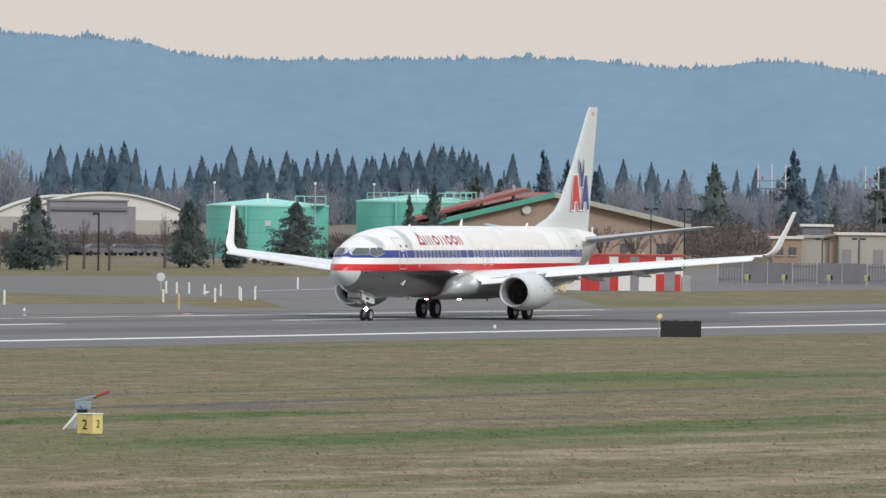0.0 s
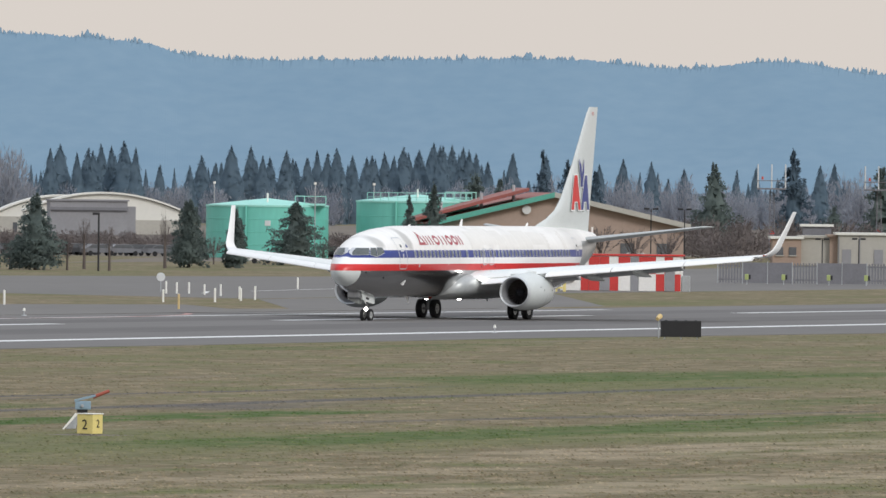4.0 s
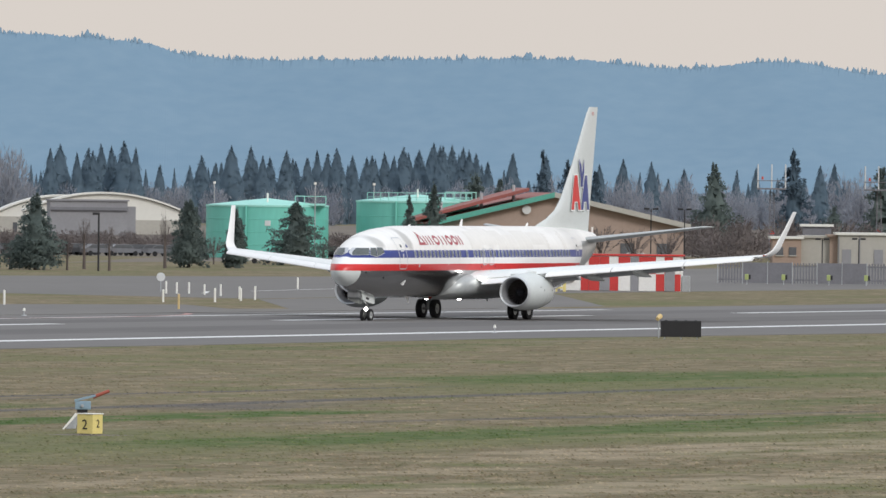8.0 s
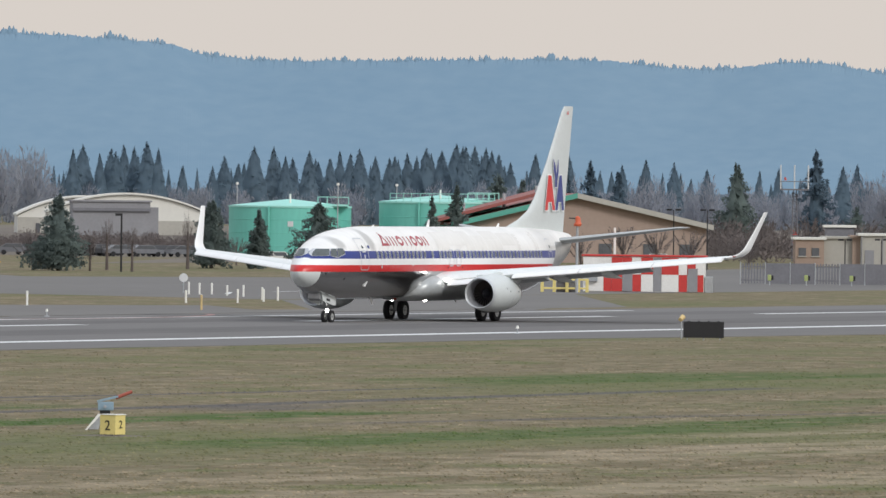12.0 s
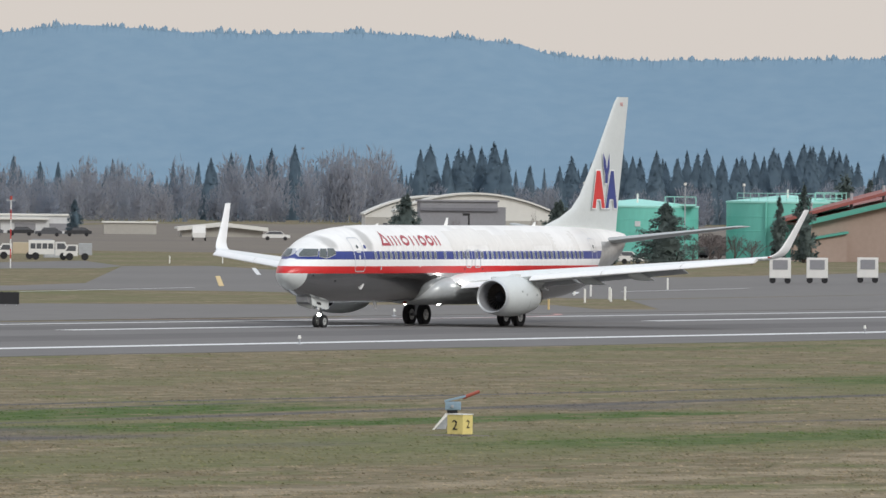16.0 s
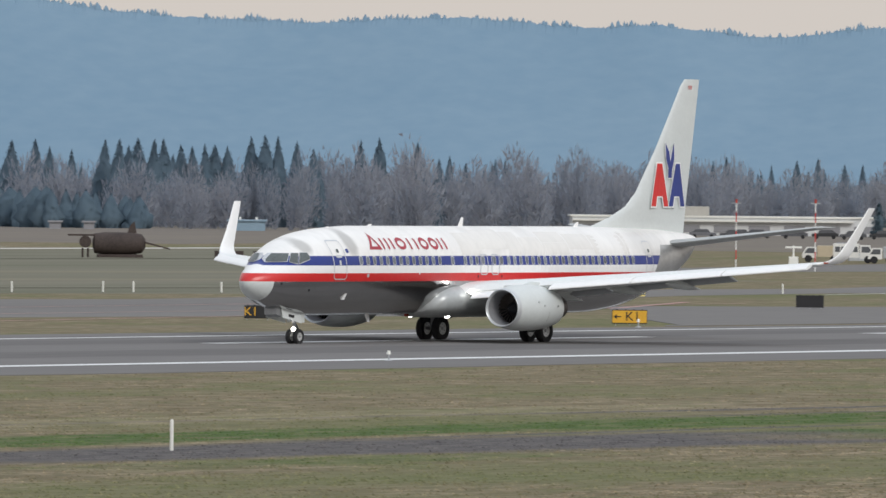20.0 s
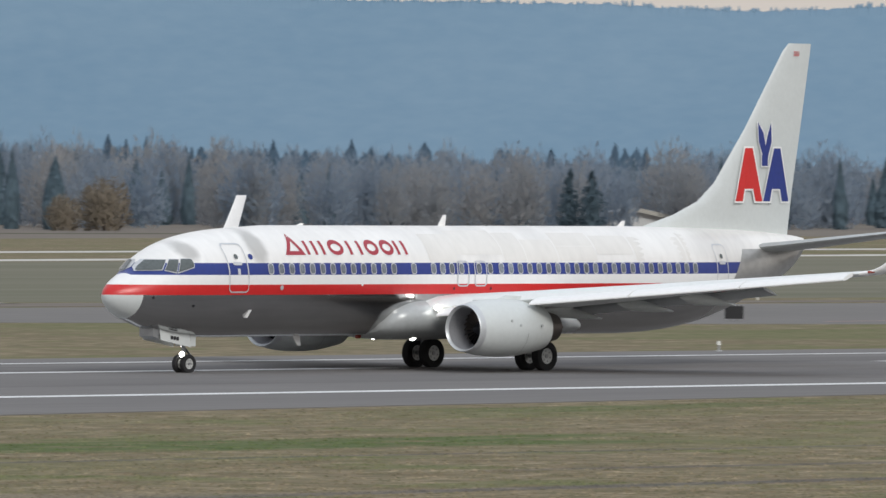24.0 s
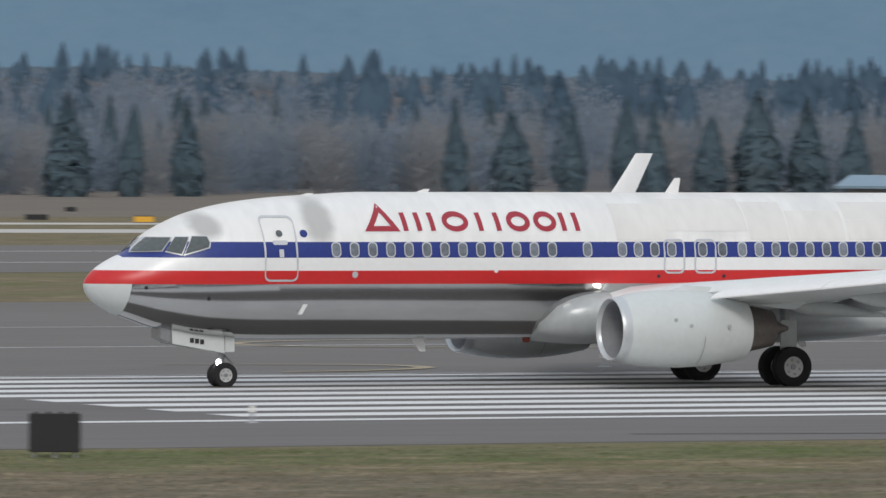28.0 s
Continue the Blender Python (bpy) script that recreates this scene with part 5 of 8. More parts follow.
def conifer_mass(seed, clumps=420, blunt=0.8, ragged=0.14, sides=10, rings=14, foot=0.66):
    """A dense conifer, 1 high and 1 in half width: an uneven pointed body, furred all over with small boughs in loose tiers."""
    rng = np.random.default_rng(seed)
    tiers, phase = rng.uniform(9, 14), rng.uniform(0, 6.28)
    shape = lambda u: (1 - np.clip(u, 0, 0.999)) ** blunt * np.minimum(1.0, foot + 1.1 * u) * (1 + 0.3 * ragged * np.sin(u * 6.28 * tiers / 2 + phase))
    body = lumpy_body(rng, sides, rings, shape, ragged * 0.7, 0.84, 0.97)
    u = rng.uniform(0, 1, clumps) ** 0.9
    t = rng.uniform(0, 6.283, clumps)
    rr = shape(u) * rng.uniform(0.62, 1.0, clumps)
    out = np.stack([np.cos(t), np.sin(t), np.zeros(clumps)], -1)
    p = out * rr[:, None] + np.stack([np.zeros(clumps), np.zeros(clumps), u], -1)
    size = rng.uniform(0.35, 0.9, clumps) * (1.02 - 0.72 * u)
    q = p + out * ((0.16 + ragged) * size)[:, None] + np.stack([np.zeros(clumps), np.zeros(clumps), rng.uniform(-0.045, 0.012, clumps)], -1)
    tang = np.stack([-np.sin(t), np.cos(t), np.zeros(clumps)], -1) * (0.15 * size)[:, None]
    v = np.stack([p - tang, p + tang, q], 1).reshape(-1, 3)
    v[:, 2] += np.repeat(rng.uniform(-0.015, 0.015, clumps), 3)
    spike = slivers(np.array([[0, 0, 0.9], [0, 0, 0.9]]), np.array([[0.02, 0, 1.02], [-0.03, 0.02, 1.0]]), [0.1, 0.1], rng)
    return join(body, (v, np.arange(len(v)).reshape(-1, 3)), spike)


def bare_mass(seed, limbs=7, twigs=5, fine=1.0, shell=1100, crown=0.16):
    """A leafless round crown, 1 high and 1 in half width: rising limbs that fan out into fine twigs, thick inside and thinning to the rim."""
    rng = np.random.default_rng(seed)
    t = rng.uniform(0, 6.283, limbs)
    z0 = rng.uniform(crown * 0.6, 0.42, limbs)
    out = rng.uniform(0.15, 0.82, limbs)
    root = np.stack([0.03 * np.cos(t), 0.03 * np.sin(t), z0], -1)
    tip = np.stack([out * np.cos(t), out * np.sin(t), z0 + (0.92 - z0) * np.sqrt(np.maximum(0.05, 1 - out ** 2)) * rng.uniform(0.7, 1.0, limbs)], -1)
    sets = [slivers(np.array([[0, 0, -0.02]]), np.array([[0, 0, 0.85]]), [0.03], rng), slivers(root, tip, np.full(limbs, 0.012), rng)]
    n = limbs * twigs
    i = rng.integers(0, limbs, n)
    k = rng.uniform(0.35, 1.0, n)[:, None]
    p = root[i] + (tip - root)[i] * k
    d = unit(rng.normal(0, 0.5, (n, 3)) + unit(tip - root)[i] + (0, 0, 0.35))
    sets.append(slivers(p, p + d * rng.uniform(0.05, 0.13, n)[:, None] * (1.6, 1.6, 1.0), rng.uniform(0.006, 0.011, n) * fine, rng))
    if shell:
        # fine twigs through the whole crown, fanning outwards and thinning to the rim
        n = shell
        t, up, r = rng.uniform(0, 6.283, n), rng.uniform(-0.95, 1.0, n), rng.uniform(0.05, 1.12, n) ** 0.6
        flat = np.sqrt(1 - np.clip(up, -0.75, 1) ** 2)
        lobes = 1 + 0.12 * np.sin(3 * t + seed) * np.sin(5 * up + seed * 1.7)
        mid = 0.42
        q = np.stack([flat * r * lobes * np.cos(t), flat * r * lobes * np.sin(t), mid + np.where(up > 0, (1 - mid) * up * lobes, mid * up) * r], -1)
        way = unit(unit(q - (0, 0, mid * 0.3)) * (0.6, 0.6, 0.6) + (0, 0, 0.45) + rng.normal(0, 0.30, (n, 3)))
        size = rng.uniform(0.07, 0.17, n)[:, None] * (1.8, 1.8, 1.0)
        sets.append(slivers(q - way * size, q, rng.uniform(0.014, 0.030, n) * fine, rng))
    return join(*sets)


def plant(kinds, h, w, x, y, z, rng, rounding):
    """One tree of a random kind, turned at random and set to its height and half width, with soft normals that round its crown."""
    v, f = kinds[rng.integers(0, len(kinds))]
    a = rng.uniform(0, 6.283)
    c, s = math.cos(a) * w, math.sin(a) * w
    lean = rng.normal(0, 0.02, 2) * h
    way = np.stack([rounding * (v[:, 0] * math.cos(a) - v[:, 1] * math.sin(a)), rounding * (v[:, 0] * math.sin(a) + v[:, 1] * math.cos(a)), 0.15 + 0.6 * v[:, 2] * rounding + 0.25 * (1 - rounding)], -1)
    soft = unit(unit(way) + rng.normal(0, 0.12, v.shape))
    at = np.stack([x + v[:, 0] * c - v[:, 1] * s + lean[0] * v[:, 2], y + v[:, 0] * s + v[:, 1] * c + lean[1] * v[:, 2], z + v[:, 2] * h], -1)
    return at, f, soft


def wood(name, mat, trees, label, rounding=1.0):
    """Many far trees as one mesh. trees: az, d, foot height, height, half width, kinds."""
    rng = np.random.default_rng(len(trees))
    sets = [plant(kinds, h, w, *polar(az, d), z0, rng, rounding) for az, d, z0, h, w, kinds in trees]
    v, f = join(*[q[:2] for q in sets])
    return stuff_mesh(name, v, f, mat, label, "woods", np.concatenate([q[2] for q in sets]))


def slope_z(az, d):
    """The wooded ground that climbs gently behind the edge of the woods towards the foothills."""
    e = smooth_table(EDGE, az)[0]
    k = min(1.0, max(0.0, (d / e - 1.02) / 1.5))
    share = min(1.0, max(0.0, (54.0 - az) / 8.0))
    return LOW + k * (3 - 2 * k) * k * share * (7.39 - LOW + d * math.tan(radians(0.72 * smooth_table(FOOT, az)[0])))


def slope_sheet():
    bm = bmesh.new()
    rows = []
    for i in range(40):
        az = 12 + 42.5 * i / 39
        rows.append([bm.verts.new((*polar(az, d), slope_z(az, d) + (0.05 if j else -0.3) + rw.uniform(-0.3, 0.3))) for j, d in enumerate([smooth_table(EDGE, az)[0] * (0.99 + 0.1 * m) for m in range(19)])])
    for a, b in zip(rows, rows[1:]):
        for j in range(18):
            bm.faces.new((a[j], a[j + 1], b[j + 1], b[j]))
    return tagged(part("ground_woodland", bm, M_DUFF), "brown leaf-strewn ground rising under the woods", "ground", "", "structure")


rw = random.Random(11)
M_DUFF = material("woodland_floor", (0.100, 0.102, 0.108), 0.95, 0.0, 0.2, 0.02, 0.3, 0.0, (1, 1, 1), (0.15, 0.145, 0.145), 0.05)
slope_sheet()
con = [conifer_mass(100 + i, 420, 0.70 + 0.03 * i, 0.10 + 0.02 * (i % 3)) for i in range(7)]
con_wide = [conifer_mass(120 + i, 700, 0.66 + 0.07 * i, 0.15, foot=0.55) for i in range(5)]
con_low = [conifer_mass(130 + i, 110, 0.46 + 0.07 * i, 0.20, 8, 8) for i in range(6)]
bare = [bare_mass(140 + i) for i in range(8)]
bare_haze = [bare_mass(160 + i, 7, 5, 1.1, 950) for i in range(8)]
bare_far = [bare_mass(150 + i, 5, 4, 2.0, 260) for i in range(6)]
CON_TOP = ((15, 0.10), (21, 0.13), (25, 0.145), (26.5, 0.05), (30, 0.04), (34, 0.09), (36, 0.15), (40, 0.20), (44, 0.17), (46, 0.07), (49, 0.09), (52, 0.14), (56, 0.18), (60, 0.16), (61.3, 0.17), (61.8, 0.20), (62.1, 0.13), (62.35, 0.12), (62.6, 0.19), (63.2, 0.19), (63.9, 0.22), (64.1, 0.15), (64.9, 0.13), (65.9, 0.15), (70, 0.15))
BARE_TOP = ((15, 0.06), (24, 0.05), (30, 0.06), (36, 0.10), (38.5, 0.12), (39.8, 0.17), (40.8, 0.27), (41.3, 0.20), (41.65, 0.255), (42.2, 0.17), (42.42, 0.11), (42.72, 0.11), (42.95, 0.18), (44.2, 0.22), (46.7, 0.175), (49, 0.19), (52, 0.19), (53.05, 0.18), (53.3, 0.245), (53.55, 0.175), (54.6, 0.165), (55.6, 0.165), (56.1, 0.20), (56.5, 0.245), (56.9, 0.265), (58, 0.21), (59, 0.16), (60.3, 0.17), (60.9, 0.21), (61.25, 0.235), (61.5, 0.06), (64, 0.07), (66, 0.14), (70, 0.16))
# the tall conifers that stand out singly: azimuth and height of the tip (degrees)
FIRS_EAST = ((61.47, 0.221), (61.53, 0.248), (61.64, 0.197), (61.69, 0.229), (61.73, 0.207), (61.79, 0.255), (61.84, 0.238), (61.93, 0.267), (61.98, 0.232), (62.12, 0.133), (62.30, 0.126), (62.37, 0.191), (62.44, 0.150), (62.56, 0.251), (62.67, 0.247), (62.73, 0.192), (62.78, 0.184), (62.87, 0.225), (62.94, 0.159), (63.01, 0.181), (63.06, 0.227), (63.10, 0.213), (63.18, 0.241), (63.27, 0.198), (63.34, 0.190), (63.39, 0.199), (63.47, 0.221), (63.52, 0.201), (63.58, 0.254), (63.61, 0.216), (63.67, 0.234), (63.75, 0.277), (63.79, 0.260), (63.82, 0.258), (63.87, 0.266), (63.91, 0.254), (63.96, 0.237), (64.01, 0.220), (64.07, 0.172), (64.22, 0.226), (64.41, 0.219), (64.75, 0.162), (64.88, 0.195), (65.05, 0.179), (65.24, 0.141), (65.66, 0.155), (66.06, 0.168), (66.13, 0.181))
FIRS_MID = ((52.53, 0.15), (52.83, 0.207), (52.93, 0.229), (53.06, 0.188), (53.12, 0.210), (53.66, 0.181), (53.94, 0.226), (54.06, 0.219), (54.13, 0.211), (54.25, 0.219), (54.39, 0.226), (54.48, 0.182), (54.61, 0.150), (54.79, 0.226), (54.89, 0.235), (54.95, 0.197), (55.01, 0.237), (55.10, 0.232), (55.18, 0.242), (55.27, 0.200), (55.34, 0.191), (55.42, 0.207), (55.47, 0.202), (55.55, 0.197), (55.69, 0.253), (55.76, 0.264), (55.85, 0.255), (55.96, 0.227), (56.06, 0.183), (56.32, 0.240), (56.43, 0.251), (56.67, 0.224), (60.23, 0.155), (60.35, 0.185), (60.48, 0.177), (60.60, 0.217), (60.73, 0.238))


# broad conifers before the western woods: azimuth, height of the tip (degrees), half width
FIRS_WEST = ((21.61, 0.137, 3.8), (21.98, 0.071, 1.9), (22.32, 0.107, 2.6), (23.92, 0.132, 2.1), (24.26, 0.05, 3.3), (24.61, 0.085, 2.3), (24.93, 0.154, 2.4), (25.11, 0.105, 2.0), (25.43, 0.022, 2.6), (25.72, 0.175, 4.0), (26.02, 0.143, 3.3), (26.29, 0.043, 2.3), (29.54, 0.03, 1.6), (29.86, -0.08, 1.3), (30.25, -0.077, 1.5), (30.93, 0.196, 2.5), (31.29, 0.097, 1.4))
FIRS_NORTH = ((37.74, 0.131, 2.7), (37.94, 0.049, 1.2), (38.87, 0.123, 1.7), (40.38, 0.218, 2.1), (40.72, -0.133, 1.1), (41.69, 0.127, 2.9), (42.2, -0.02, 1.0), (42.8, 0.035, 2.5), (42.91, 0.019, 1.2), (43.86, 0.01, 3.3), (44.60, 0.104, 1.6), (44.85, 0.065, 2.3))


def broad_firs(table, seed):
    rnd = random.Random(seed)
    out = []
    for az, top, w in table:
        d = smooth_table(EDGE, az)[0] * rnd.uniform(0.945, 0.965)
        out.append((az, d, LOW - 0.3, d * math.tan(radians(top)) + 7.69 - LOW, w * 1.25, con_wide))
    return out


def firs(table, seed, near, far):
    """Single conifers whose tips stand at the heights that table gives."""
    rnd = random.Random(seed)
    out = []
    for az, top in table:
        d = smooth_table(EDGE, az)[0] * rnd.uniform(near, far)
        h = d * math.tan(radians(top)) + 7.39 - LOW
        out.append((az, d, LOW - 0.3, h + 0.3, h * rnd.uniform(0.24, 0.32), con))
    return out


def belt(table, kinds, step, width, near, far, seed, spread, az0=20.6, az1=67.2, clump=-9.0):
    """Trees along the wood's edge, from az0 to az1, their tops under the skyline that table gives (degrees)."""
    rnd = random.Random(seed)
    out = []
    az = az0
    while az < az1:
        d = smooth_table(EDGE, az)[0] * rnd.uniform(near, far)
        top = smooth_table(table, az)[0]
        top = -0.12 + (top + 0.12) * rnd.uniform(*spread)
        z0 = slope_z(az, d) - 0.3
        h = max(5.0, d * math.tan(radians(top)) + 7.39 - z0)
        if noise.noise(Vector((az * 2.3, seed * 7.7, d * 0.004))) > clump:
            out.append((az, d, z0, h, max(1.2, h * rnd.uniform(*width)), kinds))
        az += step(az) * rnd.uniform(0.2, 1.6)
    return out


fir = [lumpy_body(np.random.default_rng(180 + i), 6, 5, lambda u: (1 - u ** (0.9 + 0.25 * i)) * (0.7 + 0.6 * u), 0.18, 1.0, 1.0) for i in range(5)]
crest = []
az = 38.0
while az < 72:
    h = rw.uniform(1.8, 4.8) * (0.85 + 0.7 * noise.noise(Vector((az * 5.0, 2.0, 0))))
    crest.append((az, 4600, 4600 * math.tan(radians(smooth_table(RIDGE, az)[0])) + 7.4 + 0.77 * noise.noise(Vector((az * 1.3, 4600, 0))) - 2.2, h, h * rw.uniform(0.24, 0.42), fir))
    az += rw.uniform(0.003, 0.02)
wood("ridge_treetops", M_HILL, crest, "treetops along the crest of the ridge, blue haze painted in")
wood("far_conifers", M_FCON, firs(FIRS_EAST, 31, 1.0, 1.03) + firs(FIRS_MID, 32, 1.0, 1.03), "far row of dark pointed conifers, haze in their colour")
wood("far_conifers", M_FCON, belt(CON_TOP, con, lambda az: 0.045 if 61.3 < az < 64.2 else 0.08, (0.14, 0.24), 1.03, 1.1, 1, (0.45, 1.0), 50.0), "close ranks of far dark conifers, haze in their colour")
wood("far_bare_trees", M_FBARE, belt(BARE_TOP, bare_haze, lambda az: 0.048, (0.2, 0.40), 0.94, 1.05, 3, (0.35, 1.05), 50.0), "far belt of bare winter trees, haze in their colour", 0.6)
SHRUB_TOP = ((50, -0.10), (53, -0.12), (54.6, -0.06), (55.2, -0.12), (57, -0.14), (60, -0.10), (61, -0.06), (64, -0.05), (68, 0.0))
wood("far_evergreens", M_FCON, belt(SHRUB_TOP, con_low, lambda az: 0.06, (0.3, 0.6), 0.935, 0.95, 22, (0.3, 1.5), 53.9, 55.3, 0.0), "low dark evergreens at the foot of the far woods")
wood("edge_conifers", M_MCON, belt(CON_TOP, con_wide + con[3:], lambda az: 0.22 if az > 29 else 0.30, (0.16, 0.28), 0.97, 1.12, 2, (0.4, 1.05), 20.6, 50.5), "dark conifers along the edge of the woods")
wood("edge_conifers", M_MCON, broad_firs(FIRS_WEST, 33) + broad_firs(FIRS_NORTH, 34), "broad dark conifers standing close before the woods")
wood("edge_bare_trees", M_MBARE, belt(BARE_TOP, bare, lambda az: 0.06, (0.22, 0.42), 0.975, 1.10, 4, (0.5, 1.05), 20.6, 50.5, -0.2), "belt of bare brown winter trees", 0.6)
wood("edge_bare_trees", M_GBARE, belt(BARE_TOP, bare, lambda az: 0.10 if az < 36 else 0.07, (0.22, 0.42), 0.975, 1.10, 14, (0.5, 1.05), 20.6, 50.5, -0.15), "belt of bare winter trees, greyed by haze in their colour", 0.6)
MID_TOP = ((15, 0.22), (24, 0.21), (30, 0.18), (36, 0.16), (41, 0.16), (46, 0.12), (50, 0.12))
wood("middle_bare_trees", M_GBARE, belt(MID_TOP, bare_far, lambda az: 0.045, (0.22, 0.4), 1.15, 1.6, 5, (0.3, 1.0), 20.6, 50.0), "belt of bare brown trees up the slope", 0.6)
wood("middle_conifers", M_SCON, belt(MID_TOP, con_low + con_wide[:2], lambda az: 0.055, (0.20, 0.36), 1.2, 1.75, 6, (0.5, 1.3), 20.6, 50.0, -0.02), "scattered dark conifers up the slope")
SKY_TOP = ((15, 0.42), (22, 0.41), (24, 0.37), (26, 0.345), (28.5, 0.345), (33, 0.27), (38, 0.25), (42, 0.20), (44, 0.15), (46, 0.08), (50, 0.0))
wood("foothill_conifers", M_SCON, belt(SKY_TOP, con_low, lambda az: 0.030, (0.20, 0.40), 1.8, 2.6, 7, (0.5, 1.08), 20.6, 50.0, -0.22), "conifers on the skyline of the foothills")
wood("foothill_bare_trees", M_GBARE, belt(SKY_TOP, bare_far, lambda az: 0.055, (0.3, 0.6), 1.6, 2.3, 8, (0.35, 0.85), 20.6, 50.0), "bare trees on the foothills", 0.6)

# ---- airfield things ----
M_SIGNBLK = material("sign_black", (0.012, 0.012, 0.014), 0.6, 0.0, 0.2, 2.0, 12.0)
M_SIGNYEL = material("sign_yellow", (0.70, 0.38, 0.03), 0.5, 0.0, 0.08, 2.0, 12.0)
M_PALEYEL = material("pale_yellow_box_paint", (0.72, 0.60, 0.22), 0.55, 0.0, 0.1, 3.0, 14.0)
M_STAKE = material("white_plastic_stake", (0.80, 0.79, 0.74), 0.5, 0.0, 0.06, 3.0, 12.0)
M_STEEL = material("galvanised_steel", (0.42, 0.44, 0.46), 0.5, 0.5, 0.15, 3.0, 14.0)
M_BLUEST = material("blue_grey_steel", (0.24, 0.34, 0.42), 0.5, 0.2, 0.12, 3.0, 14.0)
M_ORANGE = material("orange_paint", (0.62, 0.12, 0.05), 0.5, 0.0, 0.1, 3.0, 14.0)
M_REDPAINTED = material("faded_red_paint", (0.36, 0.09, 0.06), 0.55, 0.0, 0.15, 3.0, 14.0)
M_CHKRED = material("checker_red", (0.55, 0.045, 0.04), 0.55, 0.0, 0.12, 1.0, 8.0)
M_CHKWHT = material("checker_white", (0.78, 0.77, 0.74), 0.55, 0.0, 0.08, 1.0, 8.0)
M_TANK = material("sea_green_tank_paint", (0.155, 0.520, 0.430), 0.55, 0.0, 0.08, 0.15, 2.0, 0.0, (1, 1, 0.25))
M_TANKROOF = material("pale_green_tank_roof", (0.330, 0.680, 0.600), 0.6, 0.0, 0.06, 0.3, 2.0)
M_WROOF = material("cream_roof", (0.68, 0.67, 0.62), 0.7, 0.0, 0.05, 0.1, 1.0)
M_WALLW = material("off_white_wall", (0.400, 0.383, 0.344), 0.8, 0.0, 0.08, 0.3, 2.0)
M_WALLG = material("grey_wall", (0.26, 0.26, 0.275), 0.8, 0.0, 0.10, 0.3, 2.0)
M_WALLB = material("brown_beige_wall", (0.360, 0.273, 0.227), 0.85, 0.0, 0.08, 0.3, 2.0)
M_BRICK = material("orange_brown_wall", (0.33, 0.245, 0.195), 0.85, 0.0, 0.10, 0.5, 3.0)
M_GRNROOF = material("green_metal_roof", (0.085, 0.330, 0.260), 0.5, 0.0, 0.08, 0.4, 3.0)
M_REDROOF = material("red_brown_roof", (0.27, 0.085, 0.070), 0.6, 0.0, 0.10, 0.4, 3.0)
M_DKWIN = material("dark_window", (0.10, 0.105, 0.115), 0.25, 0.0, 0.2, 1.0, 6.0)
M_PALEMT = material("pale_grey_sheet_metal", (0.47, 0.51, 0.53), 0.55, 0.1, 0.06, 0.4, 3.0, 0.0, (6, 6, 0.4))
M_HANGAR = material("hangar_sheet_metal", (0.60, 0.61, 0.61), 0.55, 0.1, 0.06, 0.4, 3.0, 0.0, (6, 6, 0.4))
M_FENCE = material("grey_fence", (0.172, 0.172, 0.189), 0.8, 0.0, 0.15, 0.8, 4.0)
M_RUST = material("burnt_rusty_steel", (0.060, 0.045, 0.040), 0.8, 0.2, 0.35, 0.5, 4.0)
# the tank's red is paled towards pink to carry haze
M_REDTANK = material("red_tank_haze_paled", (0.195, 0.088, 0.088), 0.6, 0.0, 0.2, 0.5, 4.0)
M_VAN = material("vehicle_white", (0.72, 0.71, 0.68), 0.4, 0.0, 0.06, 1.0, 6.0)
M_BEIGEV = material("vehicle_beige", (0.50, 0.42, 0.30), 0.4, 0.0, 0.06, 1.0, 6.0)
M_CARDK = material("dark_car_paint", (0.105, 0.108, 0.119), 0.35, 0.0, 0.2, 1.0, 6.0, jitter=0.8)
M_LIMELIT = material("lime_lamp_paint", (0.36, 0.42, 0.16), 0.5, 0.0, 0.1, 2.0, 8.0)
# twig brown paled and greyed, with some haze mixed in
M_BUSHTW = material("shrub_twigs_haze_tinted", (0.180, 0.151, 0.145), 0.95, 0.0, 0.25, 0.5, 4.0, tint=(0.246, 0.211, 0.196))
thin_twigs(M_BUSHTW, 0.4)
M_REDLIT = material("red_lamp_lens", (0.45, 0.06, 0.04), 0.3)
M_YLIT = glowing("amber_lamp_lens", (0.7, 0.36, 0.12), 0.3)


def letters(txt, size, mat, parent, m, name="letters", label=""):
    """Flat raised lettering in the built-in font, as a mesh part."""
    cu = bpy.data.curves.new("text", "FONT")
    cu.body, cu.size, cu.extrude, cu.align_x, cu.align_y = txt, size, 0.004, "CENTER", "CENTER"
    ob = bpy.data.objects.new("text", cu)
    scene.collection.objects.link(ob)
    bpy.context.view_layer.update()
    me = bpy.data.meshes.new_from_object(ob.evaluated_get(bpy.context.evaluated_depsgraph_get()))
    bpy.data.objects.remove(ob)
    bpy.data.curves.remove(cu)
    me.materials.clear()
    me.materials.append(mat)
    o = new(name, me)
    o.parent = parent
    o.matrix_basis = m
    return tagged(o, label)


FACE = pose(0, 0, 0, 90, 0, 0)      # lettering that faces -y


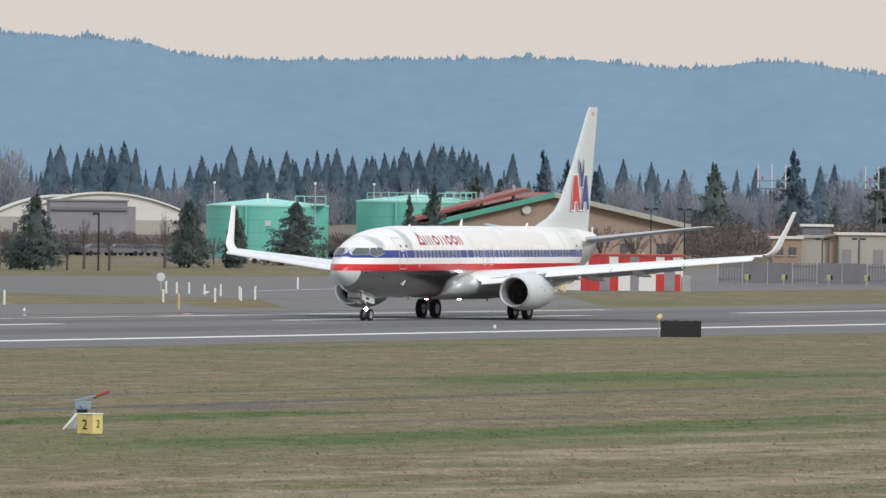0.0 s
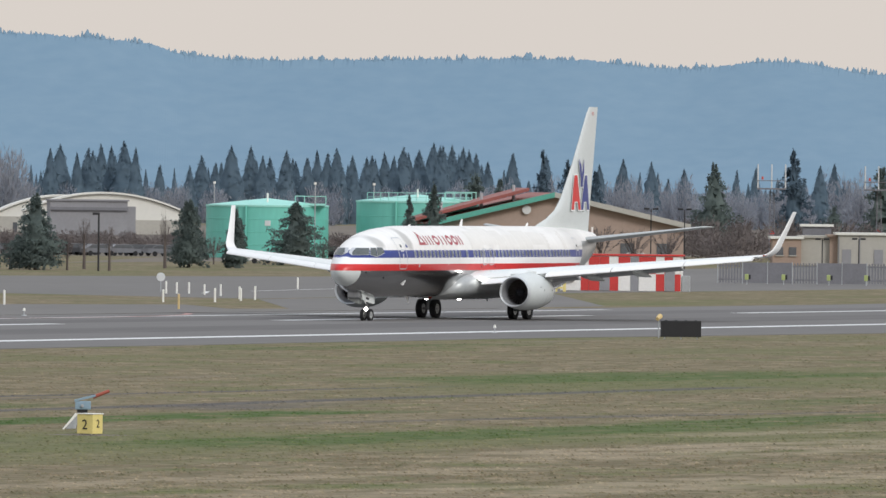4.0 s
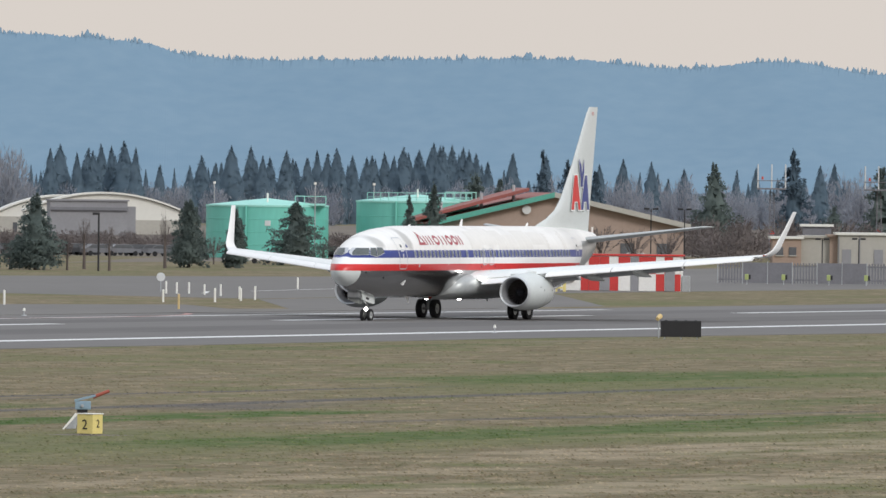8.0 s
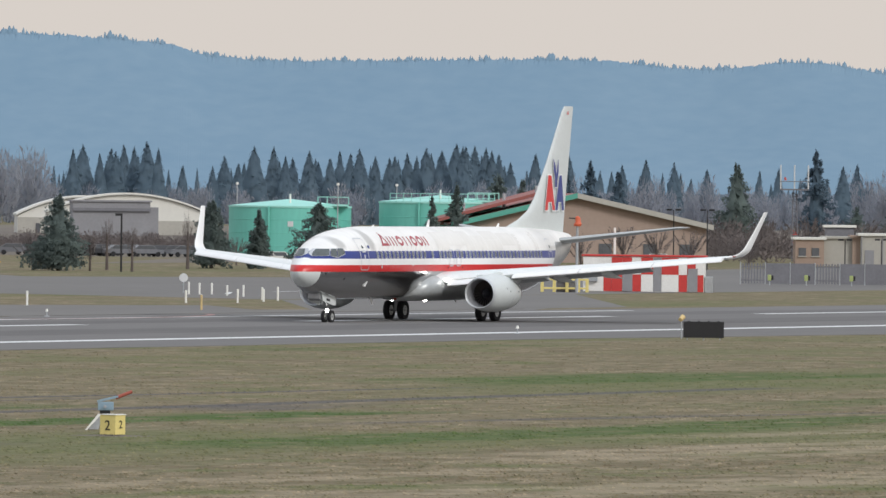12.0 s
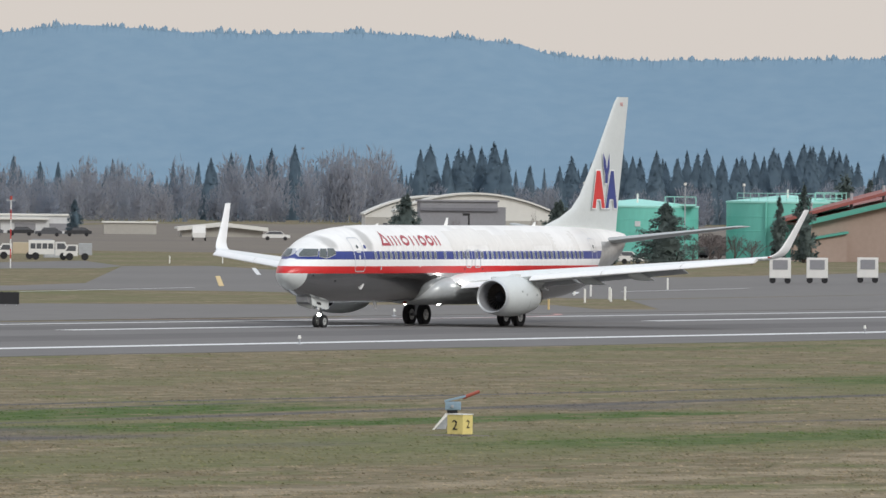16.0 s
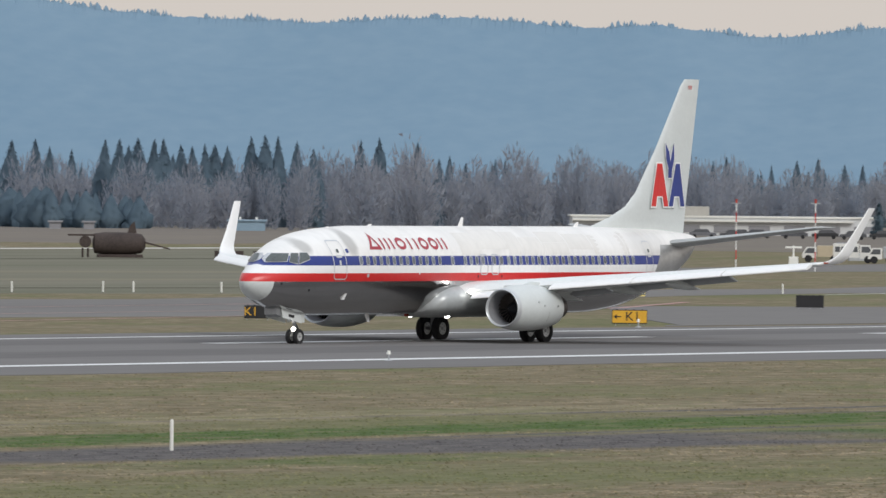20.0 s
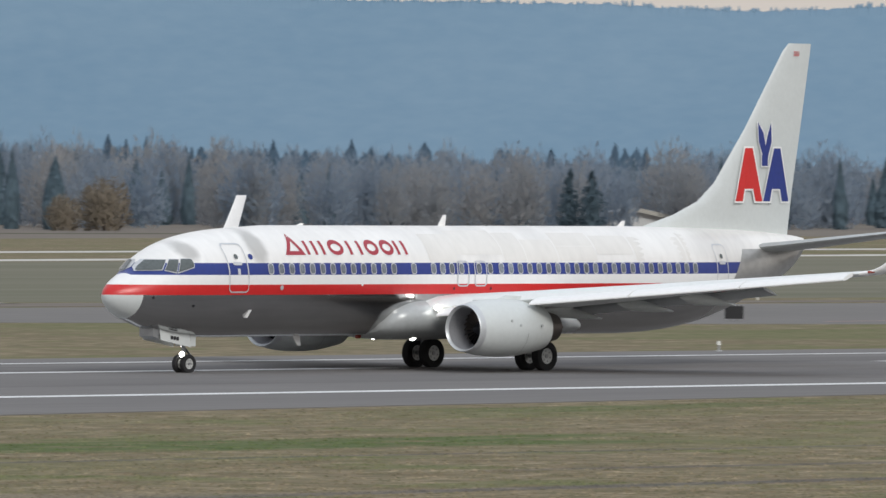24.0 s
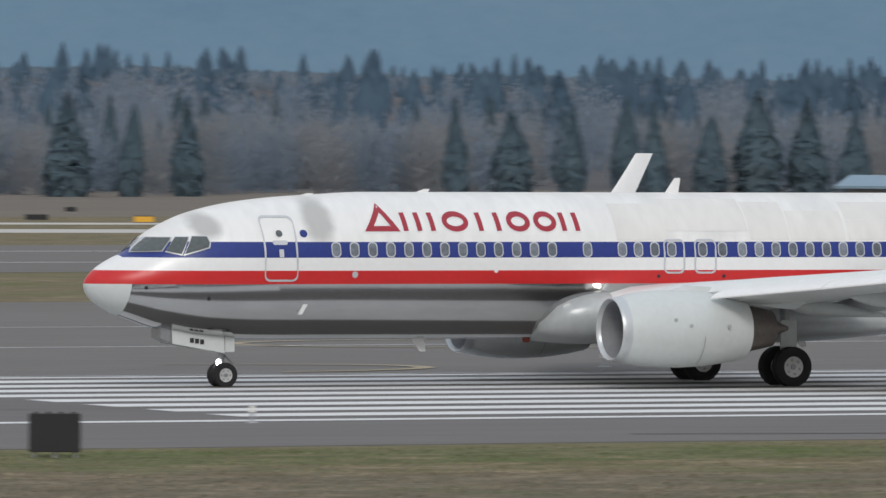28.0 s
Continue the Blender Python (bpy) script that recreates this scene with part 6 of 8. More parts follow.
def board_sign(m, w, h, panels, label, legs=0.12, depth=0.2, category="sign"):
    """A low airfield sign. panels: (from, to, ground, text, ink) as shares of the width; none for a sign seen from behind."""
    s = thing("airfield_sign", m, label, category)
    part("sign_box", box((-w / 2, -depth / 2, legs), (w / 2, depth / 2, legs + h), 0.02), M_SIGNBLK, s)
    for x in (-w * 0.4, 0, w * 0.4):
        part("leg", rod((x, 0, -0.05), (x, 0, legs), 0.03), M_STEEL, s)
    for i in range(4):
        x = -w * 0.36 + w * 0.24 * i
        part("hinge", box((x - 0.05, -0.03, legs + h), (x + 0.05, 0.03, legs + h + 0.035)), M_SIGNBLK, s)
    for a, b, ground_mat, txt, ink in panels:
        x0, x1 = -w / 2 + a * w + 0.03, -w / 2 + b * w - 0.03
        p = part("sign_face", box((x0, -depth / 2 - 0.02, legs + 0.05), (x1, -depth / 2 - 0.002, legs + h - 0.05)), ground_mat, s)
        if txt:
            arrow = txt.startswith("<")
            body = txt.lstrip("<")
            cx = (x0 + x1) / 2 + (0.22 * h if arrow else 0)
            letters(body, h * 0.95, ink, p, Matrix.Translation((cx, -depth / 2 - 0.025, legs + h / 2)) @ FACE, "letters", "sign lettering")
            if arrow:
                ax = x0 + 0.1 * h
                bm = bmesh.new()
                add_box(bm, (ax + 0.1 * h, -depth / 2 - 0.03, legs + h * 0.46), (ax + 0.5 * h, -depth / 2 - 0.022, legs + h * 0.54))
                bm.faces.new([bm.verts.new(q) for q in ((ax, -depth / 2 - 0.026, legs + h * 0.5), (ax + 0.2 * h, -depth / 2 - 0.026, legs + h * 0.68), (ax + 0.2 * h, -depth / 2 - 0.026, legs + h * 0.32))])
                part("arrow", bm, ink, p, "sign arrow")
    return s


# signs before the runway
board_sign(on(440.9, 203.4, -65), 2.05, 0.82, (), "black airfield sign seen from behind, in grass beside the runway")
board_sign(on(76.5, 193.8, -22), 1.12, 0.84, (), "black airfield sign seen from behind, in grass by the threshold")
d1 = thing("distance_sign", on(104.5, 190.7, -29), "black distance sign with a white figure one", "sign")
part("sign_box", box((-0.38, -0.12, 0.05), (0.38, 0.12, 1.30), 0.02), M_SIGNBLK, d1)
letters("1", 1.25, M_MARK, d1, Matrix.Translation((0.0, -0.126, 0.68)) @ FACE, "letters", "white figure one")
part("pad", box((-1.35, -0.45, -0.02), (1.35, 0.3, 0.05), 0.01), M_PALE, d1, "pale concrete pad")
# the numbered yellow box and the tilted projector behind it
b22 = thing("marker_box", on(252.1, 135.6, -98), "pale yellow box with black figures, set in grass", "marker")
part("box_body", box((-0.29, -0.25, 0.04), (0.29, 0.25, 0.62), 0.02), M_PALEYEL, b22)
part("lid", box((-0.31, -0.27, 0.62), (0.31, 0.27, 0.645), 0.01), M_STAKE, b22, "pale worn lid")
letters("2", 0.42, M_SIGNBLK, b22, Matrix.Translation((0.0, -0.26, 0.30)) @ FACE, "letters", "black figure two")
letters("2", 0.34, M_SIGNBLK, b22, Matrix.Translation((0.30, 0.0, 0.33)) @ Matrix.Rotation(radians(90), 4, "Z") @ FACE, "letters", "black figure two")
for x in (-0.2, 0.2):
    part("foot", rod((x, -0.18, -0.08), (x, -0.18, 0.05), 0.025), M_STAKE, b22)
part("soil_patch", box((-1.0, -0.9, -0.05), (1.1, 0.8, 0.006), 0.0), M_EARTH, b22, "trodden bare soil round the box")


def projector(m):
    """A small tilted barrel on a bracket, as beside the marker box."""
    g = thing("light_projector", m, "blue-grey projector with a faded red tilted barrel on a steel stand", "light")
    part("stand", skin([[(-0.50, -0.16, 0), (-0.50, 0.16, 0), (-0.44, 0.16, 0), (-0.44, -0.16, 0)], [(-0.10, -0.16, 0.50), (-0.10, 0.16, 0.50), (-0.02, 0.16, 0.47), (-0.02, -0.16, 0.47)]]), M_STAKE, g, "pale slanting stand")
    part("shield", skin([[(-0.40, -0.12, 0.02), (-0.40, 0.12, 0.02), (-0.1, 0.12, 0.02), (-0.1, -0.12, 0.02)], [(-0.06, -0.12, 0.44), (-0.06, 0.12, 0.44), (0.05, 0.12, 0.44), (0.05, -0.12, 0.44)]]), M_STEEL, g, "grey side plate")
    part("bracket", box((-0.06, -0.1, 0.50), (0.26, 0.1, 0.60), 0.02), M_SIGNBLK, g, "dark bracket")
    part("leg", rod((0.1, 0, 0.0), (0.1, 0, 0.6), 0.035), M_STEEL, g)
    part("housing", box((-0.12, -0.14, 0.60), (0.36, 0.14, 0.86), 0.04), M_BLUEST, g, "blue-grey housing")
    part("hood", skin([[(-0.14, -0.15, 0.84), (-0.14, 0.15, 0.84), (-0.14, 0.15, 0.9), (-0.14, -0.15, 0.9)], [(0.5, -0.1, 1.0), (0.5, 0.1, 1.0), (0.5, 0.1, 1.06), (0.5, -0.1, 1.06)]]), M_BLUEST, g)
    part("barrel", rod((0.42, 0, 0.98), (0.92, 0, 1.18), 0.055, 0.05, 10), M_REDPAINTED, g, "faded red barrel")
    part("knob", rod((0.1, -0.2, 0.72), (0.1, 0.2, 0.72), 0.05), M_STEEL, g)
    return g


projector(on(257.77, 139.03, -61.5))

copy_thing(b22, on(626.8, 391.6, -98))
projector(on(628.9, 396.2, -58.0))


def stake(m, h, label, mat=None, r=0.055):
    s = thing("marker_stake", m, label, "stake", "marker stakes in the grass")
    part("post", rod((0, 0, -0.05), (0, 0, h), r, r, 8), mat or M_STAKE, s)
    part("cap", rod((0, 0, h), (0, 0, h + 0.03), r * 0.9, r * 0.5, 8), M_STAKE, s)
    return s


for x, y, h in ((215.3, 149.5, 0.82), (213.0, 160.8, 0.80)):
    stake(on(x, y), h, "white plastic marker stake in the near grass", None, 0.05)
for x, y, h in ((613.4, 337.1, 1.07), (643.2, 339.8, 0.94), (694.8, 366.8, 1.01), (695.9, 366.4, 0.92), (697.3, 366.0, 0.92), (691.6, 361.6, 0.82), (648.2, 338.0, 1.03), (686.0, 357.2, 0.91), (667.1, 345.7, 0.97), (657.3, 340.5, 0.96), (665.3, 343.4, 1.05), (741.1, 378.4, 0.98)):
    stake(on(x, y), h, "white marker stake beside the taxiway", None, 0.085)
for x, y in ((657.5, 397.4), (620.5, 401.2), (634.0, 397.1), (593.2, 426.8), (601.8, 424.4), (604.7, 423.6), (610.2, 419.2), (554.8, 434.7), (552.3, 429.9), (568.5, 433.9), (450.8, 426.4), (540, 436), (520, 432), (500, 434), (911.8, 526.7), (921.2, 525.4)):
    stake(on(x, y), 0.8, "pale marker post beside the taxiway", None, 0.07)
stake(on(606.0, 318.9), 1.1, "yellow-brown marker post beside the taxiway", M_YMARK, 0.08)


def edge_light(m):
    s = thing("edge_light", m, "small white runway edge light on a short stem", "light", "runway edge lights")
    part("base", rod((0, 0, -0.02), (0, 0, 0.05), 0.16, 0.14, 10), M_STEEL, s)
    part("stem", rod((0, 0, 0.05), (0, 0, 0.28), 0.035), M_STEEL, s)
    part("lens", rod((0, 0, 0.28), (0, 0, 0.44), 0.085, 0.05, 10), M_STAKE, s)
    return s


el = edge_light(on(449.5, 218.0))
for i in range(1, 9):
    x = 449.5 - 60 * i
    copy_thing(el, on(x, 218.0 + skew(x)))
for i in range(8):
    x = 480 - 60 * i
    copy_thing(el, on(x, 262.5 + skew(x)))
sl = thing("sign_light", on(443.2, 205.7), "small brown lamp on a stem in the grass", "light")
part("stem", rod((0, 0, 0), (0, 0, 0.95), 0.03), M_STEEL, sl)
part("lamp_head", rod((-0.16, 0, 0.98), (0.16, 0, 1.12), 0.10, 0.14, 10), M_YMARK, sl)
# signs beyond the runway
Y, K = M_SIGNYEL, M_SIGNBLK
board_sign(on(579.8, 348.2, -59), 1.95, 0.85, (), "black airfield sign seen from behind, by a taxiway")
board_sign(on(499.3, 312.7, -58), 2.15, 0.85, ((0, 1, Y, "<K1", K),), "yellow taxiway sign with an arrow and black letters")
board_sign(on(492.6, 335.7, -56), 1.6, 0.80, ((0, 0.5, K, "K1", Y), (0.5, 1, K, "", Y)), "black location sign with yellow letters")
board_sign(on(463.7, 368.9, -51), 1.45, 0.80, ((0, 0.62, Y, "<", K), (0.62, 1, K, "T", Y)), "yellow and black taxiway sign")
board_sign(on(427.4, 372.8, -48), 1.1, 0.75, (), "black airfield sign seen from behind, by a taxiway")
board_sign(on(409.4, 381.0, -47), 1.15, 0.85, ((0, 1, Y, "", K),), "plain yellow airfield sign")
board_sign(on(426.3, 441.1, -44), 0.9, 0.42, (), "small black airfield sign seen from behind")
board_sign(on(292.4, 335.7, -41), 3.45, 0.84, ((0, 0.36, Y, "<A", K), (0.37, 0.63, K, "E", Y)), "long taxiway sign with yellow and black panels")
board_sign(on(282.9, 358.0, -38), 0.7, 0.78, ((0.1, 0.9, M_RUST, "", Y),), "narrow black airfield sign")
board_sign(on(178.6, 385.8, -25), 3.74, 0.80, ((0, 0.68, Y, "<K  T", K), (0.68, 0.82, K, "", Y), (0.82, 1, Y, "K", K)), "long yellow taxiway sign with black letters")
board_sign(on(187.4, 403.0, -25), 0.8, 1.1, ((0, 1, Y, "", K),), "yellow airfield sign behind another")
board_sign(on(202.7, 380.7, -28), 1.67, 0.85, ((0, 0.5, Y, "", K), (0.5, 1, Y, "", K)), "yellow airfield sign in two panels")
board_sign(on(170.6, 313.0, -28.5), 1.78, 0.95, ((0.45, 1, Y, "", K),), "half yellow, half black airfield sign")
for x, y, w, h in ((280.7, 528.6, 2.46, 0.6), (313.9, 670.8, 1.96, 0.55), (274.1, 588.5, 2.36, 0.5), (313.7, 664.1, 0.8, 0.5), (290.1, 739.2, 1.9, 0.45), (318.8, 804.0, 1.0, 0.4)):
    board_sign(on(x, y, -25), w, h, (), "small black sign on the far field")
board_sign(on(291.9, 720.1, -22), 1.64, 0.55, ((0, 1, Y, "", K),), "small yellow sign on the far field")
board_sign(on(519.9, 344.5, -55), 1.1, 0.36, ((0, 0.55, M_YMARK, "", K),), "small ochre and black sign beside the taxiway", 0.35)
cs = thing("round_sign", on(705.4, 372.9, -62), "round pale sign on a post by the taxiway", "sign")
part("post", rod((0, 0, 0), (0, 0, 1.5), 0.05), M_STEEL, cs)
bm = bmesh.new()
bmesh.ops.create_cone(bm, cap_ends=True, segments=24, radius1=0.36, radius2=0.36, depth=0.05, matrix=Matrix.Translation((0, -0.06, 1.25)) @ Matrix.Rotation(radians(90), 4, "X"))
part("disc", bm, M_HANGAR, cs)
ds = thing("warning_sign", on(841.1, 465.9, -61), "yellow diamond warning sign on a post", "sign")
part("post", rod((0, 0, 0), (0, 0, 1.2), 0.05), M_STEEL, ds)
bm = box((-0.38, -0.03, -0.38), (0.38, 0.03, 0.38))
bmesh.ops.rotate(bm, verts=bm.verts, matrix=Matrix.Rotation(radians(45), 3, "Y"))
bmesh.ops.translate(bm, verts=bm.verts, vec=(0, -0.06, 1.1))
part("plate", bm, M_SIGNYEL, ds)
part("mark", box((-0.2, -0.1, 1.0), (0.2, -0.09, 1.2)), M_SIGNBLK, ds)

# ---- checkered hut and its neighbours ----
hut = thing("equipment_hut", spot(64.90, 846, 0, -4), "red and white checkered equipment hut beside the apron", "hut")
part("hut_body", box((-5.6, -1.5, 0), (5.0, 1.5, 3.1), 0.02), M_CHKWHT, hut)
# columns from the hut's western end: from, to, upper panel red, lower panel red
for x0, x1, up, low in ((-5.6, -3.8, 0, 0), (-3.8, -3.1, 0, 1), (-3.1, -2.15, 1, 1), (-2.15, -1.3, 1, 0), (-1.3, -0.5, 0, 1), (-0.5, 0.55, 1, 0), (1.3, 2.8, 1, 0), (2.8, 3.55, 0, 1), (3.55, 4.3, 1, 0), (4.3, 5.0, 0, 1)):
    for red, z0, z1 in ((low, 0.05, 1.53), (up, 1.55, 3.03)):
        part("checker_panel", box((x0 + 0.01, -1.56, z0), (x1 - 0.01, -1.505, z1)), M_CHKRED if red else M_CHKWHT, hut)
# no doorway is cut: a flat grey panel stands for it
part("recess", box((0.57, -1.54, 0.05), (1.28, -1.505, 3.0)), M_WALLG, hut, "flat grey panel for a recessed doorway")
part("hut_roof", box((-5.75, -1.65, 3.1), (5.15, 1.65, 3.26), 0.03), M_CHKRED, hut, "red flat roof")
for x in (-2.1, 3.62):
    part("hut_door", box((x, -1.63, 0.05), (x + 0.85, -1.57, 2.1), 0.01), M_WALLG, hut, "grey door")
part("vent_box", box((-5.2, -1.95, 0.9), (-4.3, -1.57, 1.7), 0.03), M_STEEL, hut)
part("side_box", box((5.05, -0.8, 0), (5.7, 0.6, 1.4), 0.03), M_STEEL, hut)
mast = thing("windsock", spot(64.477, 834), "limp orange windsock on a pale pole beside the hut", "windsock")
part("pole", rod((0, 0, 0), (0, 0, 6.4), 0.14, 0.10), M_STEEL, mast)
part("arm", rod((0, 0, 6.4), (-0.75, 0, 6.45), 0.05), M_SIGNBLK, mast, "dark swivel arm")
part("sock", skin([[(dx + r * math.cos(t), r * math.sin(t), z) for t in [2 * math.pi * j / 14 for j in range(14)]] for dx, r, z in ((0.0, 0.10, 6.62), (0.03, 0.22, 6.5), (0.06, 0.24, 6.15), (0.03, 0.36, 5.92), (0.0, 0.30, 5.75))]), M_ORANGE, mast, "orange fabric sock", True)
whip = thing("whip_mast", spot(64.70, 849, 0), "thin white mast behind the hut", "mast")
part("pole", rod((0, 0, 0), (0, 0, 5.6), 0.13, 0.10), M_STAKE, whip)
part("foot", box((-0.4, -0.4, 0), (0.4, 0.4, 0.25), 0.02), M_PALE, whip)
cage = thing("equipment_cage", spot(64.405, 836), "dull yellow pipe cage round a dark box in the grass", "cage")
for x in (-1.95, -0.9, 0.2, 1.2, 1.95):
    part("cage_post", box((x - 0.14, -0.6, 0), (x + 0.14, -0.4, 1.2), 0.03), M_PALEYEL, cage)
for z in (0.35, 1.1):
    part("cage_rail", box((-2.0, -0.62, z - 0.08), (2.0, -0.44, z + 0.08), 0.02), M_PALEYEL, cage)
part("inner_box", box((-0.7, -0.3, 0), (0.9, 0.7, 0.95), 0.04), M_FENCE, cage, "dark box inside")
for az, d in ((63.62, 900), (63.84, 905), (64.14, 915)):
    tr = thing("equipment_trailer", spot(az, d), "white boxy trailer parked by the buildings", "trailer", "trailers by the building")
    part("trailer_body", box((-1.0, -1.0, 0.5), (1.0, 1.0, 2.4), 0.06), M_VAN, tr)
    part("louvre", box((-0.7, -1.03, 1.3), (0.7, -1.0, 2.2)), M_WALLG, tr)
    for s in (-1, 1):
        part("tyre", rod((s * 0.7, -0.9, 0.3), (s * 0.7, 0.9, 0.3), 0.3, 0.3, 14), M_TYRE, tr)


def fence(m, n, label):
    f = thing("fence", m, label, "fence")
    for i in range(n + 1):
        part("post", rod((i * 2.4, 0, 0), (i * 2.4, 0, 2.15), 0.05), M_STEEL, f)
    for i in range(n):
        if i % 3:
            part("fence_panel", box((i * 2.4 + 0.05, -0.03, 0.08), (i * 2.4 + 2.35, 0.03, 2.05), 0.0), M_FENCE, f)
        else:
            for j in range(8):
                x = i * 2.4 + 0.16 + 0.28 * j
                part("slat", box((x, -0.03, 0.08), (x + 0.16, 0.03, 2.0 + 0.05 * (j % 2)), 0.0), M_FENCE, f)
            for z in (0.4, 1.7):
                part("rail", box((i * 2.4 + 0.05, 0.035, z - 0.06), (i * 2.4 + 2.35, 0.08, z + 0.06), 0.0), M_FENCE, f)
    return f


fence(spot(65.45, 930, 0, -3), 22, "grey slatted fence beside the apron")
for a in (65.624, 65.842, 66.111, 66.333):
    lf = thing("flood_lamp", spot(a, 921), "lime green flood lamp on a stand before the fence", "lamp", "lamps before the fence")
    part("stand", rod((0, 0, 0), (0, 0, 0.5), 0.06), M_STEEL, lf)
    part("lamp_head", box((-0.2, -0.2, 0.45), (0.15, 0.2, 1.0), 0.05), M_LIMELIT, lf)
    part("lens", box((0.16, -0.15, 0.5), (0.36, 0.15, 0.95), 0.03), M_SIGNBLK, lf)


def windows(parent, xs, y, z0, z1, w, mat=None, name="window"):
    for x in xs:
        p = part(name, box((x - w / 2, y - 0.10, z0), (x + w / 2, y - 0.02, z1)), mat or M_DKWIN, parent)
        if name == "window":
            part("sill", box((x - w / 2 - 0.08, y - 0.18, z0 - 0.12), (x + w / 2 + 0.08, y - 0.02, z0)), M_WALLW, p)


def flat_house(m, w, d, h, wall, roof, label, name="low_building"):
    b = thing(name, m, label, "building")
    part("wall", box((-w / 2, 0, -0.2), (w / 2, d, h)), wall, b)
    part("roof", box((-w / 2 - 0.3, -0.3, h), (w / 2 + 0.3, d + 0.3, h + 0.3), 0.03), roof, b)
    return b


def gable_house(m, w, d, eave, peak, wall, roof, trim, label, off=0.0, name="gabled_building", trim2=None):
    """A gable-ended building whose end faces the viewer; the peak stands off to a side by off."""
    b = thing(name, m, label, "building")
    px = off
    outline = [(-w / 2, -0.2), (w / 2, -0.2), (w / 2, eave), (px, peak), (-w / 2, eave)]
    part("wall", skin([[(x, 0, z) for x, z in outline], [(x, d, z) for x, z in outline]]), wall, b)
    for x0, x1 in ((-w / 2, px), (w / 2, px)):
        s = -1 if x0 < px else 1
        ex = x0 + s * 0.8
        ez = eave - 0.8 * (peak - eave) / abs(px - x0)
        part("roof_slope", skin([[(ex, -1.0, ez + 0.05), (x1, -1.0, peak + 0.05), (x1, -1.0, peak + 0.35), (ex, -1.0, ez + 0.35)], [(ex, d + 1, ez + 0.05), (x1, d + 1, peak + 0.05), (x1, d + 1, peak + 0.35), (ex, d + 1, ez + 0.35)]]), roof, b)
        part("fascia", skin([[(ex, -1.1, ez - 0.25), (x1, -1.1, peak - 0.25), (x1, -1.1, peak + 0.4), (ex, -1.1, ez + 0.4)], [(ex, -1.0, ez - 0.25), (x1, -1.0, peak - 0.25), (x1, -1.0, peak + 0.4), (ex, -1.0, ez + 0.4)]]), trim if s < 0 or not trim2 else trim2, b, "roof edge board")
    return b


big = gable_house(spot(64.50, 1185, 0, 6), 31.0, 30.0, 4.6, 8.2, M_WALLB, M_REDROOF, M_GRNROOF, "brown gabled building with a green and red roof", -0.6, trim2=M_WALLW)
part("upper_roof", skin([[(-17.5, 1.5, 4.9), (-3.5, 1.5, 8.7), (-3.5, 1.5, 9.1), (-17.5, 1.5, 5.3)], [(-17.5, 18, 4.9), (-3.5, 18, 8.7), (-3.5, 18, 9.1), (-17.5, 18, 5.3)]]), M_REDROOF, big, "red-brown raised roof")
part("lean_to", skin([[(-17, -4, 0), (-10.5, -4, 0), (-10.5, -4, 3.4), (-17, -4, 2.2)], [(-17, 0, 0), (-10.5, 0, 0), (-10.5, 0, 3.4), (-17, 0, 2.2)]]), M_WALLB, big)
part("lean_to_roof", skin([[(-17.4, -4.4, 2.2), (-10.3, -4.4, 3.5), (-10.3, -4.4, 3.75), (-17.4, -4.4, 2.45)], [(-17.4, 0, 2.2), (-10.3, 0, 3.5), (-10.3, 0, 3.75), (-17.4, 0, 2.45)]]), M_GRNROOF, big)
windows(big, (3.0, 8.5, 13.0), 0, 1.0, 2.4, 1.6)
part("vent", rod((-4.0, -0.4, 6.4), (-4.0, 0.0, 6.4), 0.55, 0.5, 14), M_HANGAR, big, "round pale vent")
for x in (-14, -9, -5):
    part("roof_vent", rod((x, 6, 5), (x, 6, 7.2 + 0.25 * (x + 14)), 0.2), M_STEEL, big)
lowb = flat_house(spot(66.39, 1178, 0, 2), 9.4, 9.0, 3.75, M_WALLW, M_WROOF, "flat-roofed beige building with a white roof edge and grey doors")
windows(lowb, (-3.6, 0.3, 3.4), 0, 0.2, 2.0, 1.1, M_WALLG, "door")
for x in (-4.55, -2.0, 2.2):
    part("downpipe", rod((x, -0.1, 0), (x, -0.1, 3.7), 0.06), M_WALLG, lowb)
flat_house(spot(66.137, 1178.6, 0, 2), 0.95, 8.0, 3.5, M_BRICK, M_BRICK, "narrow orange-brown link between two beige buildings")
flat_house(spot(66.03, 1179.2, 0, 2), 3.5, 8.0, 3.35, M_WALLW, M_WALLW, "plain beige flat-roofed building")
low2 = flat_house(spot(65.86, 1178, 0, 2), 3.5, 8.0, 3.2, M_BRICK, M_WROOF, "orange-brown flat-roofed building beside a fence")
windows(low2, (-0.9, 0.7), 0, 1.2, 2.2, 0.9)
# the shade under the canopy is built as a dark solid block
flat_house(spot(66.037, 1189, 0, 2), 3.5, 3.0, 4.7, M_FENCE, M_WROOF, "thin pale canopy roof on a dark block in place of its shade")
for az, d, h in ((66.07, 1140, 3.4), (66.287, 1142, 3.45), (65.25, 1100, 6.8), (65.05, 1105, 6.8)):
    lp = thing("street_lamp", spot(az, d), "thin dark lamp post with two heads", "lamp", "lamp posts by the buildings")
    part("pole", rod((0, 0, 0), (0, 0, h), 0.08, 0.06), M_SIGNBLK, lp)
    for s in (-1, 1):
        part("lamp_head", box((s * 0.5 - 0.32, -0.2, h - 0.1), (s * 0.5 + 0.32, 0.2, h + 0.12), 0.03), M_SIGNBLK, lp)


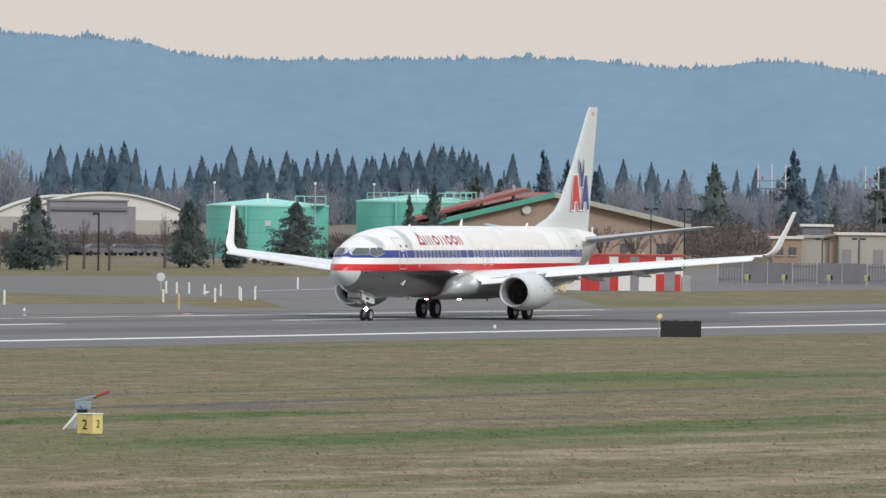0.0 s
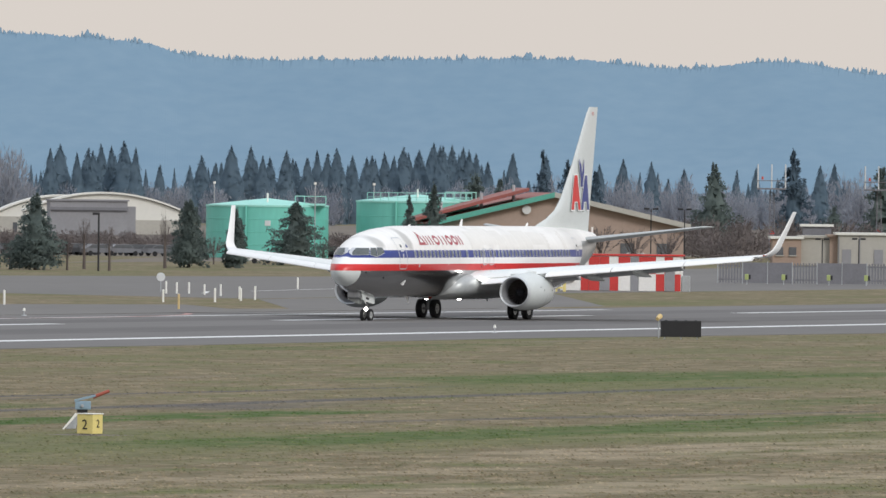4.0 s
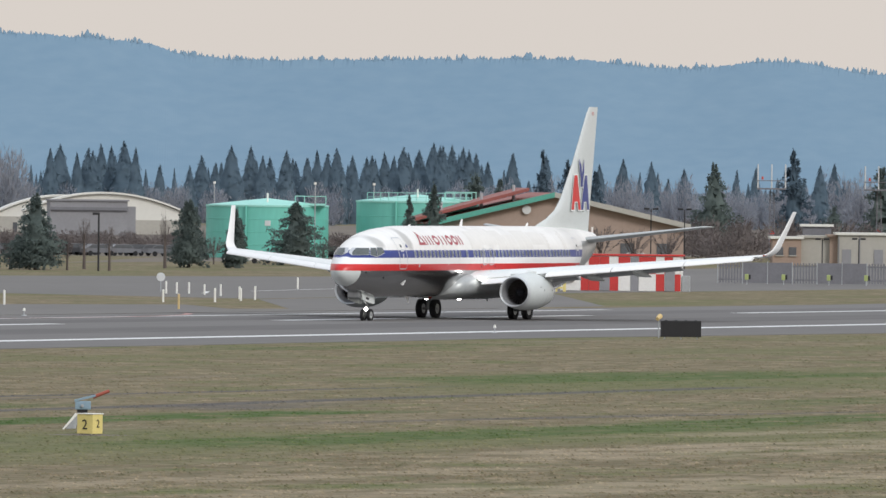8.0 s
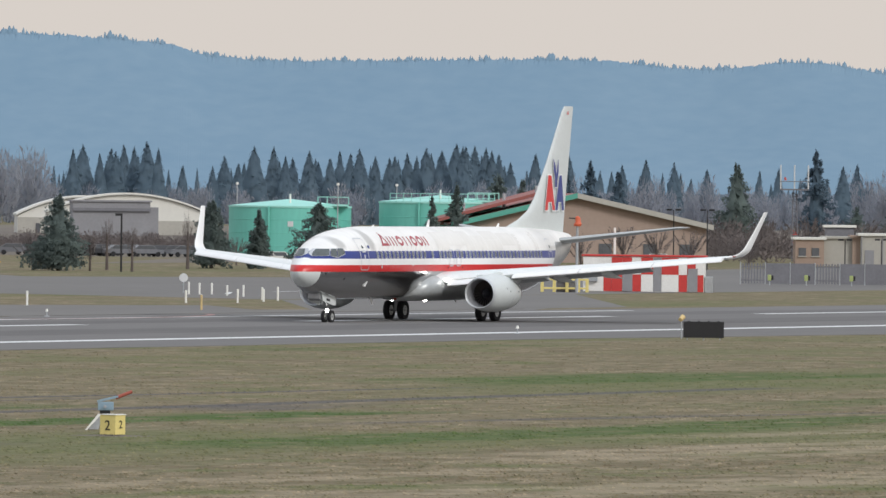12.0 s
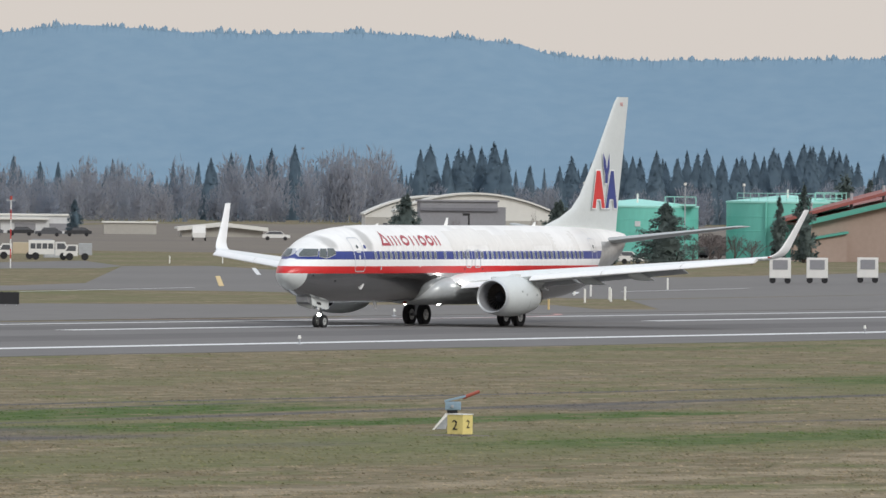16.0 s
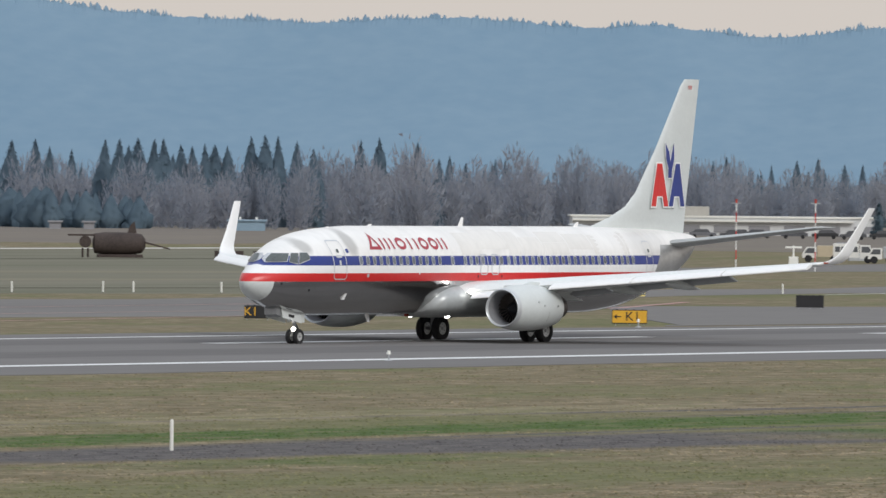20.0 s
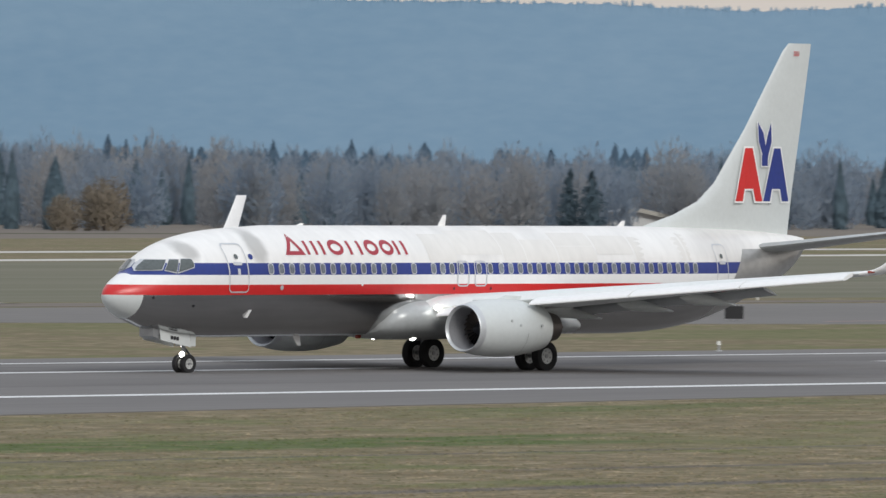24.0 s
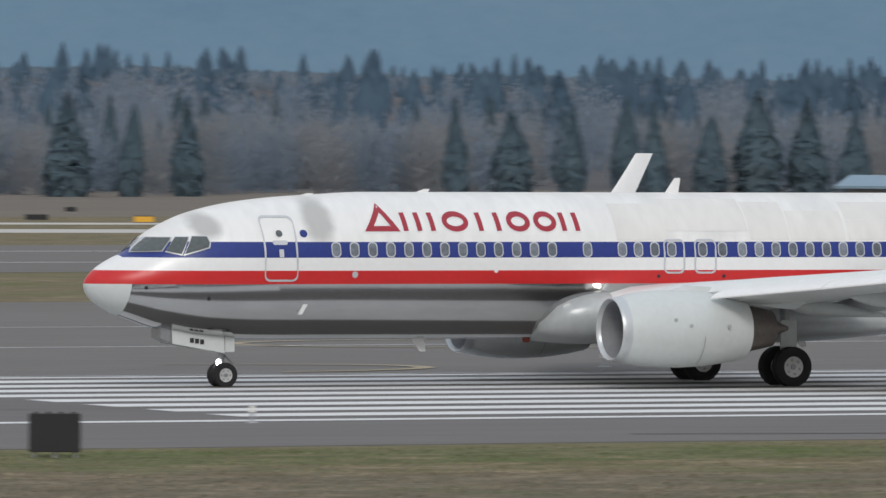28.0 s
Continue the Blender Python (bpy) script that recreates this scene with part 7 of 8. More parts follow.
def antenna_tower(m, h, label):
    t = thing("antenna_tower", m, label, "tower")
    for a in range(3):
        c, s = math.cos(a * 2.094), math.sin(a * 2.094)
        part("leg", rod((0.55 * c, 0.55 * s, 0), (0.28 * c, 0.28 * s, h - 2.6), 0.07), M_FENCE, t)
    for i in range(9):
        z = (h - 3) * (i + 0.5) / 9
        p = [Vector((0.5 * math.cos(a * 2.094), 0.5 * math.sin(a * 2.094), z + (0.6 if a % 2 else 0))) for a in range(3)]
        bm = bmesh.new()
        for a in range(3):
            add_rod(bm, p[a], p[(a + 1) % 3], 0.045, None, 5)
        part("bracing", bm, M_CHKRED if i in (2, 3) else M_FENCE, t)
    part("platform", box((-1.9, -1.9, h - 2.7), (1.9, 1.9, h - 2.5)), M_FENCE, t)
    for x, y in ((-1.8, -1.8), (0, -1.8), (1.8, -1.8), (-1.8, 1.8), (1.8, 1.8)):
        part("whip_antenna", rod((x, y, h - 2.6), (x, y, h + 0.6), 0.09, 0.08), M_HANGAR, t)
    part("railing", box((-1.9, -1.95, h - 1.6), (1.9, -1.88, h - 1.5)), M_FENCE, t)
    part("warning_lamp", rod((-1.2, -1.9, h - 1.4), (-1.2, -1.9, h - 1.0), 0.16, 0.12), M_REDLIT, t)
    return t


antenna_tower(spot(65.765, 1260), 11.95, "steel lattice antenna tower with white whip antennas")
antenna_tower(spot(66.40, 1300), 11.95, "steel lattice antenna tower with white whip antennas")

# ---- tanks ----


def tank(m, r, h, label, railed=True):
    t = thing("storage_tank", m, label, "tank", "sea-green storage tanks")
    n = 64
    rings = [[(q * math.cos(2 * math.pi * j / n), q * math.sin(2 * math.pi * j / n), z) for j in range(n)] for q, z in ((r, 0), (r, h))]
    part("tank_wall", skin(rings, cap=False), M_TANK, t, "", True)
    for i in range(1, 4):
        z = h * i / 4
        part("plate_seam", skin([[(q * math.cos(2 * math.pi * j / n), q * math.sin(2 * math.pi * j / n), zz) for j in range(n)] for q, zz in ((r, z - 0.05), (r + 0.03, z - 0.03), (r + 0.03, z + 0.03), (r, z + 0.05))], cap=False), M_TANK, t)
    rings = [[(q * math.cos(2 * math.pi * j / n), q * math.sin(2 * math.pi * j / n), z) for j in range(n)] for q, z in ((r + 0.08, h - 0.12), (r + 0.08, h + 0.1), (r * 0.5, h + 0.55), (0.1, h + 0.95))]
    part("tank_roof", skin(rings, cap=False), M_TANKROOF, t, "pale green cone roof", True)
    for i in range(14 if railed else 0):
        a = radians(215 + 9 * i)
        part("railing_post", rod((r * math.cos(a), r * math.sin(a), h), (r * math.cos(a), r * math.sin(a), h + 1.1), 0.05, 0.05, 6), M_TANKROOF, t)
    for z in ((0.55, 1.1) if railed else ()):
        bm = bmesh.new()
        for i in range(13):
            a, b = radians(215 + 9 * i), radians(224 + 9 * i)
            add_rod(bm, (r * math.cos(a), r * math.sin(a), h + z), (r * math.cos(b), r * math.sin(b), h + z), 0.04, None, 5)
        part("railing_bar", bm, M_TANKROOF, t)
    part("platform", box((r * 0.45, -r * 0.75, h + 0.1), (r * 0.95, -r * 0.25, h + 0.35)), M_TANKROOF, t)
    part("platform_rail", box((r * 0.45, -r * 0.76, h + 1.2), (r * 0.95, -r * 0.74, h + 1.3)), M_TANKROOF, t)
    for x in (0.45, 0.6, 0.78, 0.95):
        part("platform_post", rod((r * x, -r * 0.75, h + 0.3), (r * x, -r * 0.75, h + 1.3), 0.06), M_TANKROOF, t)
    part("vent_cap", rod((0, -r * 0.6, h + 0.3), (0, -r * 0.6, h + 1.6), 0.12), M_STAKE, t)
    part("hatch", box((-0.3, -r - 0.06, h * 0.62), (0.4, -r + 0.1, h * 0.72)), M_HANGAR, t)
    part("pipe", rod((-r * 0.35, -r * 0.97, 0), (-r * 0.35, -r * 0.97, h), 0.12), M_TANK, t)
    return t


tank(spot(62.767, 1204), 7.65, 6.5, "sea-green cylindrical storage tank with a shallow roof", False)
tank(spot(63.66, 1204), 7.65, 7.2, "sea-green cylindrical storage tank with roof railings")
for az, d in ((62.45, 1240), (63.05, 1190), (63.4, 1230)):
    fl = thing("flood_mast", spot(az, d), "thin mast with a small white lamp near the tanks", "lamp", "masts near the tanks")
    part("pole", rod((0, 0, 0), (0, 0, 9.3), 0.07), M_STEEL, fl)
    part("lamp_head", rod((0, 0, 9.2), (0, 0, 9.5), 0.18), M_STAKE, fl)


def vault(m, w, d, eave, crest, wall, label, name="vaulted_hall"):
    """A hall with a broad low barrel roof whose end faces the viewer."""
    b = thing(name, m, label, "building")
    arc = [(-w / 2 + w * i / 20, eave + (crest - eave) * (1 - (i / 10 - 1) ** 2)) for i in range(21)]
    part("wall", skin([[(x, y, z) for x, z in [(-w / 2, -0.5)] + arc + [(w / 2, -0.5)]] for y in (0, d)]), wall, b)
    part("roof", skin([[(x * 1.02, y, z + 0.06) for x, z in arc] + [(x * 1.02, y, z + 0.4) for x, z in arc[::-1]] for y in (-0.6, d + 0.6)]), M_WROOF, b, "cream curved roof")
    return b


v1 = vault(spot(61.80, 1760, 0, 3), 29.0, 12.0, 3.9, 7.3, M_WROOF, "cream hall with a broad curved roof")
part("plinth", box((-14.5, -0.15, -0.5), (14.5, -0.05, 2.6)), M_WALLW, v1)
v2 = vault(spot(61.56, 1800, 0, 3), 26.0, 14.0, 3.2, 6.7, M_WROOF, "cream hall with a broad curved roof")
part("plinth", box((-13.0, -0.15, -0.5), (13.0, -0.05, 2.9)), M_WALLW, v2)
for i in range(24):
    part("roof_rail_post", rod((-2 + 0.62 * i, 0.5, 6.9 - 0.012 * (i - 4) ** 2), (-2 + 0.62 * i, 0.5, 7.75 - 0.012 * (i - 4) ** 2), 0.05, 0.05, 5), M_STEEL, v1)
part("door", box((-9.6, -0.25, 0), (-8.8, -0.16, 1.8)), M_DKWIN, v2)
gb = flat_house(spot(61.705, 1690, 0, 3), 13.6, 12.0, 6.1, M_WALLG, M_WALLG, "plain grey flat-roofed block")
part("annex", box((6.82, 1, -0.2), (8.3, 9, 5.2)), M_WALLG, gb)
part("roof_band", box((-6.9, -0.5, 4.5), (6.9, -0.31, 5.0)), M_FENCE, gb, "darker band under the roof")

# ---- vehicles ----


def car(m, paint, label, length=4.4, h=1.45, group="parked cars"):
    c = thing("car", m, label, "car", group)
    prof = [(-0.5, 0.28), (0.5, 0.28), (0.5, 0.55), (0.47, 0.60), (0.28, 0.64), (0.18, 1.0), (-0.26, 1.0), (-0.42, 0.66), (-0.5, 0.62)]
    part("body", skin([[(x * length, y, z * h) for x, z in prof] for y in (-0.85, 0.85)]), paint, c)
    part("glass", skin([[(x * length, y, z * h) for x, z in ((0.25, 0.66), (0.165, 0.96), (-0.245, 0.96), (-0.38, 0.68))] for y in (-0.87, 0.87)]), M_DKWIN, c)
    for x in (-0.31, 0.32):
        for y in (-0.75, 0.75):
            part("tyre", rod((x * length, y - 0.11, 0.32), (x * length, y + 0.11, 0.32), 0.32, 0.32, 12), M_TYRE, c)
    return c


def truck(m, label, cab, bed, length, h):
    c = thing("truck", m, label, "truck")
    part("cab", skin([[(x, y, z) for x, z in ((-length / 2, 0.5), (-length / 2 + 1.6, 0.5), (-length / 2 + 1.6, h * 0.92), (-length / 2 + 0.5, h * 0.92), (-length / 2, h * 0.5))] for y in (-1.0, 1.0)]), cab, c)
    part("cab_window", skin([[(x, y, z) for x, z in ((-length / 2 + 0.25, h * 0.55), (-length / 2 + 1.4, h * 0.55), (-length / 2 + 1.4, h * 0.85), (-length / 2 + 0.6, h * 0.85))] for y in (-1.02, 1.02)]), M_DKWIN, c)
    part("truck_body", box((-length / 2 + 1.7, -1.05, 0.6), (length / 2, 1.05, h), 0.06), bed, c)
    for x in (-length / 2 + 0.7, length / 2 - 0.8):
        for y in (-0.95, 0.95):
            part("tyre", rod((x, y - 0.14, 0.42), (x, y + 0.14, 0.42), 0.42, 0.42, 14), M_TYRE, c)
    return c


bus = truck(spot(59.27, 1084, 0, 180), "white airfield bus with large side windows", M_VAN, M_VAN, 4.6, 2.2)
for i in range(4):
    part("side_window", box((-0.45 + 0.66 * i, -1.08, 1.25), (0.1 + 0.66 * i, 1.08, 1.85), 0.02), M_DKWIN, bus)
part("roof_rack", box((-0.3, -0.7, 2.2), (1.9, 0.7, 2.32), 0.03), M_WALLG, bus)
truck(spot(59.08, 1090, 0, 0), "beige airfield pickup with a box", M_VAN, M_BEIGEV, 4.4, 1.9)
truck(spot(59.44, 1080, 0, 0), "open white baggage truck", M_VAN, M_STEEL, 3.2, 1.9)
rv = random.Random(21)
car0 = car(spot(58.6, 1560), M_CARDK, "dark parked car before a far building")
for i in range(9):
    a = 58.0 + 0.18 * i + rv.uniform(-0.02, 0.02)
    copy_thing(car0, spot(a, 1560 + rv.uniform(-10, 10), 0, rv.choice((0, 180))))
for i in range(26):
    a = 61.15 + 0.085 * i + rv.uniform(-0.02, 0.02)
    copy_thing(car0, spot(a, 1215 + rv.uniform(-8, 8), 0, rv.choice((0, 180, 20))))
carw = car(spot(62.62, 1110), M_VAN, "white parked car near the tanks")
for az, d in ((62.7, 1112), (60.62, 1510), (64.95, 1150)):
    copy_thing(carw, spot(az, d, 0, rv.choice((0, 180))))

# ---- far buildings ----
lb = flat_house(spot(58.50, 1646, 0, 3), 52.0, 14.0, 3.0, M_HANGAR, M_WROOF, "long low pale building with a white roof band")
part("upper_block", box((-10, 2, 3.3), (-2.5, 9, 4.9), 0.03), M_WALLW, lb)
windows(lb, [-24 + 6.0 * i for i in range(9)], 0, 0.5, 1.7, 3.6, M_WALLG, "bay_door")
part("canopy", box((-26, -1.0, 2.3), (22, 0, 2.6), 0.03), M_WROOF, lb, "white canopy")
gable_house(spot(60.30, 1590, 0, 3), 13.4, 9.0, 1.3, 2.0, M_WALLW, M_WROOF, M_WROOF, "low pale shed with a shallow roof", 0.0, "shed")
truck(spot(60.16, 1480, 0, 90), "white box van seen end-on", M_VAN, M_VAN, 4.0, 2.4)
flat_house(spot(59.75, 1650, 0, 2), 9.0, 3.0, 1.9, M_WALLW, M_WROOF, "low white roadside shed", "shed")
bb = flat_house(spot(55.66, 1640, 0, 0), 6.2, 5.0, 1.6, M_BLUEST, M_BLUEST, "small blue-grey metal shed", "shed")
for x in (-1.2, 1.6):
    part("roof_lamp", rod((x, 1, 1.9), (x, 1, 2.35), 0.2), M_STAKE, bb)
gable_house(spot(48.31, 1480, 0, 8), 8.8, 9.0, 2.0, 2.9, M_HANGAR, M_HANGAR, M_WALLW, "long pale shed at the edge of the woods", 0.0, "shed")
flat_house(spot(38.66, 1262, 0, 2), 5.6, 3.0, 1.2, M_WALLW, M_WALLG, "low pale shed at the edge of the woods", "shed")
gable_house(spot(26.66, 1060, 0, 60), 5.0, 7.5, 1.4, 2.3, M_WALLG, M_BLUEST, M_WALLW, "small shed with a blue-grey roof", 0.0, "shed")
for az, d, w, h in ((52.74, 1560, 1.8, 0.8), (54.52, 1640, 2.0, 1.4), (54.72, 1640, 1.8, 1.4)):
    flat_house(spot(az, d), w, 3.0, h * 0.8, M_WALLG, M_WALLG, "small grey shed before the woods", "shed")
wt = thing("marker_post", spot(49.95, 1380), "red and white banded pole before the woods", "pole")
for i in range(5):
    part("band", rod((0, 0, 1.2 * i), (0, 0, 1.2 * i + 1.2), 0.28, 0.28, 10), M_CHKRED if i % 2 else M_CHKWHT, wt)

# hangars
hg = gable_house(spot(35.72, 965, 0, 12), 22.5, 24.0, 4.2, 5.1, M_PALEMT, M_PALEMT, M_PALEMT, "large pale metal hangar with a low gable", 0.0, "hangar")
part("hangar_door", box((-10.2, -0.12, 0), (2.0, -0.04, 3.4)), M_PALEMT, hg, "wide pale sliding door")
part("annex", box((2.4, -2.5, 0), (6.4, -0.02, 1.7), 0.03), M_PALEMT, hg)
for x in (-3.0, 7.6):
    part("lamp", rod((x, -0.3, 4.1), (x, -0.02, 4.1), 0.16), M_DKWIN, hg)


def barrel_hangar(m, label):
    b = thing("hangar", m, label, "hangar", "barrel-roofed hangars")
    w, d = 20.2, 26.0
    arc = [(-w / 2 + w * i / 24, 3.5 + 1.8 * math.sin(math.pi * i / 24) ** 0.75) for i in range(25)]
    part("wall", skin([[(x, y, z) for x, z in [(-w / 2, -0.3)] + arc + [(w / 2, -0.3)]] for y in (0, d)]), M_HANGAR, b, "cream hangar wall")
    part("roof", skin([[(x * 1.02, y, z + 0.05) for x, z in arc] + [(x * 1.02, y, z + 0.35) for x, z in arc[::-1]] for y in (-0.5, d)]), M_WROOF, b, "cream curved roof")
    part("cornice", box((-w / 2 - 0.2, -0.35, 3.36), (w / 2 + 0.2, -0.02, 3.5)), M_WALLG, b, "dark eaves line")
    for i in range(7):
        x = -8.0 + 2.15 * i
        f = part("window", box((x - 0.85, -0.16, 1.4), (x + 0.85, -0.05, 3.0)), M_DKWIN, b)
        for q in (-0.28, 0.28):
            part("window_bar", box((x + q - 0.04, -0.2, 1.4), (x + q + 0.04, -0.165, 3.0)), M_WALLW, f)
    part("door", box((7.5, -0.14, 0), (8.5, -0.05, 2.0)), M_DKWIN, b)
    part("sign_panel", box((6.8, -0.14, 2.1), (8.9, -0.05, 2.9)), M_HANGAR, b)
    part("wall_lamp", rod((6.0, -0.4, 3.9), (6.0, -0.1, 3.9), 0.2), M_STAKE, b)
    return b


h0 = barrel_hangar(spot(32.07, 955, 0, 8), "cream barrel-roofed hangar with a row of dark windows")
copy_thing(h0, spot(33.35, 957, 0, 8))


def light_plane(m, label):
    """A small high-tailed propeller aircraft."""
    p = thing("light_aircraft", m, label, "aircraft", "parked light aircraft")
    prof = [(-3.3, 0.02, 1.3), (-2.9, 0.35, 1.25), (-1.8, 0.55, 1.3), (0, 0.62, 1.45), (1.5, 0.42, 1.45), (4.2, 0.10, 1.6)]
    part("fuselage", skin([[(x, r * math.cos(t), z + r * math.sin(t)) for t in [2 * math.pi * j / 14 for j in range(14)]] for x, r, z in prof]), M_VAN, p, "", True)
    for s in (-1, 1):
        part("wing", skin([foil((-1.6, s * 0.5, 1.15), (0.2, s * 0.5, 1.15), (0, 0, 1), 0.12), foil((-1.4, s * 5.2, 1.5), (-0.2, s * 5.2, 1.5), (0, 0, 1), 0.10)]), M_VAN, p, "", True)
        part("tailplane", skin([foil((3.3, s * 0.05, 1.75), (4.2, s * 0.05, 1.75), (0, 0, 1), 0.1), foil((3.6, s * 1.7, 1.8), (4.2, s * 1.7, 1.8), (0, 0, 1), 0.1)]), M_VAN, p, "", True)
        part("tyre", rod((0.0, s * 1.2 - 0.07, 0.24), (0.0, s * 1.2 + 0.07, 0.24), 0.24, 0.24, 12), M_TYRE, p)
        part("gear_leg", rod((0.0, s * 0.4, 1.1), (0.0, s * 1.2, 0.24), 0.05), M_VAN, p)
    part("fin", skin([foil((2.8, 0, 1.6), (4.2, 0, 1.6), (0, 1, 0), 0.08), foil((3.7, 0, 2.45), (4.4, 0, 2.45), (0, 1, 0), 0.08)]), M_VAN, p, "", True)
    part("canopy", skin([[(x, r * math.cos(t), 1.75 + r * math.sin(t)) for t in [2 * math.pi * j / 12 for j in range(12)]] for x, r in ((-1.4, 0.1), (-0.8, 0.42), (0.4, 0.42), (1.1, 0.1))]), M_DKWIN, p, "", True)
    part("tyre", rod((-2.4, -0.06, 0.2), (-2.4, 0.06, 0.2), 0.2, 0.2, 12), M_TYRE, p)
    part("gear_leg", rod((-2.4, 0, 0.2), (-2.4, 0, 1.0), 0.05), M_STEEL, p)
    part("propeller", box((-3.42, -0.9, 1.22), (-3.36, 0.9, 1.38), 0.02), M_SIGNBLK, p)
    return p


lp0 = light_plane(spot(29.95, 962, 0, 64), "small white parked propeller aircraft")
for az, d, t in ((30.55, 950, 115), (31.20, 940, 100), (31.62, 935, 80)):
    copy_thing(lp0, spot(az, d, 0, t))
copy_thing(carw, spot(29.735, 958, 0, 180))
gc = thing("ground_power_unit", spot(30.0, 950), "small pale wheeled unit beside parked aircraft", "cart")
part("cart_body", box((-0.55, -0.4, 0.2), (0.55, 0.4, 0.85), 0.05), M_WALLW, gc)
for x in (-0.35, 0.35):
    part("wheel", rod((x, -0.42, 0.18), (x, 0.42, 0.18), 0.18, 0.18, 12), M_TYRE, gc)
ck = thing("small_cabin", spot(30.31, 977), "white upright cabin beside parked aircraft", "cabin")
part("cabin_body", box((-0.55, -0.5, 0), (0.55, 0.5, 2.2), 0.04), M_VAN, ck)
part("cabin_window", box((-0.3, -0.54, 1.2), (0.3, -0.51, 1.8)), M_DKWIN, ck)
fu = thing("fuel_box", spot(31.32, 975), "white and blue fuel tank near parked aircraft", "tank")
part("tank_body", box((-1.6, -0.7, 0.2), (1.6, 0.7, 1.7), 0.1), M_VAN, fu)
part("blue_panel", box((-0.4, -0.73, 0.4), (1.2, -0.71, 1.5)), M_BLUEST, fu)

# buildings on the foothills
hs = thing("hospital_block", pose(*polar(42.57, 1600), slope_z(42.57, 1600), 0, 0, -42.5), "pale blocky building among trees on the hillside", "building")
hz = 7.39 - slope_z(42.57, 1600)
part("wall", box((-4.4, 0, -1), (0.4, 6, hz + 3.4)), M_WALLW, hs)
part("wing", box((0.45, 0.3, -1), (4.1, 6, hz + 4.4)), M_WALLW, hs)
part("tower", box((0.8, 0.1, hz + 4.4), (2.0, 4, hz + 5.0)), M_WALLW, hs)
# no recess: a grey box carries the shade between the blocks
part("painted_gap", box((0.1, -0.06, -1), (0.75, 0.28, hz + 3.4)), M_WALLG, hs, "grey box in place of the shaded gap between the blocks")
for k in (1.2, 2.3):
    part("window_band", box((-3.9, -0.08, hz + k), (-0.6, -0.02, hz + k + 0.5)), M_BRICK, hs, "brownish band of windows")
wb = thing("white_block", pose(*polar(26.87, 2600), 5.0, 0, 0, -26.9), "white windowless building on the hillside", "building")
part("wall", box((-4.3, 0, -6), (2.6, 7, 4.6)), M_WALLW, wb)
part("upper_block", box((0.4, 0.5, 4.6), (3.0, 5, 5.8)), M_WALLW, wb)
for az, d, z, w in ((36.62, 2500, 13.2, 4), (36.98, 2480, 13.0, 5), (37.06, 2520, 13.4, 3), (33.45, 2500, 12.6, 3), (32.3, 2450, 12.8, 3)):
    hm = thing("far_house", pose(*polar(az, d), z, 0, 0, -az), "small pale house among trees on the hillside", "house", "houses on the hillside")
    part("wall", box((-w / 2, 0, slope_z(az, d) - z - 1), (w / 2, 5, 0.8)), M_WALLG, hm)
    part("roof", skin([[(-w / 2 - 0.3, -0.3, 0.8), (w / 2 + 0.3, -0.3, 0.8), (0, -0.3, 1.8)], [(-w / 2 - 0.3, 5.3, 0.8), (w / 2 + 0.3, 5.3, 0.8), (0, 5.3, 1.8)]]), M_HANGAR, hm)
M_RADAR = material("faded_red_paint", (0.34, 0.12, 0.12), 0.7, 0.0, 0.15, 0.6, 4.0)
rt = thing("radar_tower", pose(*polar(38.45, 1420), LOW, 0, 0, -38), "white tower with a red antenna above the woods", "tower")
part("shaft", rod((0, 0, 0), (0, 0, 10.5), 0.3, 0.3, 10), M_STEEL, rt)
part("platform", rod((0, 0, 10.5), (0, 0, 11.2), 0.9, 0.9, 14), M_STEEL, rt)
part("antenna", skin([[(-1.2, -0.3, 12.6), (1.2, -0.3, 12.6), (0.6, -0.1, 11.5), (-0.6, -0.1, 11.5)], [(-1.2, 0.1, 12.6), (1.2, 0.1, 12.6), (0.6, 0.2, 11.5), (-0.6, 0.2, 11.5)]]), M_RADAR, rt)

# ---- masts, trainer, tanks on the field ----


def banded_mast(m, h, label):
    t = thing("approach_mast", m, label, "mast", "red and white masts on the field")
    n = 7
    for i in range(n):
        part("band", rod((0, 0, h * i / n), (0, 0, h * (i + 1) / n), 0.065, 0.06, 10), M_CHKWHT if i % 2 == 0 else M_CHKRED, t)
    part("cross_bar", box((-0.5, -0.05, h - 0.08), (0.5, 0.05, h + 0.02)), M_STEEL, t)
    part("lamp", rod((0, 0, h), (0, 0, h + 0.4), 0.12), M_REDLIT, t)
    return t


banded_mast(on(850.1, 519.5, -58), 6.8, "red and white banded mast on the field")
banded_mast(on(834.5, 500.6, -59), 6.9, "red and white banded mast on the field")
sc = thing("weather_station", on(889, 536, -59), "white instrument post with two arms", "instrument")
part("post", rod((0, 0, 0), (0, 0, 2.2), 0.10), M_STAKE, sc)
part("arm", box((-0.9, -0.06, 1.9), (0.9, 0.06, 2.1), 0.02), M_STAKE, sc)
part("cabinet", box((-0.5, -0.3, 0.1), (0.5, 0.3, 1.0), 0.04), M_STAKE, sc)
ft = thing("fire_trainer", on(866.5, 609.0, -52), "burnt rusty mock aircraft hull for fire training", "trainer")
part("hull", skin([[(x, r * math.cos(t), 1.55 + r * math.sin(t)) for t in [2 * math.pi * j / 20 for j in range(20)]] for x, r in ((-2.9, 0.4), (-2.7, 1.1), (-1.5, 1.25), (1.2, 1.22), (2.5, 1.05), (2.9, 0.5))]), M_RUST, ft, "", True)
part("wing", box((-5.6, -0.6, 2.35), (-2.2, 0.9, 2.55), 0.04), M_RUST, ft)
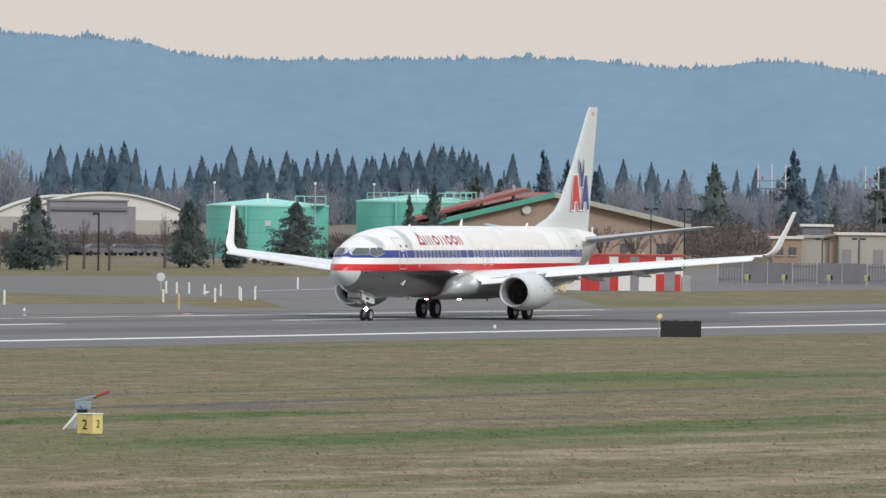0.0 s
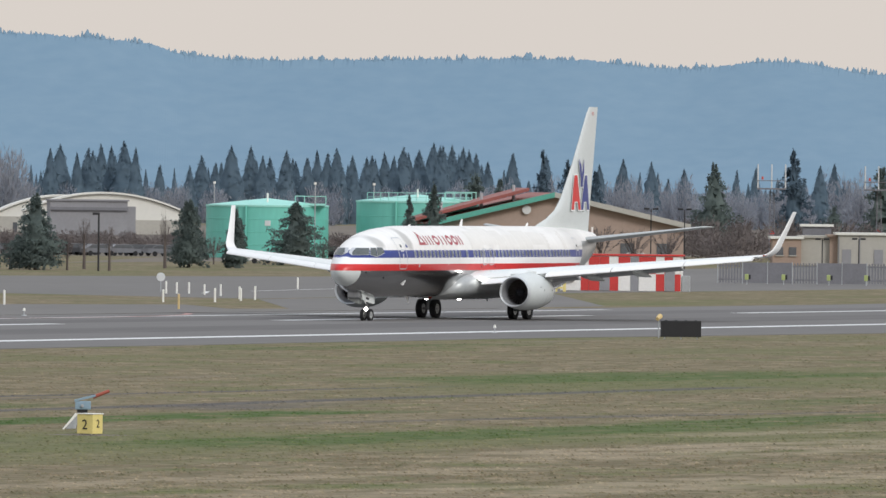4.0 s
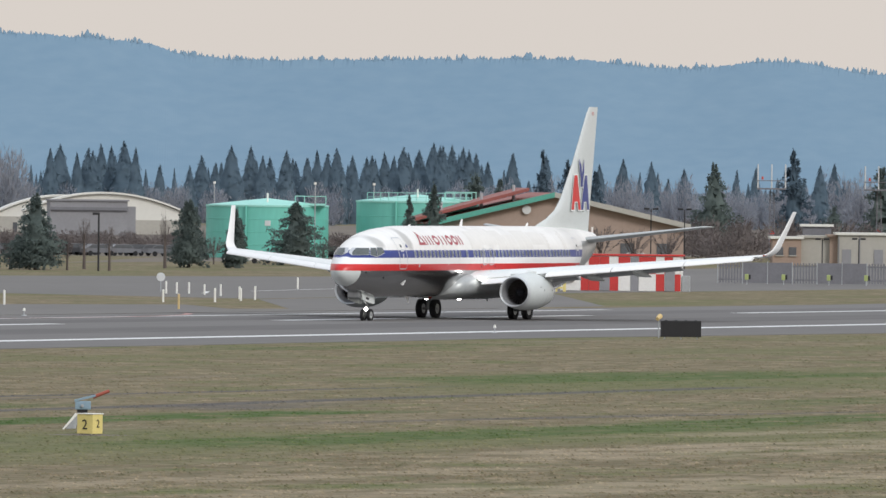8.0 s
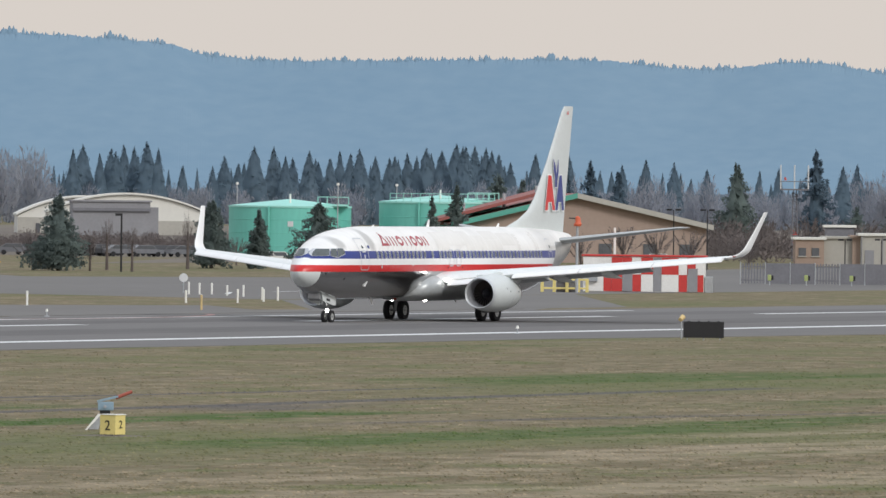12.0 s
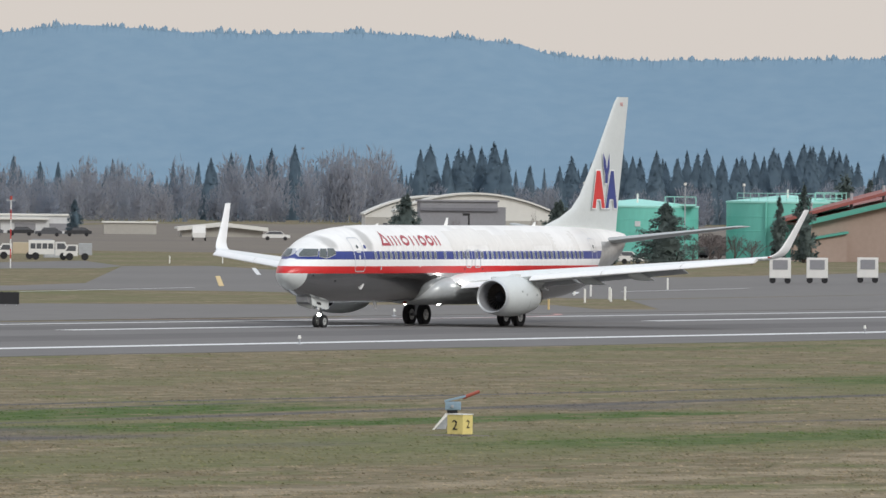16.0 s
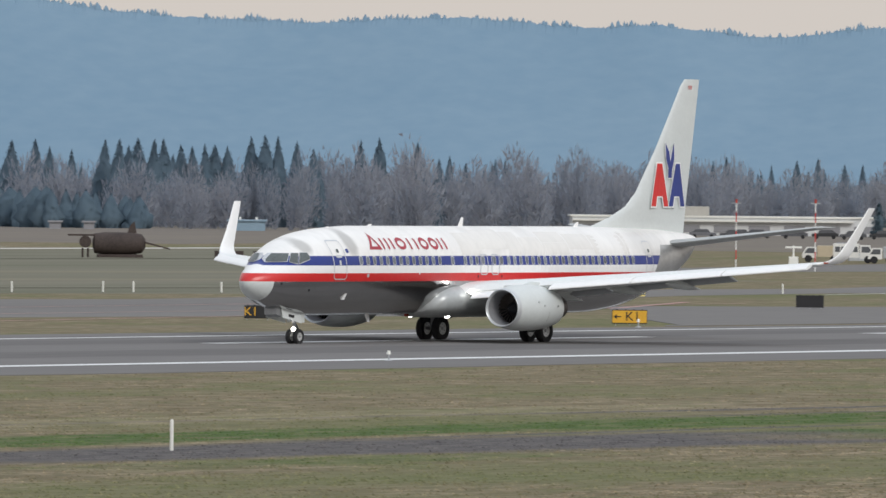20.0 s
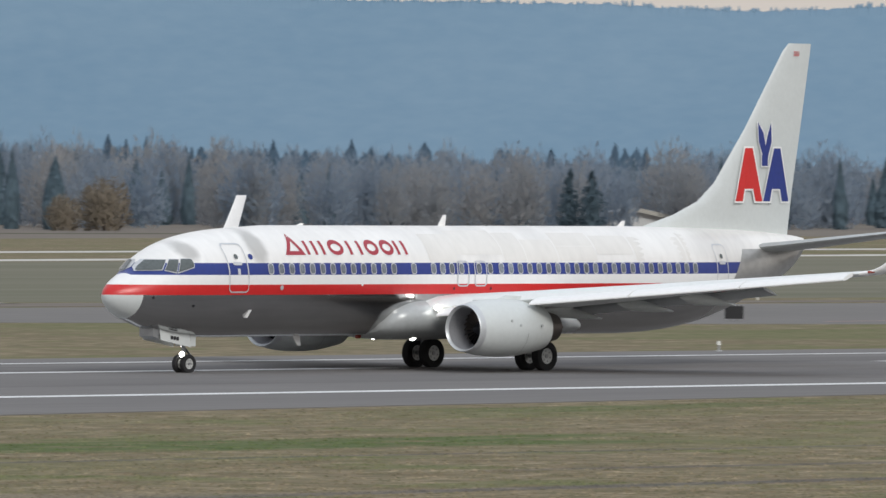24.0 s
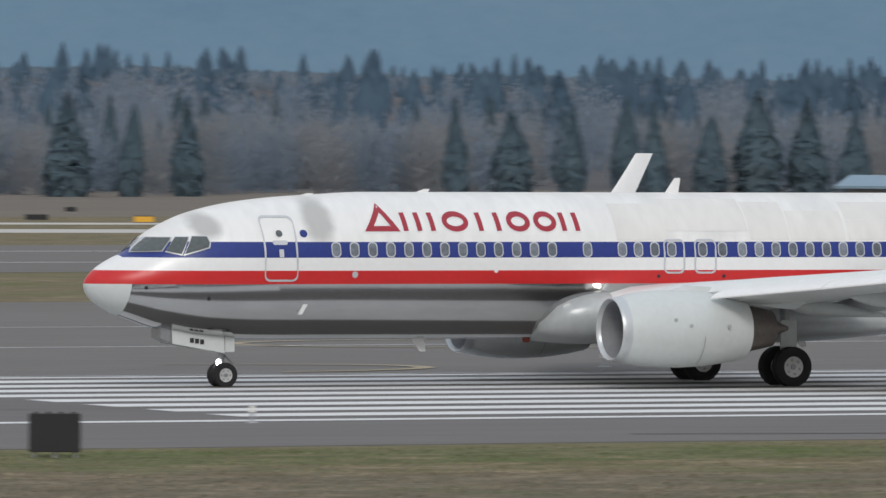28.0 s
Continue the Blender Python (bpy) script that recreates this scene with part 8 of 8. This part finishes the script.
part("wing", skin([[(2.4, -0.7, 1.7), (2.4, 0.7, 1.7), (2.4, 0.7, 1.9), (2.4, -0.7, 1.9)], [(5.6, -0.5, 0.9), (5.6, 0.5, 0.9), (5.6, 0.5, 1.05), (5.6, -0.5, 1.05)]]), M_RUST, ft)
part("fin", skin([[(0.9, -0.12, 2.7), (1.9, -0.12, 2.7), (1.9, 0.12, 2.7), (0.9, 0.12, 2.7)], [(1.25, -0.1, 3.6), (1.7, -0.1, 4.0), (1.7, 0.1, 4.0), (1.25, 0.1, 3.6)]]), M_RUST, ft)
part("engine", rod((-3.7, -0.5, 1.7), (-3.7, 0.6, 1.7), 0.65, 0.65, 16), M_RUST, ft)
for x in (-4.0, -3.4, -1.8, -0.6, 0.6, 1.8):
    part("support", rod((x, 0, 0), (x, 0, 1.0), 0.12), M_RUST, ft)
part("skid", box((-2.4, -1, 0), (2.6, 1, 0.35), 0.05), M_RUST, ft)
fb = thing("steel_trough", on(885, 607, -52), "low burnt steel trough beside the trainer", "trough")
part("trough", box((-1.6, -0.5, 0), (1.6, 0.5, 0.75), 0.05), M_RUST, fb)
part("barrel", rod((3.0, 0, 0), (3.0, 0, 0.75), 0.3, 0.3, 14), M_RUST, fb)
rt2 = thing("red_storage_tank", on(904.7, 602.6, -56), "long dark red tank lying on the field", "tank")
part("tank_body", skin([[(x, r * math.cos(t), 1.1 + r * math.sin(t)) for t in [2 * math.pi * j / 20 for j in range(20)]] for x, r in ((-4.4, 0.3), (-4.25, 0.75), (-4.0, 0.95), (4.2, 0.95), (4.4, 0.3))]), M_REDTANK, rt2, "", True)
for x in (-3, 0, 3):
    part("cradle", box((x - 0.2, -0.8, 0), (x + 0.2, 0.8, 0.5)), M_RUST, rt2)
for x, y in ((906.4, 613.6), (907.7, 611.7)):
    wt2 = thing("white_tank", on(x, y, -56), "white tank lying on its side in a pale rack", "tank", "white tanks on the field")
    part("tank_body", skin([[(r * math.cos(t), yy, 0.85 + r * math.sin(t)) for t in [2 * math.pi * j / 20 for j in range(20)]] for yy, r in ((-1.7, 0.1), (-1.6, 0.6), (-1.4, 0.78), (1.5, 0.78), (1.7, 0.3))]), M_VAN, wt2, "", True)
    for q in (-1.1, 1.1):
        part("cradle", box((-0.7, q - 0.12, 0), (0.7, q + 0.12, 0.3)), M_STEEL, wt2)
    part("rack_beam", box((-1.0, -1.3, 1.62), (1.0, -1.15, 1.74)), M_HANGAR, wt2)
    for q in (-0.95, 0.95):
        part("rack_post", box((q - 0.06, -1.3, 0), (q + 0.06, -1.18, 1.62)), M_HANGAR, wt2)
for x in (2.7, 3.95):
    part("saddle_band", skin([[(x + q, 0.98 * math.cos(t), 1.1 + 0.98 * math.sin(t)) for t in [2 * math.pi * j / 20 for j in range(20)]] for q in (-0.12, 0.12)]), M_RUST, rt2, "dark saddle band")
sk = thing("fuel_skid", spot(56.40, 1080), "white pump box with pipes on a low skid", "pump")
part("pump_box", box((-1.9, -0.5, 0.15), (-0.85, 0.5, 0.95), 0.05), M_VAN, sk)
for z in (0.55, 0.85):
    part("pipe", rod((-0.85, -0.3, z), (2.2, -0.3, z), 0.06), M_HANGAR, sk)
for x in (0.2, 2.2):
    part("stand", box((x - 0.06, -0.36, 0), (x + 0.06, -0.24, 0.95)), M_HANGAR, sk)
part("skid", box((-2.1, -0.6, 0), (2.4, 0.6, 0.14), 0.02), M_RUST, sk)
st = thing("small_tank", spot(56.635, 1082), "small white tank lying on the field", "tank")
part("tank_body", skin([[(x, r * math.cos(t), 0.42 + r * math.sin(t)) for t in [2 * math.pi * j / 16 for j in range(16)]] for x, r in ((-0.85, 0.05), (-0.75, 0.26), (-0.55, 0.32), (0.55, 0.32), (0.75, 0.26), (0.85, 0.05))]), M_VAN, st, "", True)
for x in (-0.5, 0.5):
    part("foot", box((x - 0.08, -0.25, 0), (x + 0.08, 0.25, 0.16)), M_RUST, st)
for az, w in ((55.80, 3.6), (55.96, 1.8), (56.72, 3.2), (56.84, 1.6)):
    dk = thing("steel_beam", spot(az, 1079), "dark rusty steel lying on the field", "beam", "rusty steel on the field")
    part("beam", box((-w / 2, -0.25, 0), (w / 2, 0.25, 0.28), 0.03), M_RUST, dk)
    part("timber", box((-w / 2 + 0.2, -0.4, 0.285), (-w / 2 + 0.45, 0.4, 0.40), 0.02), M_RUST, dk)
tl = thing("approach_tower", spot(57.51, 1290), "slim leaning steel instrument tower on the field", "tower")
part("frame", skin([[(-0.5, -0.3, 0), (0.5, -0.3, 0), (0.5, 0.3, 0), (-0.5, 0.3, 0)], [(-0.25, -0.2, 1.4), (0.3, -0.2, 1.4), (0.3, 0.2, 1.4), (-0.25, 0.2, 1.4)]]), M_FENCE, tl)
part("head", skin([[(-0.3, -0.25, 1.4), (0.3, -0.25, 1.4), (0.3, 0.25, 1.4), (-0.3, 0.25, 1.4)], [(-0.7, -0.2, 2.2), (0.0, -0.2, 2.3), (0.0, 0.2, 2.3), (-0.7, 0.2, 2.2)]]), M_STEEL, tl)
for x, y, w in ((912.0, 572.0, 1.3), (915.5, 572.5, 0.8), (925.0, 580.0, 0.6), (927.0, 580.6, 0.7)):
    eq = thing("equipment_box", on(x, y, -57), "white equipment box on the far field", "box", "equipment boxes on the field")
    part("box_body", box((-w / 2, -0.4, 0), (w / 2, 0.4, 0.9), 0.03), M_VAN, eq)
    part("lid", box((-w / 2 - 0.03, -0.44, 0.9), (w / 2 + 0.03, 0.44, 0.96), 0.01), M_WALLG, eq)
rwb = thing("striped_box", on(568.3, 539.7, -46), "red and white striped equipment box", "box")
for i in range(6):
    part("stripe_panel", box((-1.95 + 0.65 * i, -0.9, 0), (-1.3 + 0.65 * i, 0.9, 1.9), 0.01), M_CHKRED if i % 2 else M_CHKWHT, rwb)
part("lid", box((-2.0, -0.95, 1.9), (2.0, 0.95, 2.0), 0.02), M_CHKWHT, rwb)
part("dome", skin([[(r * math.cos(t) - 0.4, r * math.sin(t), z) for t in [2 * math.pi * j / 18 for j in range(18)]] for z, r in ((2.0, 0.75), (2.4, 0.62), (3.6, 0.52), (3.9, 0.2))]), M_CHKWHT, rwb, "white tapered dome", True)
for x, y, w, h in ((918.4, 583.7, 1.8, 0.7), (937.1, 607.2, 1.4, 0.4), (960, 570, 2.4, 0.9), (600, 640, 1.4, 0.5), (520, 600, 1.2, 0.5), (240, 520, 1.6, 0.4)):
    eb = thing("equipment_box", on(x, y, -50), "low grey equipment box on the field", "box", "equipment boxes on the field")
    part("box_body", box((-w / 2, -0.5, 0), (w / 2, 0.5, h), 0.04), M_STEEL, eb)
    part("lid", box((-w / 2 - 0.04, -0.54, h), (w / 2 + 0.04, 0.54, h + 0.06), 0.01), M_WALLG, eb)
for x, y in ((417.7, 526.4), (602, 440), (690, 470), (575, 420), (640, 402)):
    ol = thing("taxi_light", on(x, y), "small lit amber light on the field", "light", "amber taxiway lights")
    part("stem", rod((0, 0, 0), (0, 0, 0.2), 0.05), M_STEEL, ol)
    part("lens", rod((0, 0, 0.2), (0, 0, 0.42), 0.14, 0.09, 10), M_YLIT, ol)

# ---- trees that stand apart ----


def mesh_of(name, tris, mat, parent, label=""):
    v, f = tris
    top = max(1e-6, v[:, 2].max())
    wide = max(1e-6, np.abs(v[:, :2]).max())
    soft = unit(np.stack([v[:, 0] / wide, v[:, 1] / wide, 0.15 + 0.6 * v[:, 2] / top], -1) + np.random.default_rng(len(v)).normal(0, 0.1, v.shape))
    me = array_mesh(name, v, f, mat, soft)
    o = new(name, me)
    o.parent = parent
    return tagged(o, label)


def bough_crown(seed, h, w, boughs=110, per=26, blunt=1.1, bare_foot=0.05):
    """A conifer's crown, bough by bough: each a drooping spray of small clumps of needles."""
    rng = np.random.default_rng(seed)
    u = np.sort(rng.uniform(0, 1, boughs) ** 1.1)
    reach = w * (1 - u ** blunt) ** 0.9 * rng.uniform(0.62, 1.12, boughs) * np.minimum(1, 0.65 + 1.6 * u) + 0.03 * w
    t = rng.uniform(0, 6.283, boughs)
    reach *= 1 + 0.18 * np.sin(2 * t + 5 * u + seed)
    rise = rng.uniform(-0.22, 0.30, boughs)
    i = rng.integers(0, boughs, int(boughs * per * 1.7))
    n = len(i)
    k = rng.uniform(0.1, 1.0, n) ** 0.7
    tt = t[i] + rng.normal(0, 0.16, n)
    r = reach[i] * k
    z = h * (bare_foot + (0.97 - bare_foot) * u[i]) + r * rise[i] - 0.10 * r * k + rng.normal(0, 0.02, n) * h
    p = np.stack([r * np.cos(tt), r * np.sin(tt), z], -1)
    size = h * rng.uniform(0.014, 0.030, n) * (1.1 - 0.5 * u[i])
    d = unit(np.stack([np.cos(tt), np.sin(tt), rng.normal(-0.15, 0.4, n)], -1) + rng.normal(0, 0.4, (n, 3)))
    fur = slivers(p, p + d * size[:, None] * 1.5, size * 0.75, rng)
    v, f = conifer_mass(seed, 60, 0.7, 0.25)
    body = (v * (w * 0.50, w * 0.50, h * 0.88) + (0, 0, h * bare_foot), f)
    tip = slivers(np.array([[0, 0, h * 0.88]]), np.array([[0, 0, h * 1.01]]), [0.02 * h], rng)
    return join(fur, body, tip)


def conifer(m, h, w, seed, label, boughs=110, per=26, blunt=1.1, needles=M_NCON):
    t = thing("conifer", m, label, "tree")
    part("trunk", rod((0, 0, -0.2), (0, 0, h * 0.9), h * 0.026, h * 0.006, 8), M_BARK, t)
    mesh_of("crown", bough_crown(seed, h, w, boughs, per, blunt), needles, t, "dark green needled boughs")
    return t


def bare_tree(m, h, w, seed, label, limbs=26, twigs=26):
    t = thing("bare_tree", m, label, "tree")
    part("trunk", rod((0, 0, -0.2), (0, 0, h * 0.6), h * 0.03, h * 0.012, 8), M_BARK, t)
    v, f = bare_mass(seed, limbs, twigs, 1.0, 0)
    mesh_of("crown", (v * (w, w, h), f), M_BUSHTW, t, "bare brown twigs")
    return t


DARK = "dark green spreading conifer standing on the grass"
for i, (az, d, h, w) in enumerate(((61.39, 994, 7.9, 4.0), (62.30, 1043, 7.4, 3.3), (62.58, 1042, 6.5, 1.8), (62.94, 1089, 7.2, 4.4))):
    conifer(spot(az, d), h, w, 40 + i, DARK, 150, 34, 1.15 + 0.25 * (i == 3))
# the farther ones take needles with haze in their colour
for i, (az, d, h, w) in enumerate(((63.61, 1150, 8.0, 1.5), (63.76, 1160, 9.4, 2.4), (64.00, 1420, 11.5, 4.6), (64.15, 1460, 10.5, 3.5), (64.22, 1400, 9.5, 1.6), (65.42, 1500, 13.4, 5.6), (66.42, 1520, 13.3, 5.4), (66.14, 1400, 7.1, 4.0), (65.895, 2000, 18.0, 4.6), (64.55, 1900, 15, 3.5), (64.40, 1950, 17, 3.2), (64.72, 1850, 13, 3.8), (59.42, 1620, 6.0, 2.2), (47.92, 1395, 9.2, 2.6), (48.05, 1390, 9.0, 2.8), (50.4, 1420, 10.5, 3.0), (51.2, 1500, 9.0, 3.0))):
    conifer(spot(az, d), h, w, 60 + i, "dark conifer behind the buildings", 90, 20, 1.2, M_FCON if d > 1800 else M_MCON if az < 60 else M_NCON)
for i, (az, d, h, w) in enumerate(((61.24, 1000, 4.6, 2.6), (61.58, 995, 4.4, 1.5), (61.68, 1010, 6.2, 0.9), (61.83, 992, 5.4, 0.9), (62.16, 1030, 6.6, 0.9), (61.50, 1100, 3.6, 2.4), (62.45, 1090, 3.4, 2.4), (63.2, 1120, 4.2, 2.6), (63.35, 1125, 4.0, 2.4))):
    bare_tree(spot(az, d), h, w, 90 + i, "bare brown ornamental tree on the grass")
for i, (az, d, h, w) in enumerate(((64.75, 1090, 6.0, 3.4), (64.95, 1100, 5.2, 3.0), (65.15, 1085, 5.0, 3.2), (65.3, 1300, 6.0, 4.5), (65.6, 1310, 6.2, 4.5), (65.5, 1100, 4.6, 3.2), (65.85, 1320, 6.5, 4.5), (64.5, 1085, 4.6, 2.5), (63.1, 1110, 3.2, 2.2), (63.25, 1112, 3.0, 2.2), (63.45, 1115, 3.4, 2.4), (60.95, 1290, 2.4, 3.0), (66.2, 1330, 6.0, 4.0))):
    bare_tree(spot(az, d), h, w, 130 + i, "bare brown shrub before a building", 26, 24)
M_TANTW = material("tan_willow_twigs", (0.280, 0.241, 0.190), 0.95, 0.0, 0.25, 0.3, 2.0, tint=(0.353, 0.305, 0.241), spec=0.05)
thin_twigs(M_TANTW, 0.45)
for i, (az, d, h, w) in enumerate(((45.15, 1325, 7.6, 4.0), (40.18, 1265, 7.9, 4.5), (44.91, 1320, 5.2, 2.7), (40.35, 1270, 6.5, 3.3))):
    tt = thing("bare_tree", spot(az, d), "tan leafless willow before the woods", "tree")
    part("trunk", rod((0, 0, -0.2), (0, 0, h * 0.6), h * 0.03, h * 0.012, 8), M_BARK, tt)
    v, f = bare_mass(200 + i, 24, 16, 0.9, 3000)
    mesh_of("crown", (v * (w, w, h), f), M_TANTW, tt, "tan twigs")
bl = thing("street_lamp", spot(61.765, 989), "thin black lamp post on the grass", "lamp")
part("pole", rod((0, 0, 0), (0, 0, 5.9), 0.11, 0.09), M_SIGNBLK, bl)
part("lamp_head", box((-0.65, -0.2, 5.75), (0.1, 0.2, 6.0), 0.03), M_SIGNBLK, bl)

# brown hedge of scrub along the far kerb and the parked cars
scrub = []
low_bush = [bare_mass(170 + i, 10, 8, 1.4, 400) for i in range(4)]
rs = random.Random(77)
for i in range(160):
    az = rs.uniform(60.9, 63.6)
    scrub.append((az, rs.uniform(1240, 1420), LOW, rs.uniform(1.2, 2.8), rs.uniform(1.5, 3.0), low_bush))
for i in range(90):
    az = rs.uniform(64.2, 66.5)
    scrub.append((az, rs.uniform(1220, 1500), LOW, rs.uniform(2.0, 5.5), rs.uniform(2.0, 3.6), low_bush))
wood("scrub", M_BUSHTW, scrub, "brown winter scrub behind the apron")

# ---- the second airliner, waiting on the taxiway ----
M_VIOLET = material("violet_blue_paint", (0.115, 0.125, 0.46), 0.3, 0.0, 0.06, 0.8, 6.0)
M_REDOR = material("orange_red_paint", (0.74, 0.075, 0.045), 0.32, 0.0, 0.08, 0.8, 6.0)
M_DULLGD = material("dull_gold_and_violet_pattern", (0.22, 0.17, 0.42), 0.4, 0.0, 0.08, 2.2, 6.0, tint=(0.62, 0.38, 0.22))


def second_zone(a, z):
    if a > 33.6 - 0.75 * (z - 3.0):
        return "tail"
    return "belly" if z < 2.2 else "upper"


def second_marks(A, fin):
    for s in (-1, 1):
        for pts, mat, nm, off in ((((34.9, 5.7), (37.25, 5.6), (38.2, 11.4), (37.45, 11.2)), M_REDOR, "red_fin_panel", 0.008), (((33.9, 6.9), (34.9, 6.5), (37.5, 10.9), (37.0, 11.0)), M_DULLGD, "gold_fin_panel", 0.008)):
            bm = bmesh.new()
            n = 8
            grid = []
            (a0, z0), (a1, z1), (a2, z2), (a3, z3) = pts
            for i in range(n + 1):
                k = i / n
                l, r = (a0 + (a3 - a0) * k, z0 + (z3 - z0) * k), (a1 + (a2 - a1) * k, z1 + (z2 - z1) * k)
                grid.append([bm.verts.new((l[0] + (r[0] - l[0]) * j / n - MG, s * (fin_half(l[0] + (r[0] - l[0]) * j / n, l[1] + (r[1] - l[1]) * j / n) + off), l[1] + (r[1] - l[1]) * j / n)) for j in range(n + 1)])
            for i in range(n):
                for j in range(n):
                    bm.faces.new((grid[i][j], grid[i][j + 1], grid[i + 1][j + 1], grid[i + 1][j]))
            part(nm, bm, mat, fin, "coloured tail panel")
    edge = [foil((32.5 - MG, 0, 6.75), (32.95 - MG, 0, 6.75), (0, 1, 0), 0.5), foil((36.75 - MG, 0, 12.15), (37.05 - MG, 0, 12.15), (0, 1, 0), 0.5)]
    part("fin_leading_edge", skin(edge), M_WHITEP, fin, "white metal leading edge", True)


PAINT2 = {
    "cuts": (2.2,), "slants": ((33.6, 3.0, -0.75),), "zone": second_zone,
    "zones": {"upper": ("fuselage_top", M_VIOLET, "violet-blue upper fuselage"), "belly": ("fuselage_belly", M_REDOR, "orange-red lower fuselage"), "tail": ("tail_cone", M_REDOR, "orange-red tail cone")},
    "fairing": M_REDOR, "cowl": M_VIOLET, "winglet": M_WHITEP, "tailplane": M_GREYP, "fin": M_VIOLET, "wing": M_GREYP, "extra": second_marks, "one_side": False,
}
jet2, _ = airliner(on(250.8, 363.2, 73.7), "violet and orange-red airliner waiting on the taxiway", PAINT2)
part("roof_dome", skin([[(x - MG, r * math.cos(t), 5.33 + 0.55 * r * math.sin(t)) for t in [2 * math.pi * j / 16 for j in range(16)]] for x, r in ((22.0, 0.05), (22.4, 0.55), (23.6, 0.6), (24.3, 0.05))]), M_VIOLET, jet2, "", True)

# ---- grass tufts on the near field ----


def tufts():
    """Short ragged blades of grass and stubble on the field between the viewer and the runway, in the field's own colours."""
    rng = np.random.default_rng(9)
    n = 340000
    az = np.radians(rng.uniform(20.5, 67.0, n))
    d = 7.39 / np.tan(np.radians(rng.uniform(0.82, 2.35, n)))
    x, y = d * np.sin(az), d * np.cos(az)
    edge = np.array([near_edge(v) + skew(v) for v in range(0, 700)])[np.clip(x, 0, 699).astype(int)]
    dens = 0.5 + 0.5 * np.sin(x * 0.21 + 3 * np.sin(y * 0.4)) * np.cos(y * 0.83 + np.sin(x * 0.131) * 2)
    keep = (y < edge - 0.9) & (rng.random(n) < 0.25 + 0.75 * dens)
    x, y = x[keep], y[keep]
    n, k = len(x), 2
    h = np.minimum(0.05, rng.gamma(2.2, 0.008, (n, k)) + 0.010)
    w = rng.uniform(0.02, 0.08, (n, k))
    a = -np.arctan2(x, y)[:, None] + rng.normal(0, 0.5, (n, k))
    px, py = x[:, None] + rng.uniform(-0.2, 0.2, (n, k)), y[:, None] + rng.uniform(-0.3, 0.3, (n, k))
    zero = np.zeros_like(h)
    v = np.stack([np.stack([px - w * np.cos(a), py - w * np.sin(a), zero], -1), np.stack([px + w * np.cos(a), py + w * np.sin(a), zero], -1), np.stack([px + rng.uniform(0.01, 0.08, (n, k)), py + rng.uniform(0.02, 0.10, (n, k)), h], -1)], 2)
    return stuff_mesh("grass_tufts", v.reshape(-1, 3), np.arange(n * k * 3).reshape(-1, 3), M_BLADES, "short ragged tufts of winter grass on the near field", "grass")


tufts()


def along(t):
    """Where the airliner's wheels are along the runway at t seconds."""
    return smooth_table(ROLL, t)[0]


def motions():
    """The airliner's roll, and the wheels that turn under it."""
    walk(jet, [(t, pose(x, y, 0, 0, 0, h)) for t, x, y, h in ROLL])
    for tyre, r in jet_turning:
        at = Vector(tyre.location)
        rows, turn, last = [(0.0, pose(*at))], 0.0, along(0.0)
        f0 = 0
        for f in range(1, 28 * FPS + 1):
            here = along(f / FPS)
            step = math.degrees((last - here) / r)
            if step > 70 or f == 28 * FPS:
                turn += min(step, 80)
                rows.append((f / FPS, pose(*at, 0, -turn, 0)))
                last = here
        walk(tyre, rows)


motions()
